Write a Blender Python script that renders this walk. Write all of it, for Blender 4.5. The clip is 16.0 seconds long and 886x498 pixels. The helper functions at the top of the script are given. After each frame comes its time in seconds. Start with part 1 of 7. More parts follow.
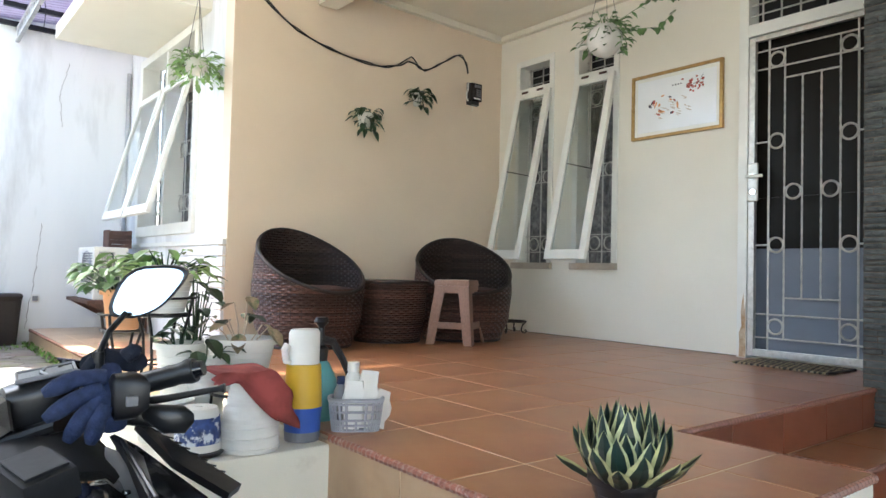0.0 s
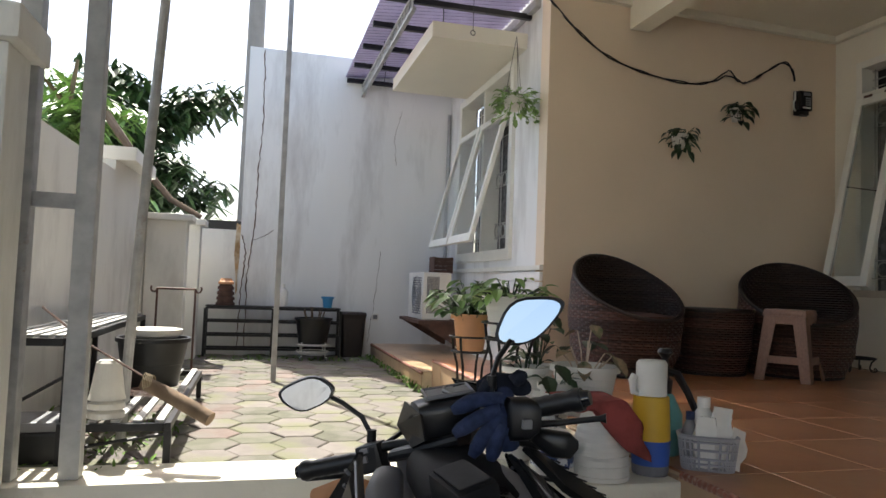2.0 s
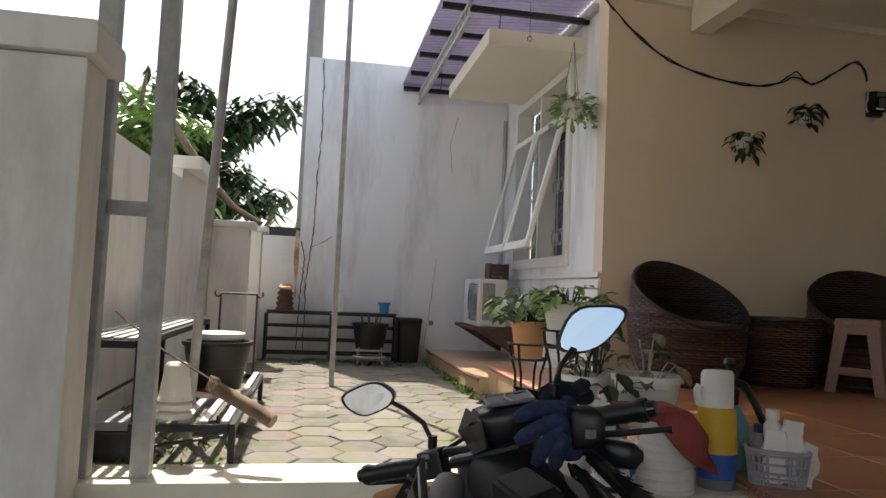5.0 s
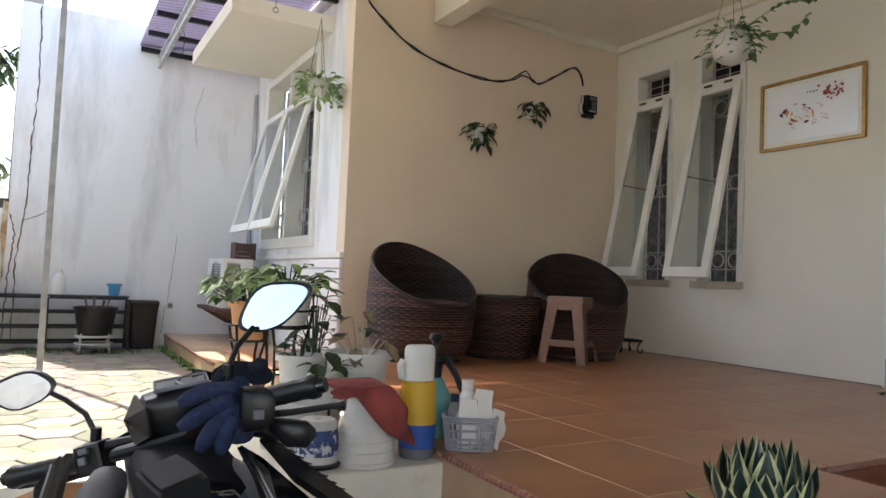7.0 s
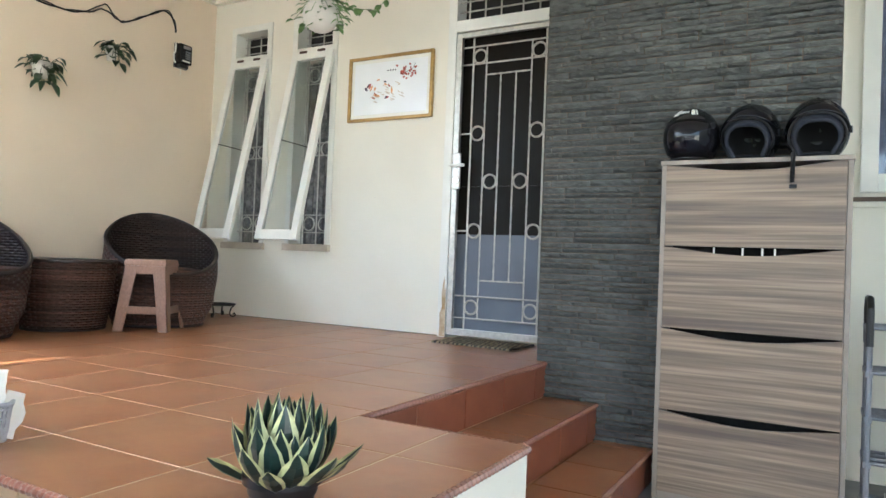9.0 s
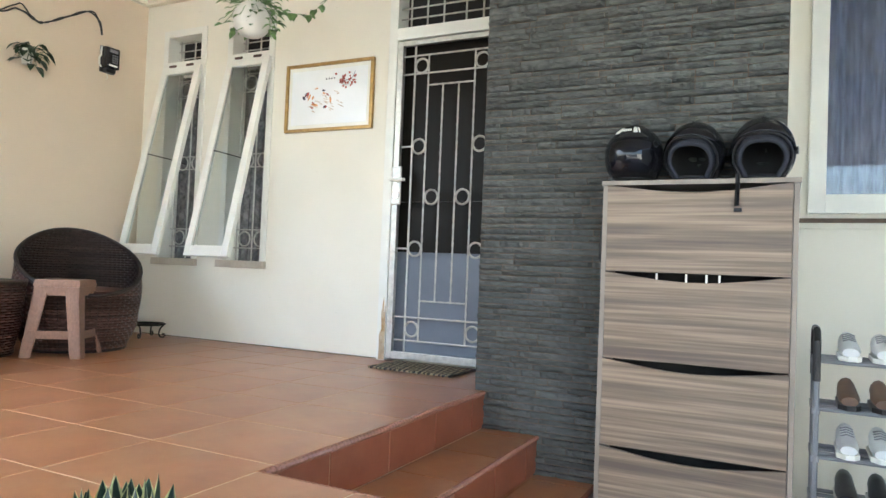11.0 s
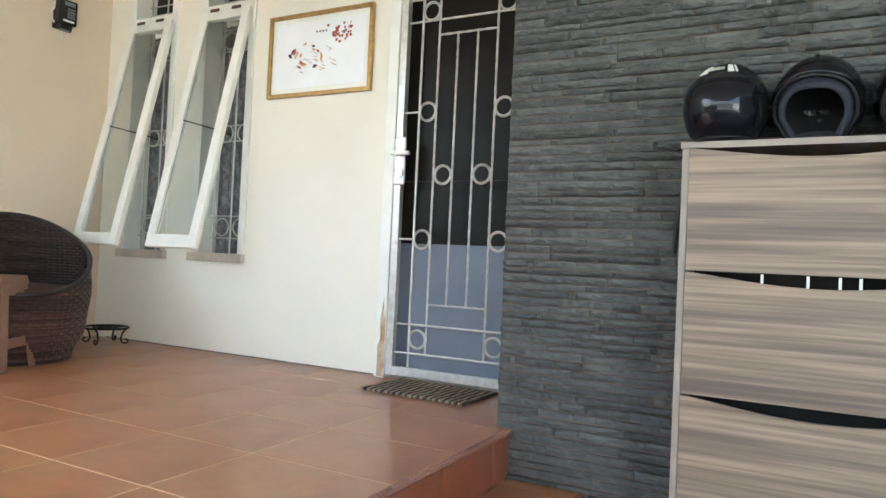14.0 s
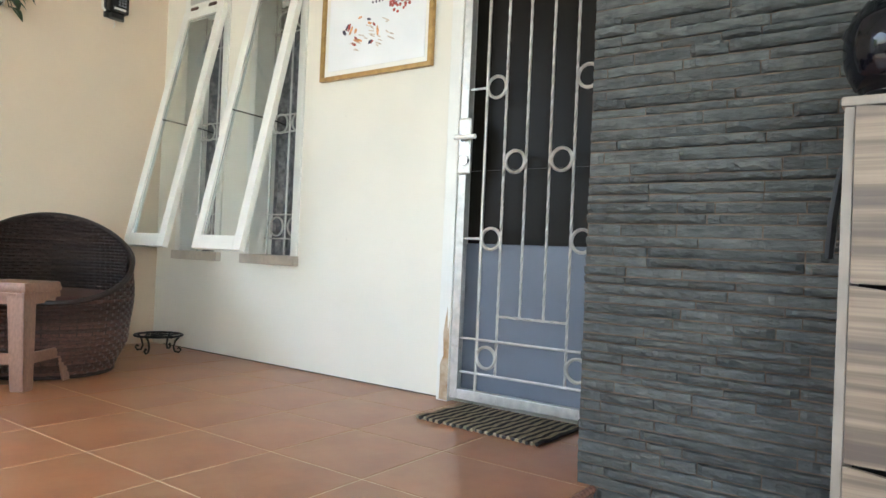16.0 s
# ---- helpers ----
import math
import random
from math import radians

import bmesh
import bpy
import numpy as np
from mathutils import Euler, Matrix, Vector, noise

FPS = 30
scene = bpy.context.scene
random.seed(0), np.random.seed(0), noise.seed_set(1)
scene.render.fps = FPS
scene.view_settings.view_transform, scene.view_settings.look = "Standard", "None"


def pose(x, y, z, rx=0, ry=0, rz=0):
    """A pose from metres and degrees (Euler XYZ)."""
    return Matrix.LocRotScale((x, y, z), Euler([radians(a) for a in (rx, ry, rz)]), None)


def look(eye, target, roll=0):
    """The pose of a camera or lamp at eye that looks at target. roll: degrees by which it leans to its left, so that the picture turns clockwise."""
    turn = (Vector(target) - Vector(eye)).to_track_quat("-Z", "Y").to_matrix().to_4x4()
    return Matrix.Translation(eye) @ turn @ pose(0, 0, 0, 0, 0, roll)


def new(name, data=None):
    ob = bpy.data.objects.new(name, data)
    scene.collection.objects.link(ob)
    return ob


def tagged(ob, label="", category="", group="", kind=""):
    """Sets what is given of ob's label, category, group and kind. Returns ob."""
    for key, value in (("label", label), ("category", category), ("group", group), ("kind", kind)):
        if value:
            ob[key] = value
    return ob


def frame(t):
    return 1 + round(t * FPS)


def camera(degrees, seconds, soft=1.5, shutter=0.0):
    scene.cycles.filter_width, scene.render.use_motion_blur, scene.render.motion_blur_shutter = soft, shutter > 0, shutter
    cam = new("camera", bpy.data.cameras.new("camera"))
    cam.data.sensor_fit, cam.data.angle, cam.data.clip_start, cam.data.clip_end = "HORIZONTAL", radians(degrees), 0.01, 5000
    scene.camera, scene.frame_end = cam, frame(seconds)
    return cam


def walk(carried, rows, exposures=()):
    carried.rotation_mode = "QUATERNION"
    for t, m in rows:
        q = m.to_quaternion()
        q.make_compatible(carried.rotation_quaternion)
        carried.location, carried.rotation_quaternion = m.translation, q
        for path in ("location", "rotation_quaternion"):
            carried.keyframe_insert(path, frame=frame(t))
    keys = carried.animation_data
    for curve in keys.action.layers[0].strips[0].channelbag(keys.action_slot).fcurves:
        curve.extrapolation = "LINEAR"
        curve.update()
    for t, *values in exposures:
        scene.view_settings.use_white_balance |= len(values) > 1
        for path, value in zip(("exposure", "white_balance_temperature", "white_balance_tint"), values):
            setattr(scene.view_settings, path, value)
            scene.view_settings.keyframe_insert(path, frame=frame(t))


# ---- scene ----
cam = camera(65.4, 16.0)
PATH = [
    (0, (0.383, 0.216, 1.043), (1.633, 1.776, 1.111), 1.4),
    (0.5, (0.342, 0.241, 1.045), (1.411, 1.931, 1.105), 2.0),
    (1, (0.277, 0.274, 1.055), (1.169, 2.06, 1.167), 1.0),
    (1.5, (0.256, 0.292, 1.051), (0.912, 2.179, 1.154), 2.1),
    (2, (0.215, 0.277, 1.058), (0.733, 2.206, 1.167), 2.1),
    (2.5, (0.178, 0.271, 1.06), (0.559, 2.232, 1.164), 2.7),
    (3, (0.147, 0.261, 1.061), (0.425, 2.238, 1.181), 2.8),
    (3.2, (0.135, 0.254, 1.062), (0.372, 2.236, 1.182), 2.9),
    (5.5, (0.235, 0.28, 1.058), (0.718, 2.218, 1.179), 2.5),
    (6, (0.279, 0.277, 1.057), (0.927, 2.166, 1.168), 2.7),
    (6.5, (0.331, 0.266, 1.054), (1.157, 2.086, 1.148), 2.6),
    (7, (0.381, 0.255, 1.056), (1.369, 1.991, 1.152), 2.4),
    (7.5, (0.438, 0.231, 1.049), (1.567, 1.879, 1.137), 2.0),
    (8, (0.488, 0.186, 1.053), (1.736, 1.747, 1.111), 1.8),
    (8.5, (0.49, 0.183, 1.052), (1.971, 1.527, 1.059), 2.8),
    (9, (0.587, 0.199, 1.048), (2.332, 1.177, 1.087), 2.3),
    (9.2, (0.61, 0.198, 1.05), (2.412, 1.064, 1.101), 2.2),
    (11.3, (0.913, 0.169, 1.149), (2.702, 1.062, 1.212), 2.5),
    (11.5, (0.955, 0.199, 1.119), (2.747, 1.085, 1.198), 3.0),
    (12, (1.104, 0.297, 1.144), (2.9, 1.172, 1.223), 2.2),
    (12.5, (1.228, 0.362, 1.137), (3.032, 1.224, 1.162), 2.1),
    (13, (1.398, 0.389, 1.138), (3.137, 1.376, 1.202), 3.8),
    (13.5, (1.556, 0.438, 1.129), (3.29, 1.435, 1.145), 4.0),
    (14, (1.668, 0.534, 1.156), (3.434, 1.473, 1.195), 2.7),
    (14.5, (1.811, 0.583, 1.163), (3.549, 1.573, 1.202), 2.4),
    (15, (1.98, 0.596, 1.161), (3.623, 1.736, 1.18), 4.1),
    (15.5, (2.142, 0.646, 1.166), (3.802, 1.761, 1.197), 3.4),
    (16, (2.214, 0.714, 1.19), (3.834, 1.887, 1.208), 2.5),
]
EXPO = [(0, 2.95, 5950, 5), (0.5, 2.5, 6000, 6), (1, 1.92, 6200, 8), (1.5, 1.6, 6350, 9), (2, 1.32, 6450, 9), (3, 1.07, 6650, 10), (5.5, 1.03, 6700, 11), (6, 1.22, 6650, 11), (6.5, 1.55, 6500, 11), (7, 2.0, 6400, 10), (7.5, 2.48, 6350, 9), (8, 2.78, 6150, 7), (8.5, 3.05, 6000, 5), (9, 3.35, 5900, 4), (11.5, 3.52, 6000, 5), (16, 3.55, 5950, 4)]
walk(cam, [(t, look(eye, target, roll)) for t, eye, target, roll in PATH], EXPO)

# ---------- world and sun ----------
world = bpy.data.worlds.new("world")
scene.world = world
world.use_nodes = True
wn = world.node_tree
sky = wn.nodes.new("ShaderNodeTexSky")
sky.sky_type = "NISHITA"
sky.sun_disc = False
SUN_EL, SUN_AZ = radians(60), radians(-19)
sky.sun_elevation, sky.sun_rotation = SUN_EL, SUN_AZ
sky.dust_density = 4.0
wn.links.new(sky.outputs[0], wn.nodes["Background"].inputs[0])
wn.nodes["Background"].inputs[1].default_value = 0.15
sun = new("sun", bpy.data.lights.new("sun", "SUN"))
sun.data.energy, sun.data.angle, sun.data.color = 4.5, radians(0.5), (1.0, 0.95, 0.86)
sd = Vector((math.sin(SUN_AZ) * math.cos(SUN_EL), math.cos(SUN_AZ) * math.cos(SUN_EL), math.sin(SUN_EL)))
sun.matrix_world = look(sd * 30, (0, 0, 0))


# ---------- materials ----------
def material(name, base, rough=0.6, metal=0.0, vary=0.12, scale=6.0, bump=0.0, bump_scale=60.0, stretch=(1, 1, 1), stain=None, stain_at=(0.5, 0.7), stain_scale=1.5, island=0.0, obj=0.0, coat=0.0):
    m = bpy.data.materials.new(name)
    m.use_nodes = True
    nt, n = m.node_tree, m.node_tree.nodes
    bsdf = n["Principled BSDF"]
    tc = n.new("ShaderNodeTexCoord")
    mp = n.new("ShaderNodeMapping")
    mp.inputs["Scale"].default_value = stretch
    nt.links.new(tc.outputs["Object"], mp.inputs[0])
    no = n.new("ShaderNodeTexNoise")
    no.inputs["Scale"].default_value, no.inputs["Detail"].default_value = scale, 6
    nt.links.new(mp.outputs[0], no.inputs["Vector"])
    mr = n.new("ShaderNodeMapRange")
    mr.inputs[1].default_value, mr.inputs[2].default_value = 0.3, 0.7
    mr.inputs[3].default_value, mr.inputs[4].default_value = 1 - vary, 1 + vary
    nt.links.new(no.outputs[0], mr.inputs[0])
    value = mr.outputs[0]

    def times(a, amount, source):
        r = n.new("ShaderNodeMapRange")
        r.inputs[3].default_value, r.inputs[4].default_value = 1 - amount, 1 + amount
        nt.links.new(source, r.inputs[0])
        mu = n.new("ShaderNodeMath")
        mu.operation = "MULTIPLY"
        nt.links.new(a, mu.inputs[0])
        nt.links.new(r.outputs[0], mu.inputs[1])
        return mu.outputs[0]

    if island:
        value = times(value, island, n.new("ShaderNodeNewGeometry").outputs["Random Per Island"])
    if obj:
        value = times(value, obj, n.new("ShaderNodeObjectInfo").outputs["Random"])
    hsv = n.new("ShaderNodeHueSaturation")
    hsv.inputs["Color"].default_value = (*base, 1)
    nt.links.new(value, hsv.inputs["Value"])
    col = hsv.outputs[0]
    if stain:
        s = n.new("ShaderNodeTexNoise")
        s.inputs["Scale"].default_value, s.inputs["Detail"].default_value, s.inputs["Roughness"].default_value = stain_scale, 8, 0.65
        nt.links.new(mp.outputs[0], s.inputs["Vector"])
        sr = n.new("ShaderNodeMapRange")
        sr.inputs[1].default_value, sr.inputs[2].default_value = stain_at
        nt.links.new(s.outputs[0], sr.inputs[0])
        mx = n.new("ShaderNodeMix")
        mx.data_type = "RGBA"
        nt.links.new(sr.outputs[0], mx.inputs[0])
        nt.links.new(col, mx.inputs[6])
        mx.inputs[7].default_value = (*stain, 1)
        col = mx.outputs[2]
    nt.links.new(col, bsdf.inputs["Base Color"])
    bsdf.inputs["Roughness"].default_value = rough
    bsdf.inputs["Metallic"].default_value = metal
    bsdf.inputs["Coat Weight"].default_value = coat
    if bump:
        b2 = n.new("ShaderNodeTexNoise")
        b2.inputs["Scale"].default_value, b2.inputs["Detail"].default_value = bump_scale, 5
        nt.links.new(mp.outputs[0], b2.inputs["Vector"])
        bp = n.new("ShaderNodeBump")
        bp.inputs["Strength"].default_value, bp.inputs["Distance"].default_value = 1.0, bump
        nt.links.new(b2.outputs[0], bp.inputs["Height"])
        nt.links.new(bp.outputs[0], bsdf.inputs["Normal"])
    return m


def glass(name, tint=(0.9, 0.95, 0.95), rough=0.0):
    m = bpy.data.materials.new(name)
    m.use_nodes = True
    b = m.node_tree.nodes["Principled BSDF"]
    b.inputs["Base Color"].default_value = (*tint, 1)
    b.inputs["Roughness"].default_value = rough
    b.inputs["Transmission Weight"].default_value = 1.0
    b.inputs["IOR"].default_value = 1.45
    return m


M = dict(
    cream=material("cream_paint", (0.80, 0.76, 0.65), 0.75, vary=0.03, scale=2, bump=0.0008, bump_scale=45),
    tan=material("tan_paint", (0.78, 0.65, 0.495), 0.75, vary=0.04, scale=1.5, bump=0.001, bump_scale=40),
    white=material("white_wall_paint", (0.82, 0.82, 0.80), 0.8, vary=0.05, scale=2, bump=0.001, bump_scale=30, stretch=(1, 1, 0.22), stain=(0.42, 0.40, 0.37), stain_at=(0.50, 0.82), stain_scale=2.2),
    fence=material("fence_paint", (0.76, 0.75, 0.70), 0.85, vary=0.06, scale=2, bump=0.001, bump_scale=30, stretch=(1, 1, 0.35), stain=(0.33, 0.31, 0.27), stain_at=(0.52, 0.9), stain_scale=2.2),
    plinth=material("plinth_paint", (0.80, 0.76, 0.64), 0.8, vary=0.05, scale=4, bump=0.0015, bump_scale=40, stain=(0.5, 0.42, 0.3), stain_at=(0.6, 0.9), stain_scale=5),
    ceiling=material("ceiling_paint", (0.80, 0.76, 0.64), 0.85, vary=0.03, scale=2),
    trimw=material("white_gloss_paint", (0.80, 0.79, 0.72), 0.4, vary=0.04, scale=8),
    tile=material("terracotta_glazed_tile", (0.37, 0.150, 0.066), 0.285, vary=0.18, scale=4, stain=(0.43, 0.235, 0.115), stain_at=(0.4, 0.72), stain_scale=2.6, obj=0.07),
    grout=material("grout", (0.72, 0.60, 0.42), 0.8, vary=0.1, scale=20),
    grout_dark=material("grout_dark", (0.14, 0.10, 0.07), 0.9, vary=0.2, scale=20),
    concrete=material("concrete_floor", (0.25, 0.24, 0.225), 0.85, vary=0.12, scale=5, bump=0.001),
    paver=material("hexagon_paver", (0.155, 0.138, 0.124), 0.9, vary=0.18, scale=9, bump=0.002, bump_scale=90, stain=(0.12, 0.135, 0.05), stain_at=(0.46, 0.70), stain_scale=2.2, obj=0.22),
    soil=material("mossy_soil", (0.06, 0.07, 0.03), 0.95, vary=0.4, scale=14, bump=0.004),
    slate=material("slate_strip", (0.078, 0.080, 0.073), 0.74, vary=0.38, scale=34, bump=0.007, bump_scale=70, stretch=(1, 0.45, 1.6), obj=0.28, island=0.28, stain=(0.14, 0.14, 0.125), stain_at=(0.58, 0.76), stain_scale=14),
    iron=material("black_iron", (0.010, 0.010, 0.011), 0.42, metal=0.3, vary=0.2, scale=20),
    rubber=material("matt_black_rubber", (0.007, 0.007, 0.008), 0.7, vary=0.2, scale=20, bump=0.0006),
    silver=material("silver_fairing_paint", (0.42, 0.43, 0.44), 0.3, metal=0.5, vary=0.06, scale=10),
    steel=material("galvanised_steel", (0.40, 0.40, 0.39), 0.6, metal=0.15, vary=0.2, scale=14, stain=(0.25, 0.17, 0.11), stain_at=(0.62, 0.8), stain_scale=12),
    grille=material("silver_painted_bar", (0.55, 0.53, 0.48), 0.4, metal=0.6, vary=0.15, scale=25, stain=(0.25, 0.2, 0.14), stain_at=(0.6, 0.8), stain_scale=18),
    chrome=material("chrome", (0.75, 0.75, 0.74), 0.18, metal=1.0, vary=0.05, scale=10),
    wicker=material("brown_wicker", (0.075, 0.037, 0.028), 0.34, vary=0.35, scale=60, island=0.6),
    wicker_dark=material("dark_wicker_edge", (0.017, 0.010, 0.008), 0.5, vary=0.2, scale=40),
    cushion=material("brown_cushion", (0.07, 0.03, 0.022), 0.8, vary=0.15, scale=40, bump=0.001),
    stool=material("brown_plastic", (0.27, 0.150, 0.100), 0.42, vary=0.14, scale=95, stretch=(1, 1, 0.5), bump=0.0012, bump_scale=95),
    black=material("black_plastic", (0.009, 0.0095, 0.0105), 0.34, vary=0.15, scale=20, bump=0.0004),
    gloss=material("gloss_black", (0.012, 0.012, 0.014), 0.07, vary=0.1, scale=10, coat=0.15),
    # near black: the shade of unlit rooms and hollows as a colour
    dark=material("interior_shade", (0.02, 0.019, 0.018), 0.9, vary=0.2, scale=3),
    room=material("room_wall", (0.17, 0.155, 0.13), 0.9, vary=0.1, scale=3),
    wood=material("ash_wood_laminate", (0.275, 0.202, 0.140), 0.45, vary=0.42, scale=22, stretch=(1, 0.07, 3.2), stain=(0.135, 0.098, 0.074), stain_at=(0.47, 0.60), stain_scale=3.2),
    wood_edge=material("laminate_edge", (0.30, 0.25, 0.20), 0.45, vary=0.1, scale=10),
    leaf=material("leaf_green", (0.13, 0.235, 0.075), 0.45, vary=0.25, scale=12, island=0.4),
    leaf_dark=material("dark_leaf", (0.022, 0.055, 0.018), 0.4, vary=0.25, scale=12, island=0.4),
    leaf_lime=material("lime_leaf", (0.22, 0.36, 0.10), 0.45, vary=0.25, scale=12, island=0.4),
    leaf_pink=material("pink_leaf", (0.48, 0.38, 0.28), 0.5, vary=0.25, scale=12, island=0.4),
    leaf_mid=material("tree_leaf", (0.045, 0.095, 0.03), 0.45, vary=0.3, scale=3, island=0.5),
    lining=material("helmet_lining", (0.028, 0.031, 0.042), 0.9, vary=0.2, scale=40, bump=0.001),
    rust_stain=material("rust_stain", (0.36, 0.22, 0.10), 0.9, vary=0.3, scale=14, stain=(0.55, 0.45, 0.32), stain_at=(0.4, 0.6), stain_scale=9),
    satin=material("satin_black", (0.005, 0.005, 0.006), 0.40, vary=0.2, scale=12, bump=0.0002),
    potw=material("white_plastic", (0.74, 0.72, 0.66), 0.4, vary=0.06, scale=9, stain=(0.4, 0.33, 0.22), stain_at=(0.66, 0.85), stain_scale=9),
    terra=material("orange_plastic_pot", (0.62, 0.31, 0.15), 0.5, vary=0.08, scale=9),
    red=material("faded_red_cloth", (0.27, 0.055, 0.048), 0.9, vary=0.35, scale=14, bump=0.001),
    yellow=material("yellow_plastic", (0.66, 0.40, 0.03), 0.45, vary=0.06, scale=10),
    blue=material("blue_plastic", (0.035, 0.10, 0.42), 0.45, vary=0.1, scale=10),
    cyan=material("light_blue_plastic", (0.05, 0.28, 0.52), 0.45, vary=0.1, scale=10),
    navy=material("navy_cloth", (0.020, 0.032, 0.082), 0.95, vary=0.3, scale=60, bump=0.002, bump_scale=200),
    grey=material("grey_plastic", (0.19, 0.19, 0.20), 0.45, vary=0.06, scale=10),
    grey_light=material("light_grey_plastic", (0.36, 0.36, 0.38), 0.45, vary=0.06, scale=10),
    gold=material("gilt_frame", (0.42, 0.26, 0.09), 0.35, metal=0.6, vary=0.2, scale=30),
    paper=material("picture_paper", (0.88, 0.90, 0.91), 0.12, vary=0.03, scale=4, coat=0.5),
    curtain=material("sheer_curtain", (0.20, 0.195, 0.19), 0.9, vary=0.5, scale=24, stain=(0.12, 0.12, 0.13), stain_at=(0.5, 0.62), stain_scale=18),
    curtain_blue=material("blue_curtain", (0.20, 0.22, 0.34), 0.9, vary=0.35, scale=14, stretch=(1, 3, 0.5)),
    frost=material("frosted_blue_film", (0.185, 0.205, 0.245), 0.38, vary=0.1, scale=3),
    darkglass=material("dark_glass", (0.017, 0.014, 0.011), 0.34, vary=0.1, scale=3),
    mirror=material("mirror", (0.72, 0.73, 0.73), 0.02, metal=1.0, vary=0.0),
    bark=material("bark", (0.16, 0.11, 0.07), 0.9, vary=0.35, scale=12, bump=0.004, bump_scale=40, stretch=(1, 1, 0.3)),
    rust=material("rusty_metal", (0.10, 0.05, 0.035), 0.7, vary=0.3, scale=14, bump=0.001),
    purple=material("purple_roof_sheet", (0.30, 0.26, 0.38), 0.35, vary=0.15, scale=6),
    mat_a=material("mat_light", (0.34, 0.28, 0.18), 0.95, vary=0.2, scale=60, bump=0.002),
    mat_b=material("mat_dark", (0.035, 0.03, 0.028), 0.95, vary=0.2, scale=60, bump=0.002),
    nosing=material("tile_nosing", (0.31, 0.155, 0.11), 0.25, vary=0.15, scale=60, stain=(0.40, 0.24, 0.16), stain_at=(0.60, 0.80), stain_scale=50),
    nosing_bead=material("beaded_nosing", (0.30, 0.12, 0.08), 0.3, vary=0.15, scale=60, stain=(0.50, 0.38, 0.32), stain_at=(0.53, 0.66), stain_scale=80),
    tile_ochre=material("ochre_glazed_tile", (0.47, 0.31, 0.18), 0.29, vary=0.14, scale=5, stain=(0.54, 0.39, 0.25), stain_at=(0.4, 0.75), stain_scale=3, obj=0.07),
    # porch tile for upright south faces, their shade put into a darker colour
    riser=material("shaded_riser_tile", (0.27, 0.085, 0.045), 0.29, vary=0.14, scale=5, stain=(0.33, 0.13, 0.07), stain_at=(0.4, 0.75), stain_scale=3, obj=0.07),
    # dimness behind the side window put into a dark grey
    pane_backing=material("dim_pane_backing", (0.17, 0.165, 0.155), 0.9, vary=0.5, scale=24),
    sill=material("dusty_sill_paint", (0.52, 0.46, 0.37), 0.7, vary=0.15, scale=9, stain=(0.30, 0.25, 0.19), stain_at=(0.55, 0.8), stain_scale=8),
    visor=material("dark_visor", (0.006, 0.006, 0.009), 0.06, vary=0.1, scale=10),
    # the brown wicker again, with the tub's inner shade put into the colour
    wicker_in_shade=material("shaded_inner_wicker", (0.028, 0.016, 0.013), 0.4, vary=0.35, scale=60, island=0.6),
    grass=material("moss_green", (0.10, 0.19, 0.03), 0.9, vary=0.3, scale=20, island=0.4),
)
M["glass"] = glass("window_glass")
M["visor"].node_tree.nodes["Principled BSDF"].inputs["Specular IOR Level"].default_value = 0.35
for key in ("darkglass", "frost"):
    M[key].node_tree.nodes["Principled BSDF"].inputs["Specular IOR Level"].default_value = 0.08 if key == "darkglass" else 0.3


# ---------- mesh helpers ----------
def part(name, bm, mat, parent=None, label="", smooth=False, recalc=True):
    if recalc:
        bmesh.ops.recalc_face_normals(bm, faces=bm.faces)
    me = bpy.data.meshes.new(name)
    bm.to_mesh(me)
    bm.free()
    me.materials.append(M[mat])
    if smooth:
        me.shade_smooth()
        me.set_sharp_from_angle(angle=radians(40))
    ob = new(name, me)
    if parent:
        ob.parent = parent
    return tagged(ob, label) if label else ob


def thing(name, at, label, category, group="", turn=0):
    ob = new(name)
    ob.matrix_world = pose(*at, 0, 0, turn)
    return tagged(ob, label, category, group)


def box(lo, hi, bm=None, bevel=0.0):
    bm = bm or bmesh.new()
    c = [(a + b) / 2 for a, b in zip(lo, hi)]
    s = [abs(b - a) for a, b in zip(lo, hi)]
    r = bmesh.ops.create_cube(bm, size=1, matrix=Matrix.Translation(c) @ Matrix.Diagonal((*s, 1)))
    if bevel:
        es = list({e for v in r["verts"] for e in v.link_edges})
        bmesh.ops.bevel(bm, geom=es, offset=bevel, segments=2, affect="EDGES", profile=0.7)
    return bm


def tube(points, r, bm=None, sides=8, closed=False, caps=True, twist=0.0):
    """A tube along points; r is a number or one radius a point."""
    bm = bm or bmesh.new()
    pts = [Vector(p) for p in points]
    n = len(pts)
    rs = r if isinstance(r, (list, tuple)) else [r] * n
    rings = []
    ref = None
    for i, p in enumerate(pts):
        a = pts[(i - 1) % n] if closed or i else p
        b = pts[(i + 1) % n] if closed or i < n - 1 else p
        d = (b - a).normalized()
        if ref is None:
            ref = Vector((0, 0, 1)) if abs(d.z) < 0.9 else Vector((1, 0, 0))
        u = (ref - d * ref.dot(d))
        u = u.normalized() if u.length > 1e-6 else d.orthogonal().normalized()
        ref = u
        v = d.cross(u)
        rings.append([bm.verts.new(p + (u * math.cos(2 * math.pi * k / sides + twist * i) + v * math.sin(2 * math.pi * k / sides + twist * i)) * rs[i]) for k in range(sides)])
    for i in range(n if closed else n - 1):
        A, B = rings[i], rings[(i + 1) % n]
        for k in range(sides):
            bm.faces.new((A[k], A[(k + 1) % sides], B[(k + 1) % sides], B[k]))
    if caps and not closed:
        bm.faces.new(rings[0])
        bm.faces.new(rings[-1])
    return bm


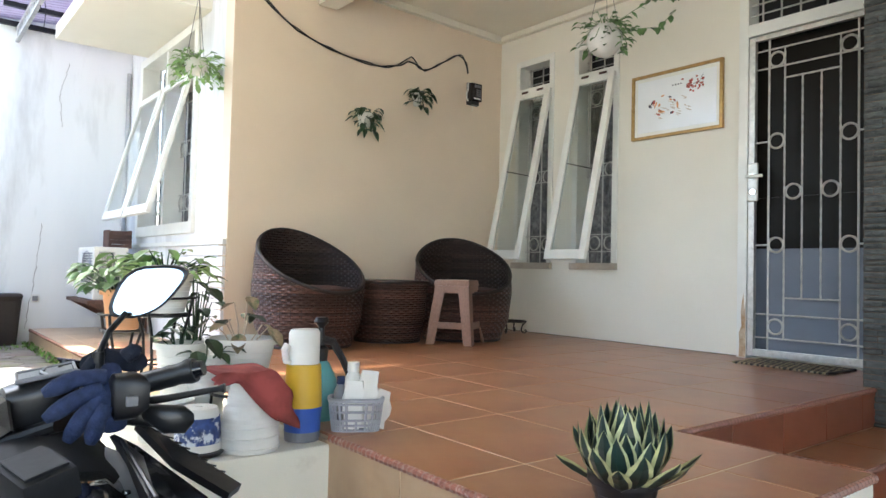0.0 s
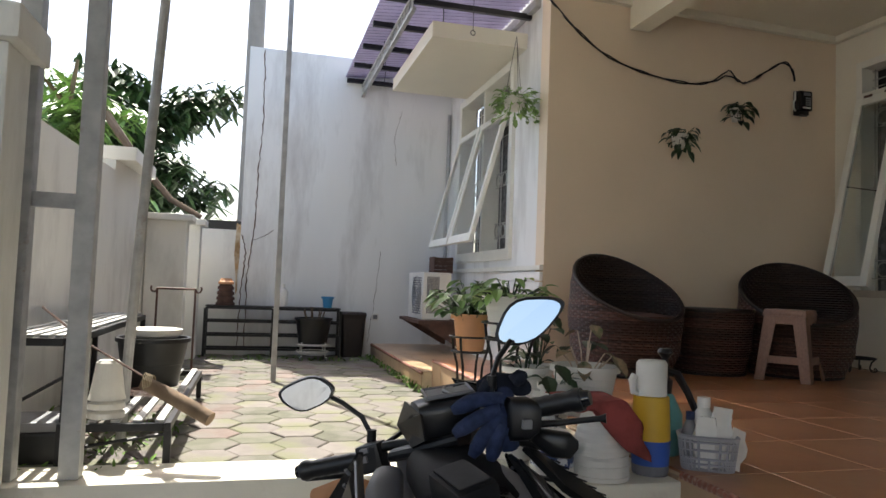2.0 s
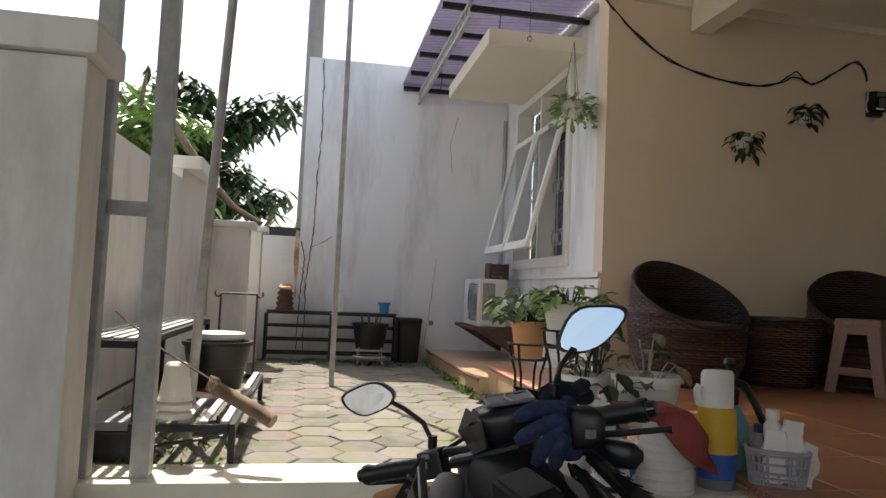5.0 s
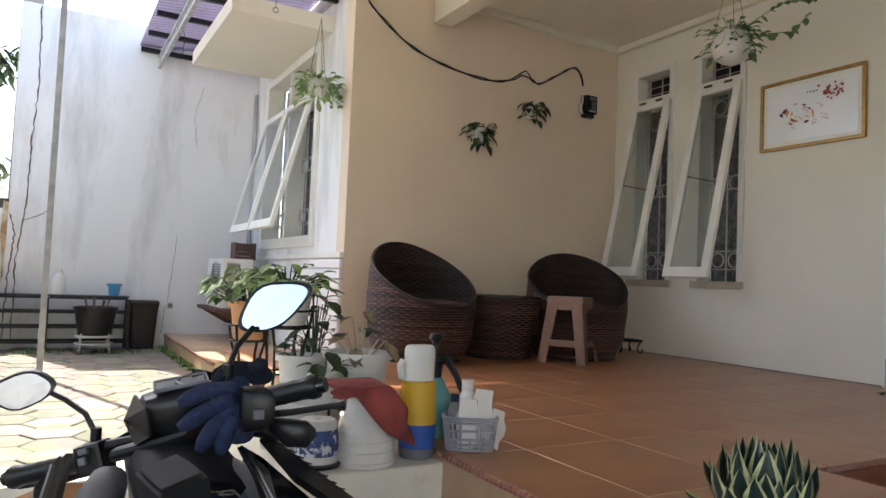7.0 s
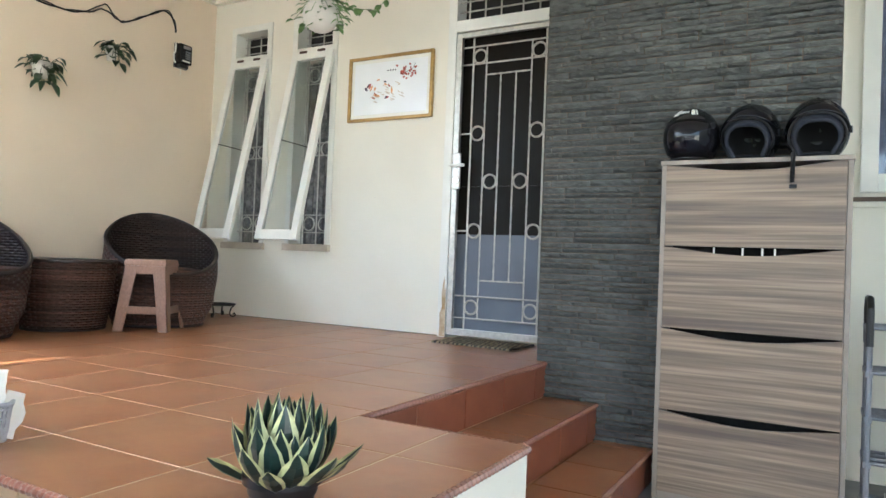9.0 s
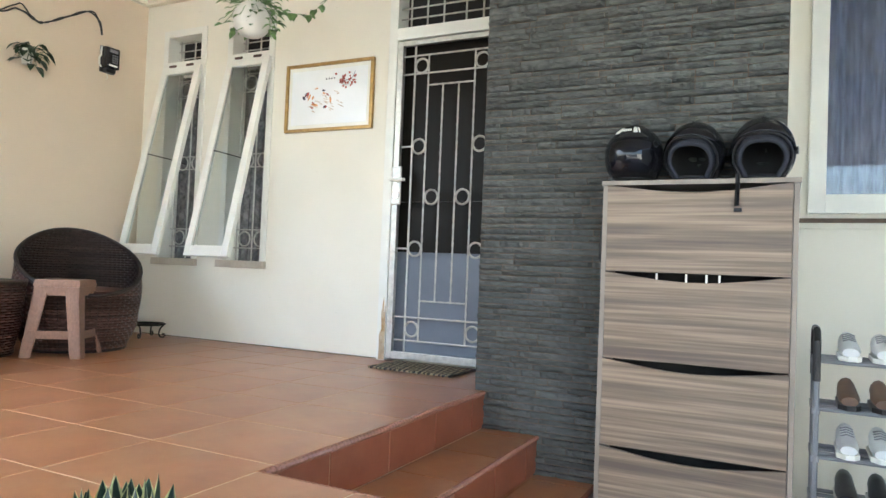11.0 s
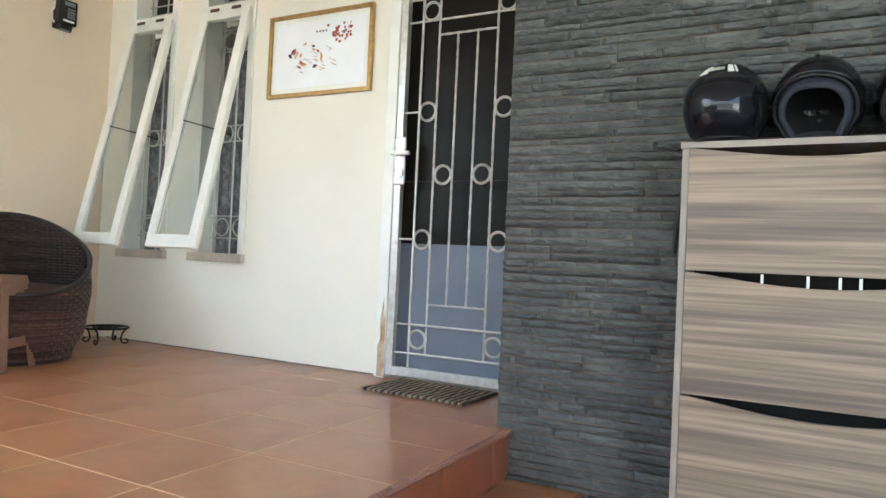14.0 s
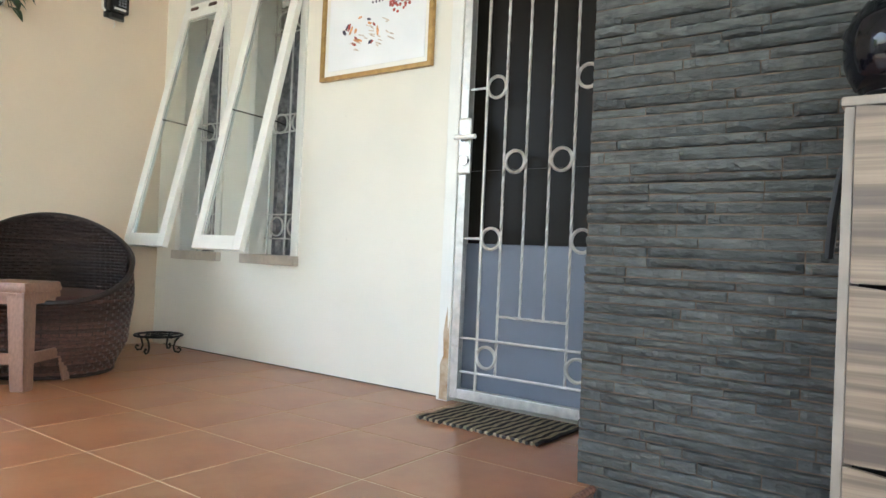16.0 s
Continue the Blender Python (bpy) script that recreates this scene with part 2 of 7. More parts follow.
def lathe(profile, bm=None, sides=32, at=(0, 0, 0), sx=1.0, sy=1.0):
    """Turns a list of (radius, z) round the upright axis."""
    bm = bm or bmesh.new()
    rings = []
    for r, z in profile:
        if r < 1e-5:
            rings.append([bm.verts.new((at[0], at[1], at[2] + z))])
        else:
            rings.append([bm.verts.new((at[0] + sx * r * math.cos(2 * math.pi * k / sides), at[1] + sy * r * math.sin(2 * math.pi * k / sides), at[2] + z)) for k in range(sides)])
    for A, B in zip(rings, rings[1:]):
        for k in range(sides):
            a, b, c, d = A[k % len(A)], A[(k + 1) % len(A)], B[(k + 1) % len(B)], B[k % len(B)]
            vs = []
            for v in (a, b, c, d):
                if v not in vs:
                    vs.append(v)
            if len(vs) > 2:
                bm.faces.new(vs)
    return bm


def circle(c, r, axis="x", n=20):
    out = []
    for k in range(n):
        a, b = r * math.cos(2 * math.pi * k / n), r * math.sin(2 * math.pi * k / n)
        out.append({"x": (c[0], c[1] + a, c[2] + b), "y": (c[0] + a, c[1], c[2] + b), "z": (c[0] + a, c[1] + b, c[2])}[axis])
    return out


def prism(outline, z0, z1, bm=None):
    bm = bm or bmesh.new()
    a = [bm.verts.new((x, y, z0)) for x, y in outline]
    b = [bm.verts.new((x, y, z1)) for x, y in outline]
    bm.faces.new(a[::-1])
    bm.faces.new(b)
    for i in range(len(a)):
        j = (i + 1) % len(a)
        bm.faces.new((a[i], a[j], b[j], b[i]))
    return bm


def structure(name, bm, mat, smooth=False, recalc=True):
    ob = part(name, bm, mat, smooth=smooth, recalc=recalc)
    ob["kind"] = "structure"
    return ob


def wall_x(x0, x1, y0, y1, z0, z1, holes=()):
    """A wall whose faces look along x, with rectangular holes (y0, y1, z0, z1), built of butted blocks."""
    bm = bmesh.new()
    ys = sorted({y0, y1, *[h[0] for h in holes], *[h[1] for h in holes]})
    for a, b in zip(ys, ys[1:]):
        m = (a + b) / 2
        hs = sorted([(h[2], h[3]) for h in holes if h[0] < m < h[1]])
        z = z0
        for lo, hi in hs:
            if lo > z:
                box((x0, a, z), (x1, b, lo), bm)
            z = hi
        if z < z1:
            box((x0, a, z), (x1, b, z1), bm)
    bmesh.ops.remove_doubles(bm, verts=bm.verts, dist=1e-5)
    return bm


# ---------- plan ----------
PZ, LZ, YZ = 0.535, 0.447, 0.33          # porch, low terrace and yard heights
WX, TY, EX = 4.80, 4.79, 2.165          # window wall, tan wall, left house wall
SX, SY0, SY1 = 4.12, 0.17, 1.575        # slate wall
PWX, PWY, STX = 1.465, 0.935, 2.45       # porch west edge, wing's south edge, steps' west edge
FY, CEIL = 7.38, 3.25
TWX, NY = 1.39, 5.10                    # low terrace west edge, porch north end
ty = lambda x: TY + (x - EX) * 0.048     # face of the tan wall, slightly askew
WIN = [(4.287, 4.655, 1.145, 2.92), (3.606, 3.970, 1.145, 2.92)]
DOOR = (1.64, 2.56, PZ, 3.045)

ground = structure("ground", box((-60, -60, -0.3), (60, 60, 0)), "concrete")
structure("yard_ground", box((-2.2, 2.95, 0.004), (PWX - 0.002, FY, YZ - 0.045)), "soil")
structure("yard_curb", box((-0.9, 2.90, 0.24), (PWX - 0.42, 3.17, 0.337), bevel=0.006), "plinth")
structure("yard_curb_face", box((-0.9, 2.905, 0.002), (PWX - 0.42, 2.918, 0.239)), "plinth")
structure("porch_base", box((PWX + 0.012, TY + 0.01, 0.002), (WX, 1.53, PZ - 0.012)), "grout")
structure("porch_wing_base", box((PWX + 0.012, PWY + 0.012, 0.002), (STX - 0.012, 1.53, PZ - 0.012)), "plinth")
structure("low_terrace_base", box((TWX + 0.01, NY, 0.004), (EX + 0.002, FY, LZ - 0.012)), "grout")
structure("porch_end_base", box((PWX + 0.012, TY + 0.012, 0.002), (EX - 0.002, NY - 0.01, PZ - 0.012)), "grout")
structure("wall_window", wall_x(WX, WX + 0.15, SY1 - 3.5, TY + 0.28, 0, 3.55, [*WIN, DOOR, (-1.5, 0.0, 1.55, 2.9)]), "cream")
structure("wall_tan", prism([(EX, ty(EX)), (WX, ty(WX)), (WX, ty(WX) + 0.15), (EX, ty(EX) + 0.15)], 0.0, 3.55), "tan")
structure("wall_left_house", wall_x(EX, EX + 0.15, TY + 0.15, FY, 0, 3.55, [(5.47, 6.91, 1.36, 2.88)]), "white")
structure("wall_far", box((0.045, FY, 0), (EX + 0.15, FY + 0.2, 3.40)), "white")
structure("wall_slate_core", box((SX + 0.02, SY0, 0), (WX - 0.002, SY1, 3.55)), "slate")
# porch ceiling, its unseen west and south ends extended to block sun and sky
structure("ceiling", box((0.95, -3.0, CEIL), (WX + 3, TY, CEIL + 0.12)), "ceiling")
structure("ceiling", prism([(EX + 0.01, TY + 0.001), (WX - 0.001, TY + 0.001), (WX - 0.001, ty(WX) - 0.001)], CEIL, CEIL + 0.12), "ceiling")
structure("ceiling_beam", box((2.81, 1.6, CEIL - 0.23), (2.965, TY + 0.01, CEIL - 0.002)), "ceiling")
structure("canopy", box((1.40, 5.22, 2.93), (EX - 0.002, 6.78, 3.05)), "ceiling")
structure("step_1", box((STX, 1.245, 0.002), (SX + 0.018, 1.519, 0.338)), "tile")
structure("step_2", box((STX, 0.945, 0.002), (SX + 0.018, 1.229, 0.155)), "grout")
structure("house_back", box((WX + 3, -3, 0), (WX + 3.1, TY + 3, 3.55)), "room")
structure("street_wall", box((-9, -7.2, 0), (9, -7, 2.6)), "fence")
# out of view, added to cut light from the south on the porch
structure("wall_side", box((0.6, -3.2, 0.002), (WX - 0.002, -3.05, 3.22)), "white")
structure("pot_wall", box((0.97, 2.10, 0.002), (PWX + 0.004, 3.1, 0.505), bevel=0.008), "plinth")


# ---------- more of the shell ----------
# plain sheet out of view, added to shade the motorcycle, pots and porch
structure("carport_roof", box((-6, -3.0, 3.38), (1.0, 4.45, 3.42)), "steel")
structure("baseboard", box((WX - 0.006, 2.56, PZ + 0.001), (WX - 0.001, TY, PZ + 0.006)), "grout_dark")
structure("cornice_window_wall", box((WX - 0.055, SY1, CEIL - 0.055), (WX - 0.001, ty(WX) - 0.003, CEIL - 0.001), bevel=0.015), "ceiling")
structure("cornice_tan_wall", prism([(EX + 0.01, ty(EX) - 0.05), (WX - 0.057, ty(WX) - 0.053), (WX - 0.057, ty(WX) - 0.003), (EX + 0.01, ty(EX) - 0.001)], CEIL - 0.055, CEIL - 0.001), "ceiling")
structure("room_wall", box((WX + 1.6, -3, 0), (WX + 1.7, TY + 2, 3.5)), "room")
structure("room_floor", box((WX + 0.151, -3, PZ - 0.1), (WX + 1.6, TY + 2, PZ)), "room")
structure("room_ceiling", box((WX + 0.151, -3, 3.2), (WX + 1.6, TY + 2, 3.22)), "room")
structure("left_room_wall", box((EX + 1.5, TY + 0.16, 0), (EX + 1.6, FY, 3.5)), "room")
structure("left_room_ceiling", box((EX + 0.151, TY + 0.16, 3.2), (EX + 1.5, FY, 3.22)), "room")
structure("wall_corner_band", box((EX - 0.03, TY - 0.0, 1.20), (EX - 0.002, FY - 0.002, 1.235)), "trimw")
for k in range(9):
    structure("cladding_course", box((EX - 0.028, TY + 0.003, PZ + 0.005 + k * 0.073), (EX - 0.002, 5.7, PZ + 0.070 + k * 0.073), bevel=0.008), "white")
structure("house_footing", box((PWX - 0.03, PWY - 0.03, 0.002), (PWX + 0.008, 2.085, 0.28), bevel=0.006), "white")

# fence along the yard, two heights, with piers and copings
fx = lambda y: -0.93 + (y - 3.0) * 0.085


def fence_panel(name, y0, y1, h0, h1, thick=0.12):
    bm = bmesh.new()
    c = [(y0, 0.0), (y1, 0.0), (y1, h1), (y0, h0)]
    a = [bm.verts.new((fx(y) - thick, y, z)) for y, z in c]
    b = [bm.verts.new((fx(y), y, z)) for y, z in c]
    bm.faces.new(a)
    bm.faces.new(b[::-1])
    for i in range(4):
        j = (i + 1) % 4
        bm.faces.new((a[i], a[j], b[j], b[i]))
    return structure(name, bm, "fence")


fence_panel("fence_wall_near", 3.05, 5.3, 1.84, 1.76)
fence_panel("fence_wall_middle", 5.302, 6.2, 1.83, 1.83)
fence_panel("fence_wall_far", 6.202, FY + 0.1, 1.47, 1.49)
structure("fence_coping", box((fx(5.8) - 0.25, 5.30, 1.832), (fx(5.8) + 0.085, 6.23, 1.925), bevel=0.01), "fence")
for y, h in ((6.30, 1.51), (6.95, 1.53)):
    structure("fence_pier", box((fx(y) + 0.002, y - 0.10, 0.3), (fx(y) + 0.30, y + 0.13, h)), "fence")
    structure("fence_pier_cap", box((fx(y) - 0.10, y - 0.14, h + 0.002), (fx(y) + 0.35, y + 0.17, h + 0.055), bevel=0.01), "fence")
structure("fence_wall_back", box((-1.2, FY + 0.1, 0), (0.043, FY + 0.22, 1.55)), "fence")
structure("gate_pillar", box((-1.02, 2.70, 0), (-0.572, 2.925, 1.78), bevel=0.01), "fence")
structure("gate_pillar_cap", box((-1.08, 2.66, 1.782), (-0.533, 3.01, 1.90), bevel=0.02), "fence")
structure("wall_west", box((-6, 2.6, 0), (-1.03, 2.8, 1.8)), "fence")
structure("neighbour_wall", box((-9, -7, 0), (-8.8, 8, 2.6)), "fence")

# cracks down the far wall
def crack(name, pts, w):
    bm = bmesh.new()
    out = []
    rnd = random.Random(len(pts) * 7)
    for (x0, z0), (x1, z1) in zip(pts, pts[1:]):
        n = 14
        for i in range(n):
            f = i / n
            out.append((x0 + (x1 - x0) * f + rnd.uniform(-0.008, 0.008), FY - 0.002, z0 + (z1 - z0) * f))
    out.append((pts[-1][0], FY - 0.002, pts[-1][1]))
    return structure(name, tube(out, [w * rnd.uniform(0.5, 1.3) for _ in out], sides=5), "grout_dark")


crack("wall_crack_long", [(0.19, 3.38), (0.21, 2.7), (0.18, 2.1), (0.17, 1.5), (0.12, 1.1), (0.13, 0.4)], 0.006)
crack("wall_crack_short", [(0.06, 1.5), (0.10, 1.35), (0.07, 0.9), (0.06, 0.4)], 0.006)
crack("wall_crack_branch", [(0.17, 1.45), (0.28, 1.5), (0.36, 1.56)], 0.003)
crack("wall_crack_hair", [(1.62, 2.9), (1.55, 2.6), (1.58, 2.3)], 0.0018)
crack("wall_crack_low", [(1.45, 1.4), (1.42, 1.0), (1.35, 0.45)], 0.002)


# ---------- windows and doors ----------
def ring(bm, c, r, w=0.006, axis="x"):
    return tube(circle(c, r, axis, 22), w, bm, sides=6, closed=True)


def twisted(bm, a, b, r=0.0065):
    a, b = Vector(a), Vector(b)
    n = max(4, int((b - a).length / 0.022))
    pts = [a.lerp(b, i / n) for i in range(n + 1)]
    return tube(pts, r, bm, sides=4, twist=0.6)


def loft(sections, bm=None, sides=14, power=0.75):
    """sections: (centre, half width vector, half height vector)."""
    bm = bm or bmesh.new()
    pr = None
    for c, w, h in sections:
        c, w, h = Vector(c), Vector(w), Vector(h)
        cur = []
        for k in range(sides):
            a = 2 * math.pi * k / sides
            p, q = math.cos(a), math.sin(a)
            cur.append(bm.verts.new(c + w * math.copysign(abs(p) ** power, p) + h * math.copysign(abs(q) ** power, q)))
        if pr:
            for k in range(sides):
                bm.faces.new((pr[k], pr[(k + 1) % sides], cur[(k + 1) % sides], cur[k]))
        else:
            bm.faces.new(cur)
        pr = cur
    bm.faces.new(pr[::-1])
    return bm


def plate(outline, thick, bm=None):
    """A flat plate on a 3D outline, with thickness along its normal."""
    bm = bm or bmesh.new()
    P = [Vector(p) for p in outline]
    n = (P[1] - P[0]).cross(P[-1] - P[0]).normalized() * thick
    a = [bm.verts.new(p) for p in P]
    b = [bm.verts.new(p + n) for p in P]
    bm.faces.new(a)
    bm.faces.new(b[::-1])
    for i in range(len(P)):
        j = (i + 1) % len(P)
        bm.faces.new((a[i], a[j], b[j], b[i]))
    return bm


def tall_window(y0, y1, z0, z1, label):
    w = thing("window_front", (WX, (y0 + y1) / 2, z0), label, "window", "front windows")
    h = (y1 - y0) / 2
    H, S = z1 - z0, 1.515
    bm = bmesh.new()
    for lo, hi in (((-0.012, -h - 0.045, -0.05), (0.155, -h + 0.006, H + 0.05)), ((-0.012, h - 0.006, -0.05), (0.155, h + 0.045, H + 0.05)), ((-0.012, -h + 0.006, H - 0.006), (0.155, h - 0.006, H + 0.05)), ((-0.012, -h + 0.006, S), (0.14, h - 0.006, S + 0.05))):
        box(lo, hi, bm, bevel=0.004)
    part("window_frame", bm, "trimw", w)
    part("window_sill", box((-0.035, -h - 0.05, -0.05), (0.155, h + 0.05, 0.004), bevel=0.006), "sill", w)
    bm = bmesh.new()
    for y in (-h + 0.03, 0, h - 0.03):
        tube([(0.10, y, 0), (0.10, y, H)], 0.006, bm, sides=6)
    for z in (0.10, 0.24, 0.72, 0.82, 1.30, 1.44, S + 0.11, S + 0.17, S + 0.24):
        tube([(0.10, -h, z), (0.10, h, z)], 0.005, bm, sides=6)
    for z in (0.17, 0.77, 1.37):
        for y in (-h * 0.5 + 0.015, h * 0.5 - 0.015):
            ring(bm, (0.10, y, z), 0.055)
    part("security_grille", bm, "grille", w)
    bm = bmesh.new()
    n = 30
    a = []
    for i in range(n + 1):
        y = (h + 0.05) * (2 * i / n - 1)
        x = 0.175 + 0.012 * math.sin(i * 1.7)
        a.append((bm.verts.new((x, y, -0.04)), bm.verts.new((x, y, S - 0.02))))
    for (p, q), (r, s) in zip(a, a[1:]):
        bm.faces.new((p, r, s, q))
    part("lace_curtain", bm, "curtain", w, "grey lace curtain with a woven leaf pattern", smooth=True)
    # sheet added behind the transom, coloured as the unlit room
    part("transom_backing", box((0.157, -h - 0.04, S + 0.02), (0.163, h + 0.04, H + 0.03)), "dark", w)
    sash = new("window_sash")
    sash.parent = w
    sash.location = (-0.018, 0, S + 0.0)
    sash.rotation_euler = (0, radians(12.7), 0)
    L = 1.53
    o = h + 0.022
    bm = bmesh.new()
    for lo, hi in (((-0.018, -o, -L), (0.018, -o + 0.06, 0)), ((-0.018, o - 0.06, -L), (0.018, o, 0)), ((-0.018, -o + 0.06, -L), (0.018, o - 0.06, -L + 0.075)), ((-0.018, -o + 0.06, -0.06), (0.018, o - 0.06, 0))):
        box(lo, hi, bm, bevel=0.004)
    part("sash_frame", bm, "trimw", sash)
    part("pane", box((-0.003, -o + 0.061, -L + 0.076), (0.003, o - 0.061, -0.061)), "glass", sash).visible_shadow = False
    bm = bmesh.new()
    for y in (-h * 0.5, h * 0.5):
        box((-0.026, y - 0.035, -0.006), (-0.016, y + 0.035, 0.012), bm, bevel=0.002)
    part("hinge", bm, "rust", sash)
    part("stay_arm", tube([(-0.20, h - 0.05, 0.80), (0.02, h * 0.2, 0.77), (0.10, h * 0.2, 0.76)], 0.004, sides=6), "iron", w)
    return w


for y0, y1, z0, z1 in WIN:
    tall_window(y0, y1, z0, z1, "tall white window with its top-hung sash propped open")


def side_window():
    y0, y1, z0, z1 = 5.50, 6.88, 1.385, 2.85
    w = thing("window_side", (EX, (y0 + y1) / 2, z0), "white double side window with both top-hung sashes propped open", "window")
    h, H, S = (y1 - y0) / 2, z1 - z0, 1.12
    bm = bmesh.new()
    for lo, hi in (((-0.03, -h - 0.07, -0.09), (0.14, -h, H + 0.07)), ((-0.03, h, -0.09), (0.14, h + 0.07, H + 0.07)), ((-0.03, -h, H), (0.14, h, H + 0.07)), ((-0.02, -h, S), (0.14, h, S + 0.05)), ((-0.02, -0.025, 0), (0.14, 0.025, S)), ((-0.03, -h, -0.09), (0.14, h, 0)), ((-0.02, -0.02, S + 0.05), (0.14, 0.02, H))):
        box(lo, hi, bm, bevel=0.005)
    part("window_frame", bm, "trimw", w)
    bm = bmesh.new()
    for k in range(9):
        y = -h + 0.06 + k * (2 * h - 0.12) / 8
        tube([(0.11, y, 0), (0.11, y, H)], 0.006, bm, sides=6)
    for z in (0.12, 0.25, 0.58, 0.70, 1.02, 1.27, 1.36):
        tube([(0.11, -h, z), (0.11, h, z)], 0.005, bm, sides=6)
    for k in range(8):
        y = -h + 0.06 + (k + 0.5) * (2 * h - 0.12) / 8
        for z in (0.185, 0.64):
            ring(bm, (0.11, y, z), 0.055)
    part("security_grille", bm, "grille", w)
    # flat panel added behind the panes, darkened to make them read dim
    part("curtain", box((0.16, -h - 0.02, 0), (0.165, h + 0.02, H)), "pane_backing", w, "dark grey backing sheet behind the side window")
    for s, yc in ((0, -h / 2), (1, h / 2)):
        sash = new("window_sash")
        sash.parent = w
        sash.location = (-0.035, yc, S + 0.02)
        sash.rotation_euler = (0, radians(14.5), 0)
        o, L = h / 2 - 0.02, 1.13
        bm = bmesh.new()
        for lo, hi in (((-0.018, -o, -L), (0.018, -o + 0.055, 0)), ((-0.018, o - 0.055, -L), (0.018, o, 0)), ((-0.018, -o + 0.055, -L), (0.018, o - 0.055, -L + 0.07)), ((-0.018, -o + 0.055, -0.055), (0.018, o - 0.055, 0))):
            box(lo, hi, bm, bevel=0.004)
        part("sash_frame", bm, "trimw", sash)
        part("pane", box((-0.003, -o + 0.056, -L + 0.071), (0.003, o - 0.056, -0.056)), "glass", sash).visible_shadow = False


side_window()


def right_window():
    w = thing("window_right", (WX, -0.75, 1.6), "wide white-framed window with blue patterned curtain", "window")
    bm = bmesh.new()
    for lo, hi in (((-0.03, 0.74, -0.10), (0.14, 0.82, 1.35)), ((-0.03, -0.75, -0.10), (0.14, 0.74, -0.005)), ((-0.03, -0.83, -0.10), (0.14, -0.75, 1.35)), ((-0.03, -0.75, 1.3), (0.14, 0.74, 1.35))):
        box(lo, hi, bm, bevel=0.005)
    part("window_frame", bm, "trimw", w)
    part("pane", box((0.05, -0.75, 0), (0.056, 0.74, 1.3)), "glass", w)
    bm = bmesh.new()
    a = []
    for i in range(121):
        y = -0.75 + 1.49 * i / 120
        x = 0.165 + 0.02 * math.sin(i * 0.9)
        a.append((bm.verts.new((x, y, 0)), bm.verts.new((x, y, 1.3))))
    for (p, q), (r, s) in zip(a, a[1:]):
        bm.faces.new((p, r, s, q))
    part("blue_curtain", bm, "curtain_blue", w, "gathered blue patterned curtain", smooth=True)
    structure("ledge_line", box((WX - 0.035, -1.6, 1.455), (WX - 0.001, 0.168, 1.475)), "grout_dark")
    structure("ledge_rim", box((WX - 0.022, -1.6, 1.425), (WX - 0.001, 0.168, 1.453)), "cream")


right_window()
structure("slate_end_strip", box((SX + 0.01, SY0 - 0.012, 0), (WX - 0.002, SY0 - 0.002, 3.2)), "plinth")


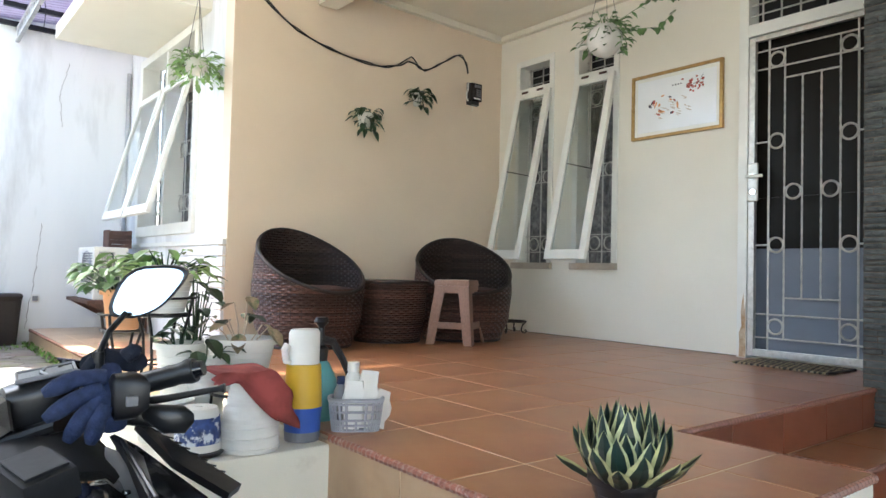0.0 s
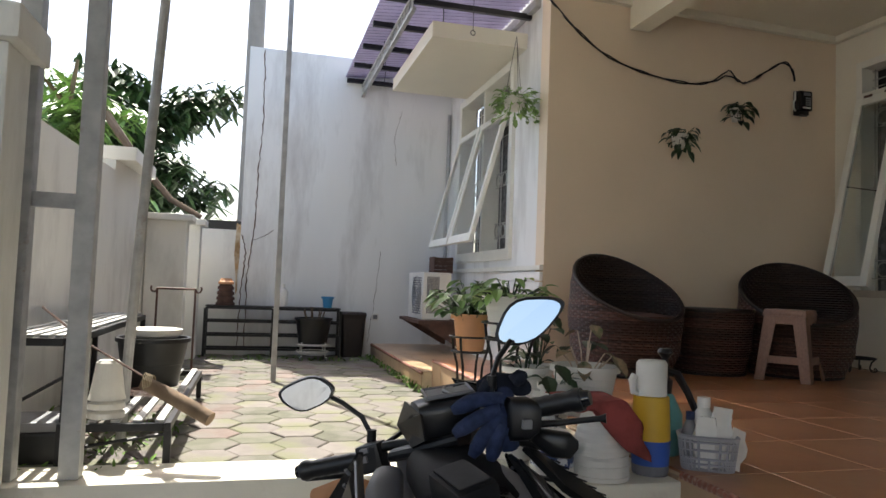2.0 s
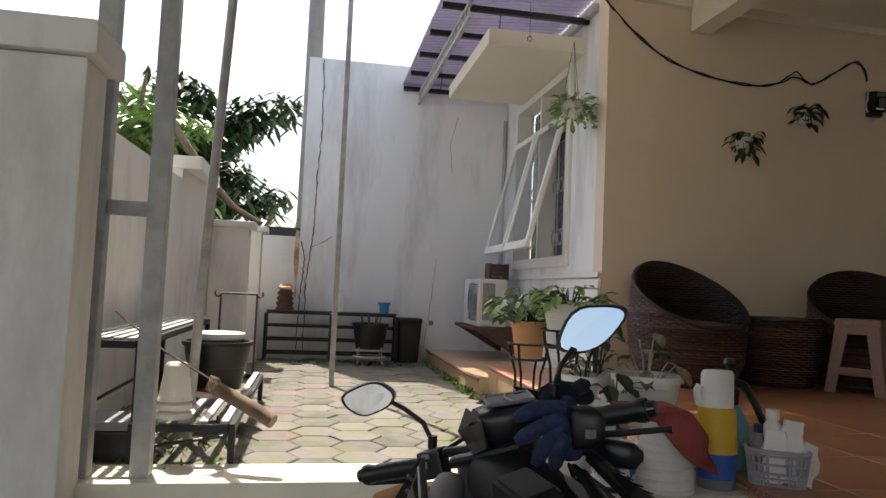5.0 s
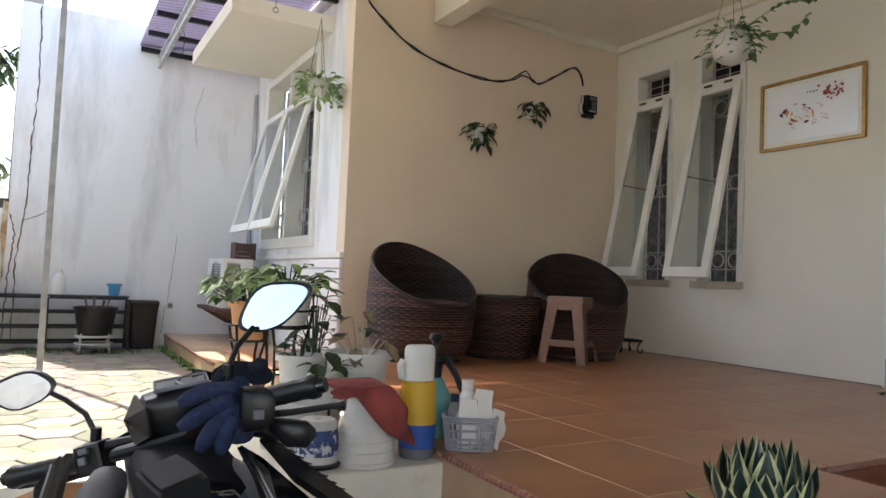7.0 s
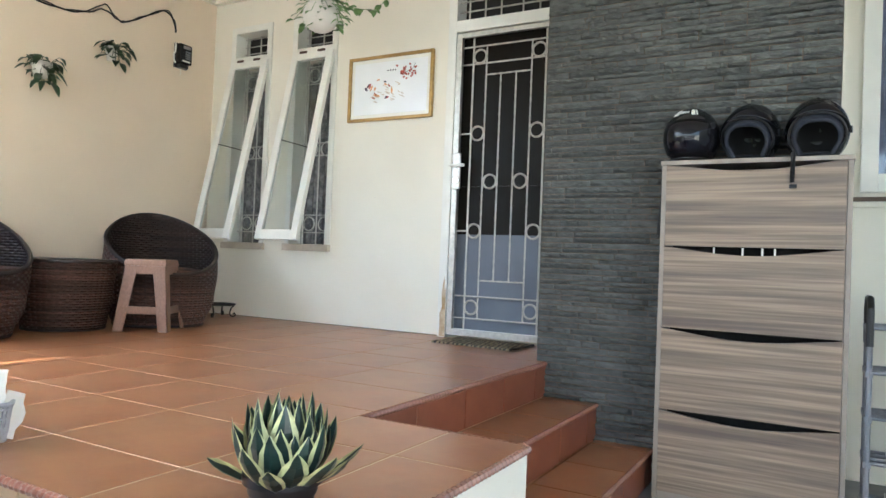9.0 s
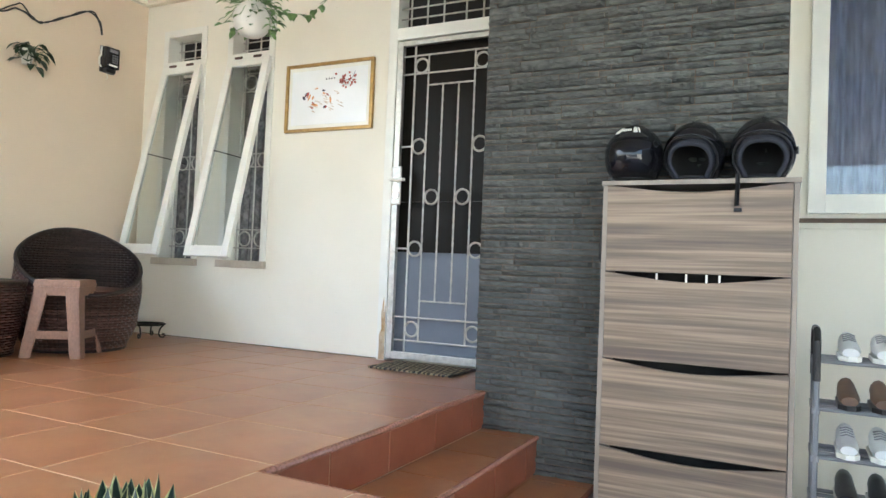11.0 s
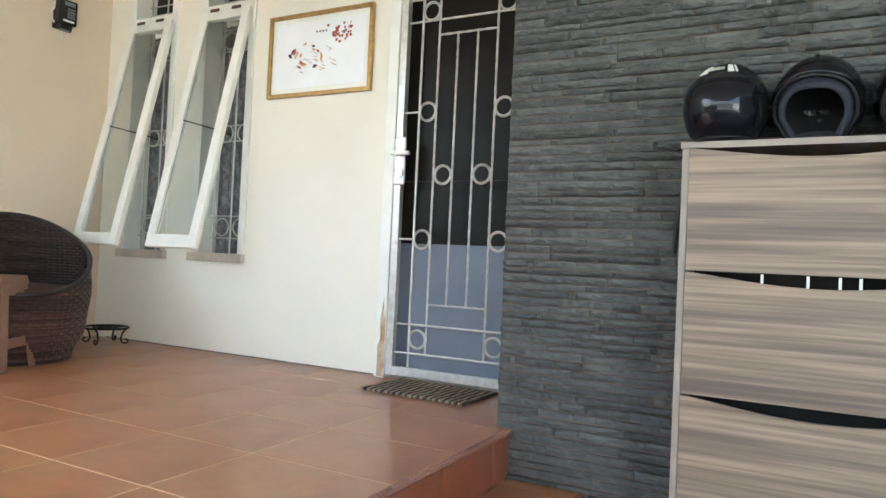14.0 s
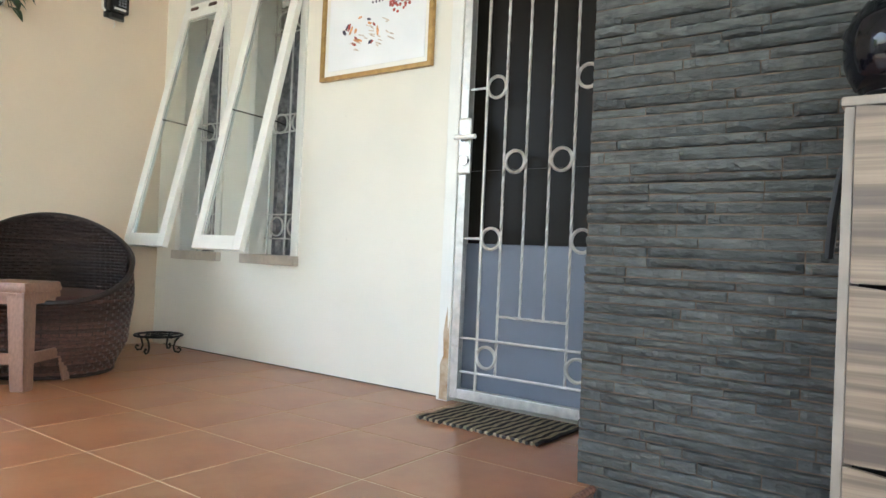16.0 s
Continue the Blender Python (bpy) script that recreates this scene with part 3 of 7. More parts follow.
def front_door():
    d = thing("door_front", (WX, 2.10, PZ), "closed dark glass door behind a silver steel security gate", "door")
    w = 0.395
    bm = bmesh.new()
    for lo, hi in (((-0.045, w, 0), (0.14, w + 0.064, 2.5)), ((-0.045, -w - 0.064, 0), (0.14, -w, 2.5)), ((-0.045, -w, 2.11), (0.14, w, 2.19))):
        box(lo, hi, bm, bevel=0.005)
    part("door_frame", bm, "trimw", d)
    ragged = [(0.001, 0.0), (0.047, 0.0), (0.044, 0.10), (0.047, 0.16), (0.030, 0.20), (0.036, 0.30), (0.018, 0.42), (0.012, 0.30), (0.004, 0.36)]
    part("rust_mark", plate([(-0.0462, w + y, z + 0.004) for y, z in ragged], 0.001), "rust_stain", d, "brown rust marks low on the frame")
    part("upper_glass", box((0.07, -w, 1.05), (0.076, w, 2.11)), "darkglass", d, "dark tinted glass")
    part("middle_glass", box((0.066, -w, 0.715), (0.076, w, 1.048)), "darkglass", d)
    part("film", box((0.078, -w, 0.03), (0.084, w, 1.04)), "frost", d, "frosted blue-grey glass")
    part("lower_glass", box((0.060, -w, 0.03), (0.068, w, 0.713)), "frost", d, "frosted blue-grey lower pane")
    g = new("security_gate")
    g.parent = d
    bm = bmesh.new()
    for lo, hi in (((-0.04, w - 0.045, 0.02), (-0.005, w - 0.004, 2.10)), ((-0.04, -w + 0.004, 0.02), (-0.005, -w + 0.045, 2.10)), ((-0.04, -w + 0.045, 0.02), (-0.005, w - 0.045, 0.065)), ((-0.04, -w + 0.045, 2.07), (-0.005, w - 0.045, 2.10))):
        box(lo, hi, bm, bevel=0.004)
    part("gate_frame", bm, "grille", g)
    X = -0.022
    bm = bmesh.new()
    for y in (0.265, -0.265):
        tube([(X, y, 0.06), (X, y, 2.08)], 0.007, bm, sides=8)
    for z in (0.14, 0.29, 1.88, 2.00):
        tube([(X, -w + 0.04, z), (X, w - 0.04, z)], 0.006, bm, sides=8)
    for z in (0.735, 1.402):
        for s in (1, -1):
            tube([(X, s * 0.265, z), (X, s * (w - 0.04), z)], 0.006, bm, sides=6)
    part("gate_bar", bm, "grille", g)
    bm = bmesh.new()
    for s in (1, -1):
        twisted(bm, (X, s * 0.165, 0.14), (X, s * 0.165, 2.0))
        twisted(bm, (X, s * 0.056, 0.40), (X, s * 0.056, 1.80))
    twisted(bm, (X, -0.165, 0.40), (X, 0.165, 0.40))
    twisted(bm, (X, -0.165, 1.80), (X, 0.165, 1.80))
    part("twisted_bar", bm, "grille", g)
    for y, z in ((0.2155, 0.215), (0.2155, 0.735), (0.2155, 1.402), (0.2155, 1.93), (0.110, 1.07)):
        for s in (1, -1):
            part("ring", ring(bmesh.new(), (X, s * y, z), 0.047, 0.0075), "grille", g)
    lock = part("lock_plate", box((-0.052, 0.322, 1.02), (-0.0405, 0.392, 1.27), bevel=0.01), "grille", d, "worn steel lock plate")
    part("lever_handle", tube([(-0.055, 0.355, 1.18), (-0.085, 0.355, 1.18), (-0.09, 0.385, 1.18), (-0.09, 0.275, 1.178)], 0.011, sides=10), "trimw", lock)
    key = part("keyhole", lathe([(0.0, 0.012), (0.02, 0.012), (0.024, 0)], sides=18), "chrome", lock)
    key.matrix_local = pose(-0.053, 0.350, 1.08, 0, -90, 0)
    rose = part("handle_rose", lathe([(0.0, 0.008), (0.02, 0.008), (0.022, 0)], sides=18), "chrome", lock)
    rose.matrix_local = pose(-0.053, 0.355, 1.18, 0, -90, 0)
    bm = bmesh.new()
    for y in (-0.32, -0.2, -0.08, 0.08, 0.2, 0.32):
        tube([(0.0, y, 2.19), (0.0, y, 2.5)], 0.006, bm, sides=6)
    for z in (2.26, 2.33, 2.40):
        tube([(0.0, -w, z), (0.0, w, z)], 0.006, bm, sides=6)
    part("transom_grille", bm, "grille", d)
    # opaque pane, near black in place of the unlit room behind it
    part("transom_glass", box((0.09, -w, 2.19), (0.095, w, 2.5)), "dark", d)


front_door()


# ---------- plants ----------
def leaf(bm, base, tip, width, droop=0.0, fold=0.15, up=(0, 0, 1)):
    """A folded blade with a pointed end, bent downwards by droop."""
    a, b = Vector(base), Vector(tip)
    d = b - a
    s = d.cross(Vector(up))
    s = s.normalized() if s.length > 1e-5 else d.orthogonal().normalized()
    n = s.cross(d).normalized()
    rows = []
    for f, w in ((0, 0.12), (0.25, 0.85), (0.5, 1.0), (0.78, 0.62), (1.0, 0.0)):
        c = a + d * f - Vector((0, 0, 1)) * droop * f * f
        if w == 0.0:
            rows.append([bm.verts.new(c)])
        else:
            rows.append([bm.verts.new(c - s * width * w / 2 + n * width * fold * w), bm.verts.new(c), bm.verts.new(c + s * width * w / 2 + n * width * fold * w)])
    for A, B in zip(rows, rows[1:]):
        if len(B) == 3:
            bm.faces.new((A[0], A[1], B[1], B[0]))
            bm.faces.new((A[1], A[2], B[2], B[1]))
        else:
            bm.faces.new((A[0], A[1], B[0]))
            bm.faces.new((A[1], A[2], B[0]))


def bush(bm, stems, c, n, reach, height, size, seed, droop=0.02, hang=0.0):
    rnd = random.Random(seed)
    for i in range(n):
        a = rnd.uniform(0, 6.283)
        r = reach * rnd.uniform(0.25, 1)
        z = height * rnd.uniform(0.35, 1) * (1.15 - 0.5 * r / reach) - hang * rnd.random() ** 2
        p = Vector((c[0] + r * math.cos(a), c[1] + r * math.sin(a), c[2] + z))
        q = Vector((c[0] + 0.3 * r * math.cos(a), c[1] + 0.3 * r * math.sin(a), c[2]))
        tube([q, q.lerp(p, 0.5) + Vector((0, 0, 0.2 * abs(z))), p], 0.0022, stems, sides=4, caps=False)
        l = size * rnd.uniform(0.7, 1.2)
        da = a + rnd.uniform(-0.7, 0.7)
        leaf(bm, p, p + Vector((math.cos(da) * l, math.sin(da) * l, rnd.uniform(-0.5, 0.4) * l)), l * rnd.uniform(0.58, 0.78), droop)


def round_pot(bm, r, h, top=None, lip=0.012, taper=0.72, ribs=0):
    top = top or r
    prof = [(0, 0), (top * taper, 0)]
    n = max(ribs, 1)
    for i in range(n):
        f0, f1 = i / n, (i + 1) / n
        r0, r1 = top * (taper + (1 - taper) * f0), top * (taper + (1 - taper) * f1)
        prof += [(r0 + 0.003, f0 * (h - 0.02) + 0.002), (r1, f1 * (h - 0.02))]
    prof += [(top + lip, h - 0.02), (top + lip, h), (top - 0.004, h), (top - 0.012, h - 0.035), (0, h - 0.036)]
    return lathe(prof, bm, sides=32)


def potted(name, at, r, h, mat, leaves, label, n, reach, height, size, seed, group="", ribs=7, hang=0.0, droop=0.02, cat="potted plant"):
    t = thing(name, at, label, cat, group)
    part("pot", round_pot(bmesh.new(), r, h, ribs=ribs), mat, t, smooth=True)
    bm, st = bmesh.new(), bmesh.new()
    bush(bm, st, (0, 0, h - 0.04), n, reach, height, size, seed, droop, hang)
    part("leaves", bm, leaves, t, recalc=False)
    part("stem", st, "leaf_dark", t)["kind"] = "stuff"
    part("soil", lathe([(0, h - 0.03), (r - 0.012, h - 0.032)], sides=24), "soil", t)
    return t


M["sans_green"] = material("snake_plant_green", (0.014, 0.034, 0.028), 0.3, vary=0.35, scale=30)
M["sans_edge"] = material("snake_plant_edge", (0.52, 0.53, 0.27), 0.42, vary=0.35, scale=30)


def snake_plant():
    t = thing("snake_plant", (1.69, 1.175, PZ), "dense cream-edged snake plant in a black pot on the porch", "potted plant")
    part("pot", round_pot(bmesh.new(), 0.075, 0.07, ribs=2, taper=0.8, lip=0.008), "black", t, smooth=True)
    g, e = bmesh.new(), bmesh.new()
    rnd = random.Random(4)
    for i in range(60):
        f = i / 60
        a = i * 2.4
        flop = f > 0.80
        lean = 0.03 + 0.40 * f + (rnd.uniform(0.25, 0.65) if flop else rnd.uniform(-0.06, 0.10))
        a += rnd.uniform(-0.4, 0.4)
        L = 0.195 - 0.075 * f + rnd.uniform(-0.035, 0.012)
        w = 0.062 + rnd.uniform(-0.012, 0.010)
        base = Vector((0.062 * f ** 0.5 * math.cos(a), 0.062 * f ** 0.5 * math.sin(a), 0.04))
        d = Vector((math.cos(a) * math.sin(lean), math.sin(a) * math.sin(lean), math.cos(lean)))
        s = d.cross(Vector((math.cos(a), math.sin(a), -0.3))).normalized()
        n = s.cross(d).normalized()
        if n.dot(Vector((math.cos(a), math.sin(a), 0))) > 0:
            n = -n
        prev = None
        for ff, ww in ((0, 0.45), (0.22, 0.85), (0.45, 1.0), (0.68, 0.80), (0.86, 0.38), (0.95, 0.13), (1.0, 0.0)):
            c = base + d * L * ff + Vector((math.cos(a), math.sin(a), 0)) * 0.022 * math.sin(2.8 * ff)
            row = [(c + s * w / 2 * ww * k + n * 0.010 * ww * abs(k)) for k in (-1, -0.62 - 0.12 * math.sin(i * 3 + ff * 9), 0, 0.66 + 0.1 * math.sin(i * 5 + ff * 7), 1)]
            if prev:
                for k in range(4):
                    bm = e if k in (0, 3) else g
                    vs = [bm.verts.new(p) for p in (prev[k], prev[k + 1], row[k + 1], row[k])]
                    if ww == 0.0:
                        bm.faces.new(vs[:3])
                    else:
                        bm.faces.new(vs)
            prev = row
    part("leaves", g, "sans_green", t, recalc=False)
    part("leaf_edges", e, "sans_edge", t, "cream-yellow leaf margins", recalc=False)


snake_plant()

# pots on the low wall
M["caladium_leaf"] = material("caladium_leaf", (0.30, 0.22, 0.13), 0.55, vary=0.3, scale=40, island=0.3, stain=(0.10, 0.12, 0.05), stain_at=(0.45, 0.6), stain_scale=28)
ct = thing("caladium_pot", (1.31, 2.435, 0.645), "white ribbed pot with a pale pink-veined caladium", "potted plant")
part("pot", round_pot(bmesh.new(), 0.106, 0.165, ribs=7), "potw", ct, smooth=True)
part("soil", lathe([(0, 0.135), (0.094, 0.133)], sides=24), "soil", ct)
rnd = random.Random(8)
for k in range(11):
    a = k * 2.4
    q = 0.02 + 0.009 * k
    hgt = 0.165 + rnd.uniform(0.05, 0.15) - 0.006 * k
    p0, p1 = (0.3 * q * math.cos(a), 0.3 * q * math.sin(a), 0.13), (q * math.cos(a), q * math.sin(a), hgt)
    part("stem", tube([p0, (0.5 * q * math.cos(a), 0.5 * q * math.sin(a), hgt * 0.75), p1], 0.0024, sides=5), "leaf_pink", ct)
    bm = bmesh.new()
    l = rnd.uniform(0.055, 0.085)
    leaf(bm, p1, (p1[0] + l * math.cos(a) * 0.8, p1[1] + l * math.sin(a) * 0.8, hgt - l * rnd.uniform(0.1, 0.8)), l * 0.8, 0.01)
    part("leaf", bm, "caladium_leaf" if k % 3 else "leaf_dark", ct, recalc=False)
potted("small_leaf_pot", (1.17, 2.37, 0.66), 0.045, 0.10, "potw", "leaf_dark", "small white pot with mottled dark leaves", 8, 0.08, 0.10, 0.07, 5)
potted("pothos_pot", (1.137, 2.71, 0.88), 0.094, 0.15, "potw", "leaf_lime", "white ribbed pot of broad lime-green pothos on a tall black stand", 85, 0.16, 0.12, 0.060, 7, hang=0.05)
potted("palm_pot", (1.08, 3.01, 0.80), 0.072, 0.15, "terra", "leaf", "orange plastic pot of spreading green leaves on a black stand", 95, 0.19, 0.18, 0.062, 8, ribs=1)
potted("croton_pot", (1.28, 2.80, 0.62), 0.07, 0.15, "potw", "leaf_dark", "white pot with a tall reddish-green croton", 24, 0.09, 0.34, 0.070, 9, hang=0.05)
potted("white_pot_a", (1.16, 2.60, 0.60), 0.072, 0.185, "potw", "leaf_dark", "white ribbed pot with a few small leaves", 9, 0.07, 0.12, 0.06, 10, "white pots on the low wall")
potted("white_pot_b", (1.24, 2.56, 0.51), 0.07, 0.20, "potw", "leaf_dark", "white ribbed pot with sparse dark leaves", 6, 0.06, 0.10, 0.07, 12, "white pots on the low wall")


def stand(name, at, r, h, label, leg_r=0.10):
    t = thing(name, at, label, "plant stand")
    part("top_ring", tube(circle((0, 0, h), r, "z", 24), 0.005, sides=6, closed=True), "iron", t)
    part("upper_ring", tube(circle((0, 0, h + 0.06), r + 0.012, "z", 24), 0.004, sides=6, closed=True), "iron", t)
    part("lower_ring", tube(circle((0, 0, h * 0.55), r * 0.75, "z", 20), 0.004, sides=6, closed=True), "iron", t)
    part("cross_bar", tube([(-r, 0, h), (r, 0, h)], 0.004, tube([(0, -r, h), (0, r, h)], 0.004, sides=6), sides=6), "iron", t)
    for k in range(4):
        a = math.pi / 4 + k * math.pi / 2
        pts = [((rr) * math.cos(a), (rr) * math.sin(a), z) for rr, z in ((r + 0.012, h + 0.06), (r + 0.002, h), (r * 0.78, h * 0.8), (r * 0.72, h * 0.55), (r * 0.95, h * 0.25), (r * 1.35, 0.005))]
        part("leg", tube(pts, 0.0055, sides=6), "iron", t)
    return t


stand("tall_plant_stand", (1.137, 2.71, 0.507), 0.092, 0.365, "tall black wrought-iron plant stand with curved legs")
stand("plant_stand", (1.08, 3.01, 0.507), 0.075, 0.29, "black wrought-iron plant stand holding an orange pot")

def low_stand(at, r, h):
    t = thing("low_plant_stand", at, "low black iron plant stand with scrolled feet beside a wicker chair", "plant stand")
    part("top_ring", tube(circle((0, 0, h), r, "z", 28), 0.0065, sides=8, closed=True), "iron", t)
    part("inner_ring", tube(circle((0, 0, h - 0.004), r * 0.55, "z", 24), 0.004, sides=6, closed=True), "iron", t)
    part("cross_bar", tube([(-r, 0, h - 0.004), (r, 0, h - 0.004)], 0.004, tube([(0, -r, h - 0.006), (0, r, h - 0.006)], 0.004, sides=6), sides=6), "iron", t)
    for k in range(4):
        a = 0.5 + k * math.pi / 2
        pts = [(q * math.cos(a), q * math.sin(a), z) for q, z in ((r, h), (r * 0.80, h * 0.72), (r * 0.72, h * 0.35), (r * 0.80, 0.012), (r * 0.97, 0.008), (r * 1.08, h * 0.22), (r * 1.0, h * 0.36), (r * 0.93, h * 0.28))]
        part("leg", tube(pts, 0.006, sides=6), "iron", t)


low_stand((4.58, 4.50, PZ), 0.135, 0.105)
t = thing("pot_ring", (1.31, 2.435, 0.507), "low black iron ring carrying a white pot", "plant stand")
part("top_ring", tube(circle((0, 0, 0.122), 0.092, "z", 24), 0.005, sides=6, closed=True), "iron", t)
for k in range(3):
    a = 0.4 + k * 2.094
    part("leg", tube([(0.092 * math.cos(a), 0.092 * math.sin(a), 0.122), (0.10 * math.cos(a), 0.10 * math.sin(a), 0)], 0.005, sides=6), "iron", t)


def stacked_pots():
    t = thing("stacked_pots", (1.240, 2.19, 0.507), "stack of upturned white ribbed plant pots on the low wall", "plant pot")
    for i, (z, r0, h) in enumerate(((0, 0.090, 0.03), (0.03, 0.088, 0.03), (0.06, 0.086, 0.155))):
        prof = [(0, z), (r0, z), (r0 + 0.002, z + 0.012), (r0 - 0.001, z + 0.014)]
        if h > 0.1:
            n = 12
            prof += [(r0 - 0.002 - 0.032 * k / n - (0.0022 if k % 2 else 0), z + 0.014 + (h - 0.018) * k / n) for k in range(1, n + 1)] + [(0.04, z + h - 0.001), (0, z + h - 0.004)]
        else:
            prof += [(r0 - 0.003, z + h), (0, z + h)]
        part("pot", lathe(prof, sides=36), "potw", t, smooth=False)


stacked_pots()


def cloth(name, grid, mat, label, cat, thick=0.004):
    bm = bmesh.new()
    vs = [[bm.verts.new(p) for p in row] for row in grid]
    for A, B in zip(vs, vs[1:]):
        for k in range(len(A) - 1):
            bm.faces.new((A[k], A[k + 1], B[k + 1], B[k]))
    ob = part(name, bm, mat, smooth=True)
    m = ob.modifiers.new("thickness", "SOLIDIFY")
    m.thickness = thick
    return tagged(ob, label, cat)


rows = []
for i in range(15):
    f = i / 14
    row = []
    for j in range(15):
        g = j / 14
        x = 1.105 + 0.235 * f + 0.006 * math.sin(17 * g)
        side = max(0.0, f - 0.75)
        if g < 0.5:
            q = (0.5 - g) * 2
            hang = 0.02 + 0.125 * min(1.0, max(0.0, f - 0.25) * 2.2) * (1 - 0.5 * max(0.0, f - 0.8) * 3)
            z = 0.742 - q * hang - 0.004 * math.sin(14 * f)
            y = 2.125 - 0.03 * q + 0.010 * math.sin(13 * f + 3 * q) * q
            x += 0.03 * q * (f - 0.4)
        else:
            q = (g - 0.5) * 2
            y = 2.125 + 0.16 * q
            z = 0.742 + 0.008 * math.sin(q * 3.1) + 0.003 * math.sin(11 * f + 7 * q)
        row.append((x, y, z - side * 0.25))
    rows.append(row)
cloth("red_rag", rows, "red", "faded red rag draped over the upturned pots", "cloth")


def jug():
    t = thing("cut_jugs", (1.420, 2.20, 0.507), "cut white jug in yellow and blue cans on the low wall", "container")
    part("blue_can", lathe([(0, 0.03), (0.056, 0.03), (0.060, 0.105), (0, 0.105)], sides=36), "blue", t, smooth=True)
    part("can_base", lathe([(0, 0), (0.054, 0), (0.057, 0.03), (0, 0.03)], sides=24), "grey", t)
    part("yellow_can", lathe([(0, 0.105), (0.060, 0.105), (0.054, 0.235), (0.046, 0.238), (0, 0.20)], sides=36), "yellow", t, smooth=True)
    part("white_jug", lathe([(0, 0.20), (0.049, 0.20), (0.049, 0.335), (0.042, 0.346), (0, 0.346)], sides=20, sx=1.05, sy=0.75), "potw", t, smooth=True)
    part("jug_handle", tube([(-0.035, 0.0, 0.245), (-0.062, 0, 0.25), (-0.068, 0, 0.285), (-0.058, 0, 0.30)], 0.012, sides=8), "potw", t)


jug()


def sprayer():
    t = thing("pump_sprayer", (1.545, 2.32, PZ), "teal hand pump sprayer with a black pump and hose nozzle", "garden sprayer")
    M["teal"] = material("teal_plastic", (0.12, 0.34, 0.34), 0.4, vary=0.1)
    part("tank", lathe([(0, 0), (0.05, 0), (0.058, 0.03), (0.058, 0.13), (0.03, 0.19), (0.02, 0.2), (0, 0.2)], sides=24), "teal", t, smooth=True)
    part("pump", lathe([(0.022, 0.19), (0.026, 0.24), (0.014, 0.25), (0.010, 0.31), (0.026, 0.33), (0.02, 0.345), (0, 0.345)], sides=20), "black", t, smooth=True)
    part("trigger_handle", tube([(0.0, 0, 0.27), (0.04, -0.01, 0.26), (0.075, -0.02, 0.20), (0.10, -0.03, 0.14)], [0.016, 0.015, 0.012, 0.012], sides=8), "black", t)
    part("nozzle", tube([(0, 0, 0.26), (-0.05, 0.01, 0.275)], 0.01, sides=8), "black", t)


sprayer()


def small_tub():
    t = thing("blue_print_tub", (1.095, 2.21, 0.507), "upturned white tub with a blue printed band on a dark saucer", "container")
    part("saucer", lathe([(0, 0), (0.07, 0), (0.078, 0.012), (0.06, 0.014), (0, 0.012)], sides=28), "black", t)
    part("tub", lathe([(0, 0.014), (0.066, 0.014), (0.055, 0.125), (0.05, 0.133), (0.012, 0.133), (0.01, 0.128), (0, 0.128)], sides=28), "potw", t, smooth=True)
    M["label_blue"] = material("blue_print", (0.03, 0.06, 0.20), 0.5, vary=0.5, scale=45, stain=(0.7, 0.72, 0.75), stain_at=(0.5, 0.56), stain_scale=28)
    part("printed_band", lathe([(0.0662, 0.035), (0.0588, 0.108)], sides=28), "label_blue", t, recalc=False)
    t2 = thing("white_basin", (1.06, 2.44, 0.507), "white plastic basin on the low wall", "container")
    part("basin", round_pot(bmesh.new(), 0.085, 0.12, ribs=1), "potw", t2, smooth=True)


small_tub()


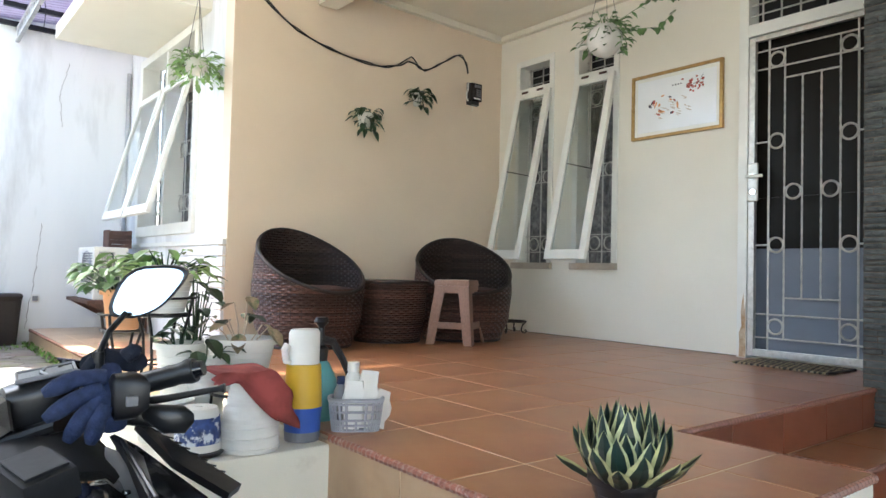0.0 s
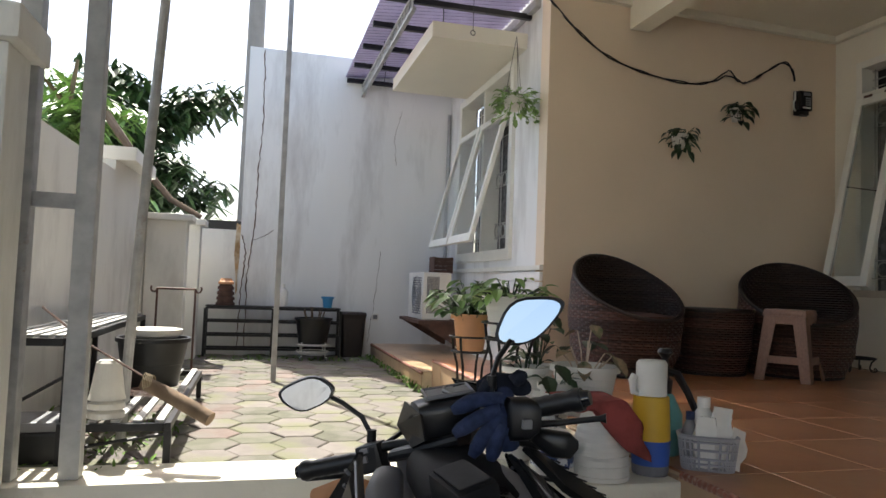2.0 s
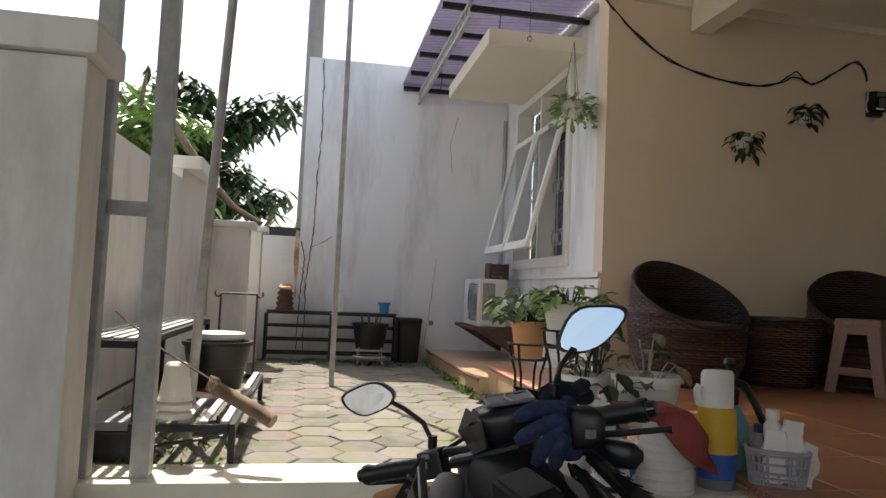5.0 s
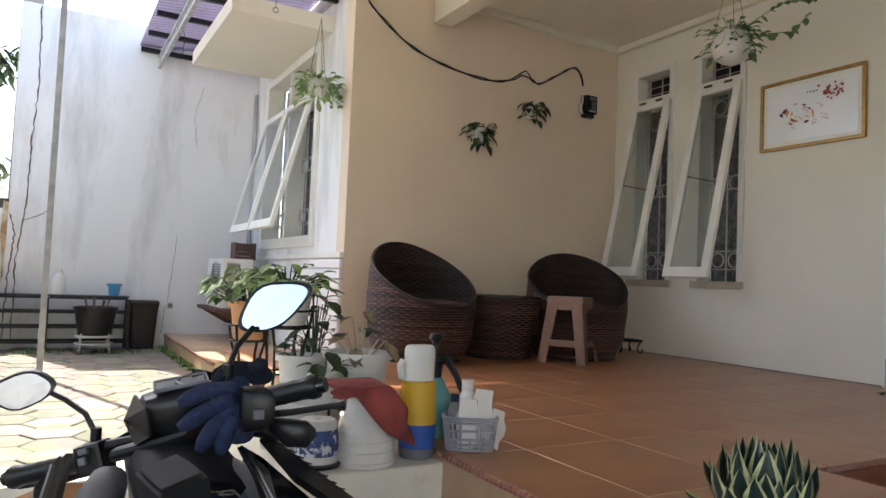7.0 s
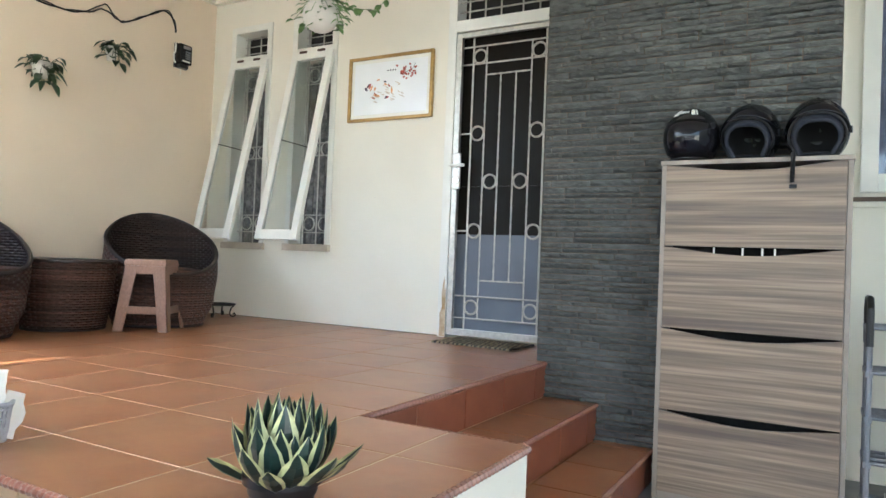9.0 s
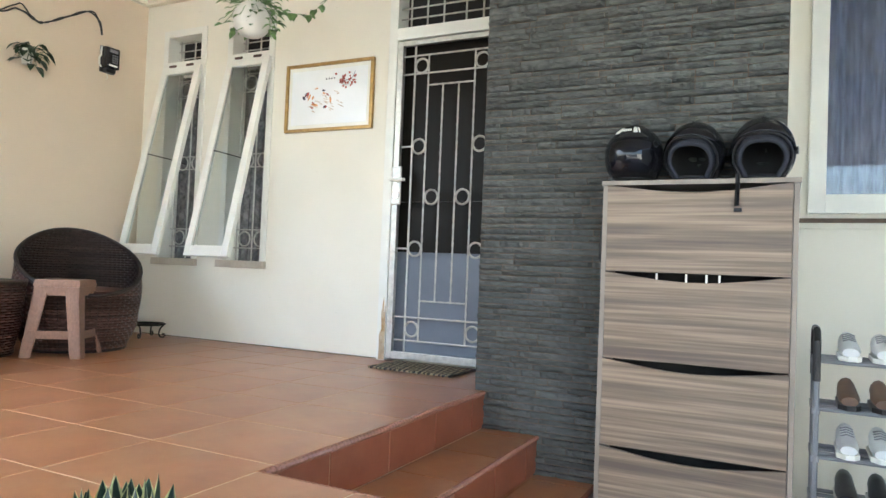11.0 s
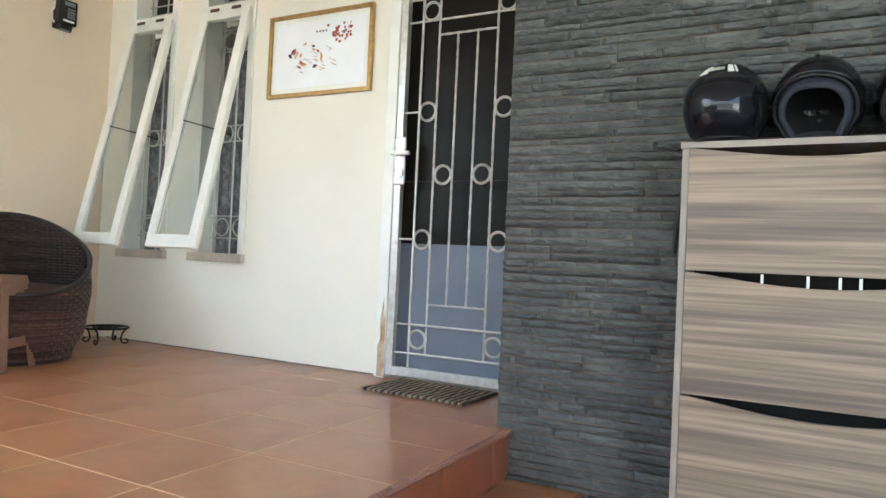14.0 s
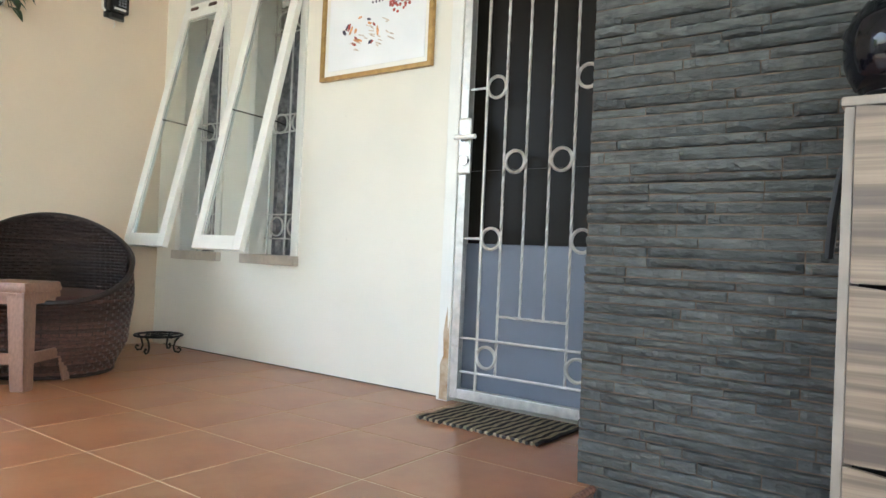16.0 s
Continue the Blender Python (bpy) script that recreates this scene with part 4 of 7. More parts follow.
def basket():
    t = thing("grey_basket", (1.57, 2.125, PZ), "grey plastic basket full of bottles and packets on the porch", "basket", turn=-30)
    W, D, Hh = 0.085, 0.055, 0.10
    bm = bmesh.new()
    n = 44
    def at(k, z):
        a = 2 * math.pi * k / n
        f = 0.86 + 0.14 * z / Hh
        c, s = math.cos(a), math.sin(a)
        p = 0.5
        return (W * f * math.copysign(abs(c) ** p, c), D * f * math.copysign(abs(s) ** p, s), z)
    tube([at(k, 0.003) for k in range(n)], 0.004, bm, sides=5, closed=True)
    for z, r in ((0.02, 0.004), (0.036, 0.004), (0.062, 0.004), (0.086, 0.004), (0.098, 0.007)):
        tube([at(k, z) for k in range(n)], r, bm, sides=5, closed=True)
    for k in range(0, n, 1):
        tube([at(k, 0.0), at(k, 0.036)], 0.0035, bm, sides=4)
        if k % 2 == 0:
            tube([at(k, 0.036), at(k, 0.1)], 0.0042, bm, sides=4)
    part("basket_body", bm, "grey_light", t)
    bm = prism([at(k, 0)[:2] for k in range(n)], 0.001, 0.005)
    part("basket_floor", bm, "grey_light", t)
    rnd = random.Random(3)
    def bottle(name, x, y, r, h, mat, label, cap="potw"):
        b = thing(name, t.matrix_world @ Vector((x, y, 0.006)), label, "bottle")
        part("bottle_body", lathe([(0, 0), (r, 0.002), (r, h * 0.7), (r * 0.6, h * 0.82), (r * 0.45, h * 0.86), (0, h * 0.86)], sides=18), mat, b, smooth=True)
        part("cap", lathe([(0, h * 0.85), (r * 0.6, h * 0.85), (r * 0.6, h), (0, h)], sides=16), cap, b)
    bottle("white_bottle", -0.01, 0.024, 0.033, 0.205, "potw", "squat white bottle with a wide lid in the grey basket")
    bottle("dark_capped_bottle", -0.05, 0.01, 0.022, 0.16, "grey", "clear bottle with a dark blue cap in the grey basket", "navy")
    for x, y, a, h in ((0.02, -0.01, 8, 0.18), (0.045, 0.012, -14, 0.16), (-0.015, -0.025, 3, 0.15), (0.062, -0.012, 20, 0.12)):
        bm = bmesh.new()
        box((-0.030, -0.015, 0), (0.030, 0.015, h), bm)
        bmesh.ops.subdivide_edges(bm, edges=bm.edges[:], cuts=4, use_grid_fill=True)
        for v in bm.verts:
            if v.co.z > h * 0.8:
                v.co.y *= 0.25
            v.co.x += rnd.uniform(-0.004, 0.004)
            v.co.y += rnd.uniform(-0.004, 0.004) * (1.2 - v.co.z / h)
            v.co.x *= 0.8 + 0.25 * math.sin(3.0 * v.co.z / h)
        p = part("white_packet", bm, "potw", smooth=True)
        p.matrix_world = t.matrix_world @ pose(x, y, 0.008, 0, a, a * 2)
        tagged(p, "crumpled white plastic packet standing in the grey basket", "packet", "packets in the basket")
        box_ = bmesh.new()
        if h > 0.17:
            p2 = part("dark_stripe", box((-0.02, -0.0092, 0.06), (-0.008, -0.0084, 0.12), box_), "iron", p)


basket()


# ---------- wicker chairs, table and stool ----------
def basket_radius(z, spec):
    for (z0, r0), (z1, r1) in zip(spec, spec[1:]):
        if z <= z1:
            f = (z - z0) / (z1 - z0)
            f = f * f * (3 - 2 * f)
            return r0 + (r1 - r0) * f
    return spec[-1][1]


def weave(spec, top, rows, stakes, bm, side=1, low=0.0):
    """Horizontal strands that run in front of and behind upright stakes; top(angle) is the rim's height."""
    zmax = max(top(k * 0.1) for k in range(63))
    N = stakes * 2
    step = zmax / rows
    for i in range(rows):
        z = (i + 0.5) * step
        prev = None
        for k in range(N + 1):
            a = 2 * math.pi * k / N
            if z > top(a) - 0.004 or z < low:
                prev = None
                continue
            r = basket_radius(z, spec) + (0.0042 if (k % 4 < 2) != (i % 2 == 0) else -0.0035)
            c, s = math.cos(a), math.sin(a)
            cur = [bm.verts.new((r * c, r * s, z - step * 0.46)), bm.verts.new(((r + side * 0.0035) * c, (r + side * 0.0035) * s, z)), bm.verts.new((r * c, r * s, z + step * 0.46))]
            if prev:
                bm.faces.new((prev[0], cur[0], cur[1], prev[1]))
                bm.faces.new((prev[1], cur[1], cur[2], prev[2]))
            prev = cur


def wicker_chair(at, turn, d, label):
    t = thing("wicker_chair", at, label, "chair", "porch seats", turn)
    spec = [(0, d * 0.78), (0.18, d * 0.95), (0.38, d), (0.55, d * 0.97), (0.80, d * 0.86)]
    top = lambda a: 0.57 + 0.21 * math.cos(a)
    bm = bmesh.new()
    weave(spec, top, 46, 62, bm)
    part("woven_shell", bm, "wicker", t, recalc=False)["kind"] = "stuff"
    # inside of the same weave, coloured darker as shade within the tub
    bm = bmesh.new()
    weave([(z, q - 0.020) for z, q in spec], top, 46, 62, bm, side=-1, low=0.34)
    part("inner_weave", bm, "wicker_in_shade", t, recalc=False)["kind"] = "stuff"
    bm = bmesh.new()
    n, prev = 48, None
    rings_ = []
    for i in range(15):
        f = i / 14
        rings_.append([bm.verts.new(((basket_radius(top(a) * f, spec) - 0.012) * math.cos(a), (basket_radius(top(a) * f, spec) - 0.012) * math.sin(a), top(a) * f)) for a in [2 * math.pi * k / n for k in range(n)]])
    for A, B in zip(rings_, rings_[1:]):
        for k in range(n):
            bm.faces.new((A[k], A[(k + 1) % n], B[(k + 1) % n], B[k]))
    # dark shell added behind the weave so nothing shows through
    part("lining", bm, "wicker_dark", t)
    rim = [((basket_radius(top(a), spec)) * math.cos(a), (basket_radius(top(a), spec)) * math.sin(a), top(a)) for a in [2 * math.pi * k / 56 for k in range(56)]]
    part("rim", tube(rim, 0.014, sides=8, closed=True), "wicker_dark", t)
    bm = bmesh.new()
    for k in range(31):
        a = 2 * math.pi * k / 31
        tube([((basket_radius(z, spec) - 0.002) * math.cos(a), (basket_radius(z, spec) - 0.002) * math.sin(a), z) for z in [top(a) * i / 8 for i in range(9)]], 0.003, bm, sides=4)
    part("stake", bm, "wicker_dark", t)["kind"] = "stuff"
    part("cushion", lathe([(0, 0.32), (d * 0.85, 0.325), (d * 0.9, 0.35), (d * 0.86, 0.385), (d * 0.5, 0.40), (0, 0.402)], sides=36), "cushion", t, smooth=True)
    part("foot_ring", tube(circle((0, 0, 0.01), d * 0.78, "z", 36), 0.010, sides=8, closed=True), "wicker_dark", t)
    return t


wicker_chair((2.57, 4.37, PZ), 97, 0.365, "round brown wicker tub chair with a dark cushion, beside a table")
wicker_chair((3.86, 4.30, PZ), 66, 0.375, "round brown wicker tub chair standing behind a plastic stool")


def wicker_table():
    t = thing("wicker_table", (3.245, 4.42, PZ), "round brown wicker side table between two tub chairs", "table", turn=0)
    spec = [(0, 0.235), (0.2, 0.268), (0.42, 0.285), (0.5, 0.285)]
    bm = bmesh.new()
    weave(spec, lambda a: 0.425, 27, 46, bm)
    part("woven_shell", bm, "wicker", t, recalc=False)["kind"] = "stuff"
    # dark shell added inside the weave to fill its gaps
    part("lining", lathe([(0.228, 0.0), (0.26, 0.2), (0.277, 0.42)], sides=40), "wicker_dark", t)
    part("tabletop", lathe([(0, 0.415), (0.285, 0.415), (0.297, 0.425), (0.297, 0.437), (0.285, 0.443), (0, 0.443)], sides=40), "wicker_dark", t)
    part("foot_ring", tube(circle((0, 0, 0.01), 0.235, "z", 32), 0.009, sides=8, closed=True), "wicker_dark", t)


wicker_table()


def stool():
    t = thing("plastic_stool", (3.60, 4.06, PZ), "brown moulded plastic stool with woven texture before a wicker chair", "stool", turn=33)
    H, a, b = 0.458, 0.122, 0.172
    bm = box((-a - 0.006, -a - 0.006, H - 0.045), (a + 0.006, a + 0.006, H), bevel=0.014)
    for v in bm.verts:
        if v.co.z < H - 0.03:
            v.co.x *= 1.04
            v.co.y *= 1.04
    part("seat", bm, "stool", t, smooth=True)
    for i, (sx, sy) in enumerate(((1, 1), (1, -1), (-1, 1), (-1, -1))):
        bm = bmesh.new()
        for (ax, ay, bx, by) in ((0, 0, 0.082, 0.012), (0, 0, 0.012, 0.082)):
            vs = []
            for z, o, w in ((0, b, 0.78), (H - 0.04, a + 0.004, 1.0)):
                X, Y = sx * o, sy * o
                for dx, dy in ((0, 0), (bx * w, 0), (bx * w, by), (0, by)) if by < bx else ((0, 0), (bx, 0), (bx, by * w), (0, by * w)):
                    vs.append(bm.verts.new((X - sx * dx, Y - sy * dy, z)))
            for q in ((0, 1, 2, 3), (7, 6, 5, 4), (0, 4, 5, 1), (1, 5, 6, 2), (2, 6, 7, 3), (3, 7, 4, 0)):
                bm.faces.new([vs[j] for j in q])
        bmesh.ops.bevel(bm, geom=bm.edges[:], offset=0.003, segments=1, affect="EDGES")
        part("leg", bm, "stool", t)
    z = 0.135
    o = b - (b - a) * z / H
    for k in range(4):
        bm = box((-o + 0.03, -o + 0.001, z - 0.024), (o - 0.03, -o + 0.012, z + 0.024), bevel=0.003)
        bmesh.ops.transform(bm, matrix=pose(0, 0, 0, 0, 0, 90 * k), verts=bm.verts)
        part("stretcher", bm, "stool", t)
    for k in range(4):
        bm = bmesh.new()
        box((-a + 0.03, -a - 0.006, H - 0.095), (a - 0.03, -a + 0.004, H - 0.043), bm, bevel=0.004)
        bmesh.ops.transform(bm, matrix=pose(0, 0, 0, 0, 0, 90 * k), verts=bm.verts)
        part("apron", bm, "stool", t)


stool()


# ---------- on the walls ----------
def picture():
    t = thing("framed_picture", (WX - 0.002, 3.055, 2.322), "gilt-framed koi and blossom painting on the cream wall", "picture")
    h, v = 0.370, 0.243
    bm = bmesh.new()
    for lo, hi in (((-0.028, -h, -v), (0, -h + 0.022, v)), ((-0.028, h - 0.022, -v), (0, h, v)), ((-0.028, -h + 0.022, -v), (0, h - 0.022, -v + 0.022)), ((-0.028, -h + 0.022, v - 0.022), (0, h - 0.022, v))):
        box(lo, hi, bm, bevel=0.004)
    part("frame", bm, "gold", t)
    part("mount", box((-0.012, -h + 0.022, -v + 0.022), (-0.004, h - 0.022, v - 0.022)), "trimw", t, "cream mount")
    part("sheet", box((-0.015, -h + 0.05, -v + 0.05), (-0.0125, h - 0.05, v - 0.05)), "paper", t)
    M["paint_red"] = material("painted_red", (0.42, 0.08, 0.06), 0.6, vary=0.4, scale=60)
    M["paint_orange"] = material("painted_orange", (0.70, 0.35, 0.16), 0.6, vary=0.4, scale=60)
    M["paint_dark"] = material("painted_dark", (0.06, 0.05, 0.08), 0.6, vary=0.4, scale=60)
    M["paint_pale"] = material("painted_pale", (0.60, 0.52, 0.45), 0.6, vary=0.3, scale=60)
    rnd = random.Random(8)
    blobs = {"paint_red": bmesh.new(), "paint_orange": bmesh.new(), "paint_dark": bmesh.new(), "paint_pale": bmesh.new()}
    def spot(key, y, z, w, hh, a):
        bm = blobs[key]
        n = 9
        c, s = math.cos(a), math.sin(a)
        vs = []
        for k in range(n):
            q = 2 * math.pi * k / n
            p, r = w * math.cos(q) * rnd.uniform(0.8, 1.2), hh * math.sin(q) * rnd.uniform(0.8, 1.2)
            vs.append(bm.verts.new((-0.0165, y + p * c - r * s, z + p * s + r * c)))
        bm.faces.new(vs)
    for i in range(16):
        a = rnd.uniform(0, 6.28)
        r = rnd.uniform(0.3, 1)
        spot(rnd.choice(["paint_red", "paint_orange", "paint_orange", "paint_dark"]), 0.08 + 0.16 * r * math.cos(a), -0.02 + 0.085 * r * math.sin(a), rnd.uniform(0.012, 0.028), rnd.uniform(0.005, 0.009), a + 1.5)
    for i in range(22):
        a = rnd.uniform(0, 6.28)
        spot("paint_pale", 0.02 + rnd.uniform(-0.22, 0.2), -0.03 + rnd.uniform(-0.09, 0.06), rnd.uniform(0.01, 0.03), 0.0035, a * 0.1)
    for i in range(22):
        spot("paint_red", -0.13 + rnd.gauss(0, 0.038), 0.09 + rnd.gauss(0, 0.028), 0.010, 0.008, rnd.uniform(0, 3))
    for i in range(10):
        spot("paint_red", -0.20 + rnd.gauss(0, 0.015), 0.12 + rnd.gauss(0, 0.03), 0.008, 0.007, rnd.uniform(0, 3))
    for i in range(4):
        spot("paint_dark", 0.02 - 0.022 * i, 0.125, 0.006, 0.007, 0)
    spot("paint_dark", 0.21, -0.0, 0.02, 0.010, 0.9)
    tube([(-0.0165, -0.22, 0.16), (-0.0165, -0.19, 0.11), (-0.0165, -0.12, 0.10)], 0.0015, blobs["paint_dark"], sides=4)
    for key, nm in (("paint_red", "blossom"), ("paint_orange", "fish"), ("paint_dark", "ink_stroke"), ("paint_pale", "ripple")):
        part(nm, blobs[key], key, t, recalc=False)["kind"] = "stuff"


picture()


def telephone():
    t = thing("wall_telephone", (4.42, ty(4.42) - 0.002, 2.55), "black wall-mounted keypad box with a clear holder on the tan wall", "telephone")
    part("back_plate", box((-0.062, -0.02, 0.0), (0.062, 0, 0.2), bevel=0.006), "black", t)
    bm = box((-0.06, -0.075, 0.03), (0.06, -0.021, 0.19), bevel=0.012)
    part("body", bm, "gloss", t)
    part("display", box((-0.03, -0.080, 0.15), (0.04, -0.076, 0.175)), "grey", t)
    for i in range(4):
        for j in range(3):
            part("key", box((-0.008 + j * 0.018, -0.081, 0.07 + i * 0.018), (0.004 + j * 0.018, -0.0755, 0.082 + i * 0.018)), "grey", t)
    part("label_strip", box((-0.035, -0.079, 0.045), (0.038, -0.0755, 0.058)), "trimw", t)
    part("clear_holder", tube([(-0.068, -0.03, 0.19), (-0.075, -0.035, 0.12), (-0.085, -0.03, 0.10), (-0.082, -0.03, 0.05), (-0.065, -0.03, 0.03)], 0.007, sides=8), "trimw", t)
    part("bracket", box((-0.04, -0.06, -0.002), (0.04, -0.005, 0.028), bevel=0.005), "black", t)
    part("cord", tube([(0.0, -0.01, 0.0), (0.01, -0.01, -0.03), (0.0, -0.008, -0.05)], 0.003, sides=5), "trimw", t)


telephone()


def cable():
    t = thing("wall_cable", (0, 0, 0), "black twin cable swagged across the tan wall", "cable")
    P = [(1.55, 3.6, 3.2), (1.95, 4.5, 3.17), (2.16, 4.77, 3.12), (2.38, 4.785, 2.93), (2.64, 4.785, 2.775), (2.98, 4.785, 2.69), (3.35, 4.785, 2.665), (3.56, 4.785, 2.71), (3.70, 4.785, 2.775), (3.80, 4.785, 2.745), (3.88, 4.785, 2.74), (4.05, 4.785, 2.84), (4.24, 4.785, 2.95), (4.33, 4.785, 2.9), (4.36, 4.785, 2.80)]
    P = [(x, ty(x) - 0.012 if y > 4.75 else y, z + 0.015) for x, y, z in P]
    def smooth(ps, off):
        out = []
        for i in range(len(ps) - 1):
            p0, p1, p2, p3 = [Vector(ps[max(0, min(len(ps) - 1, i + k))]) for k in (-1, 0, 1, 2)]
            for j in range(6):
                f = j / 6
                v = 0.5 * ((2 * p1) + (p2 - p0) * f + (2 * p0 - 5 * p1 + 4 * p2 - p3) * f * f + (3 * p1 - p0 - 3 * p2 + p3) * f ** 3)
                out.append(v + Vector((0, 0, off * math.sin(i * 1.3 + j))))
        return out
    part("cable_strand", tube(smooth(P, 0.004), 0.006, sides=6), "black", t)
    P2 = [(x, y - 0.008, z + (0.035 if 3.6 < x < 3.75 else 0.004)) for x, y, z in P]
    part("cable_strand", tube(smooth(P2, -0.005), 0.005, sides=6), "black", t)


cable()


def wall_pot(at, r, n, seed, label, hang):
    t = thing("wall_plant", at, label, "potted plant", "plants on the tan wall")
    part("pot", round_pot(bmesh.new(), r, 0.10, ribs=6), "potw", t, smooth=True)
    bm, st = bmesh.new(), bmesh.new()
    bush(bm, st, (0.01, -0.02, 0.08), n, 0.10, 0.08, 0.072, seed, 0.05, hang)
    part("leaves", bm, "leaf_dark", t, recalc=False)
    part("stem", st, "leaf_dark", t)


wall_pot((3.22, ty(3.22) - 0.072, 2.16), 0.055, 48, 21, "small white wall pot with drooping dark heart-shaped leaves", 0.16)
wall_pot((3.75, ty(3.75) - 0.057, 2.42), 0.04, 40, 22, "small wall pot hidden by glossy dark green leaves", 0.12)


def hanging(at, top, r, mat, leaves, n, seed, label, trail=(), reach=0.16, cover=0.0):
    t = thing("hanging_plant", at, label, "hanging plant")
    prof = [(0, 0), (r * 0.5, 0.005), (r * 0.9, r * 0.45), (r, r * 0.95), (r * 0.97, r * 1.3), (r * 0.85, r * 1.3), (0, r * 1.2)]
    if cover:
        prof = [(0, 0)] + [(r * math.sin(math.pi * k / 14) * (1 + 0.02 * (k % 2)), r * (1 - math.cos(math.pi * k / 14))) for k in range(1, 12)] + [(0.02, r * 1.7), (0, r * 1.7)]
    part("pot", lathe(prof, sides=32), mat, t, smooth=True)
    zt = prof[-3][1]
    bm = bmesh.new()
    for k in range(3):
        a = k * 2.094 + 0.5
        tube([(r * 0.9 * math.cos(a), r * 0.9 * math.sin(a), zt), (0, 0, top - at[2])], 0.0018, bm, sides=4)
    part("hanger_wire", bm, "iron", t)
    bm, st = bmesh.new(), bmesh.new()
    bush(bm, st, (0, 0, zt - 0.02), n, reach, 0.09, 0.052, seed, 0.02, 0.2)
    rnd = random.Random(seed)
    for pts in trail:
        tube(pts, 0.0022, st, sides=4)
        for a, b in zip(pts, pts[1:]):
            for k in range(7):
                p = Vector(a).lerp(Vector(b), rnd.random())
                q = rnd.uniform(0, 6.28)
                leaf(bm, p, p + Vector((0.045 * math.cos(q), 0.045 * math.sin(q), rnd.uniform(-0.03, 0.01))), 0.038, 0.01)
    part("leaves", bm, leaves, t, recalc=False)
    part("stem", st, leaves, t)


hanging((1.99, 5.0, 2.365), 2.93, 0.082, "potw", "leaf_lime", 120, 31, "white hanging bowl of variegated pothos under the canopy", [[(0.08, -0.03, 0.1), (0.14, -0.05, 0.02), (0.16, -0.05, -0.08)], [(-0.08, 0, 0.1), (-0.13, 0, 0.03), (-0.14, -0.02, -0.03)]])
hanging((4.15, 3.2, 2.545), 3.22, 0.12, "potw", "leaf", 95, 32, "white ribbed hanging globe pot with trailing ivy stems", [[(0.03, -0.05, 0.24), (0.10, -0.20, 0.17), (0.16, -0.32, 0.16), (0.2, -0.42, 0.26)], [(0, -0.08, 0.24), (0.02, -0.12, 0.1), (0.0, -0.16, -0.02)], [(0.05, -0.05, 0.24), (0.1, -0.3, 0.34), (0.12, -0.5, 0.3), (0.14, -0.6, 0.4)]], reach=0.2, cover=1.0)


# ---------- cabinet, helmets, mat, shoe rack ----------
CX0, CX1, CY0, CY1, CZ = 3.89, SX - 0.012, 0.120, 0.892, 1.563


def shoe_cabinet():
    t = thing("shoe_cabinet", (CX0, (CY0 + CY1) / 2, 0), "tall striped ash-laminate shoe cabinet with four tilting doors, against slate", "cabinet")
    h, D = (CY1 - CY0) / 2, CX1 - CX0
    for s in (1, -1):
        part("side_panel", box((0, min(s * h, s * (h - 0.02)), 0), (D, max(s * h, s * (h - 0.02)), CZ - 0.022), bevel=0.002), "wood_edge", t)
    part("top_panel", box((-0.004, -h - 0.006, CZ - 0.021), (D, h + 0.006, CZ), bevel=0.004), "wood_edge", t)
    part("back_panel", box((D - 0.02, -h + 0.021, 0.03), (D - 0.004, h - 0.021, CZ - 0.03)), "dark", t)
    part("plinth_panel", box((0.01, -h + 0.021, 0), (0.025, h - 0.021, 0.04)), "wood_edge", t)
    for k in range(4):
        z0, z1 = 0.037 + k * 0.377, 0.037 + (k + 1) * 0.377 - 0.004
        bm = bmesh.new()
        n = 16
        y0, y1 = -h + 0.022, h - 0.022
        fr, bk = [], []
        for i in range(n + 1):
            y = y0 + (y1 - y0) * i / n
            dip = 0.034 * math.sin(math.pi * i / n) ** 1.2
            fr.append((bm.verts.new((0.0, y, z0)), bm.verts.new((-0.010, y, z1 - 0.04)), bm.verts.new((-0.012, y, z1 - dip))))
            bk.append((bm.verts.new((0.016, y, z0)), bm.verts.new((0.006, y, z1 - 0.04)), bm.verts.new((0.004, y, z1 - dip))))
        for i in range(n):
            for j in range(2):
                bm.faces.new((fr[i][j], fr[i][j + 1], fr[i + 1][j + 1], fr[i + 1][j]))
                bm.faces.new((bk[i][j], bk[i + 1][j], bk[i + 1][j + 1], bk[i][j + 1]))
            bm.faces.new((fr[i][2], bk[i][2], bk[i + 1][2], fr[i + 1][2]))
            bm.faces.new((fr[i][0], fr[i + 1][0], bk[i + 1][0], bk[i][0]))
        for i in (0, n):
            for j in range(2):
                bm.faces.new((fr[i][j], bk[i][j], bk[i][j + 1], fr[i][j + 1]))
        part("tilting_door", bm, "wood", t)
    for y in (0.15, 0.03, -0.05, -0.1):
        part("rail_clip", box((0.012, y - 0.004, 1.125), (0.018, y + 0.004, 1.165)), "trimw", t)


shoe_cabinet()


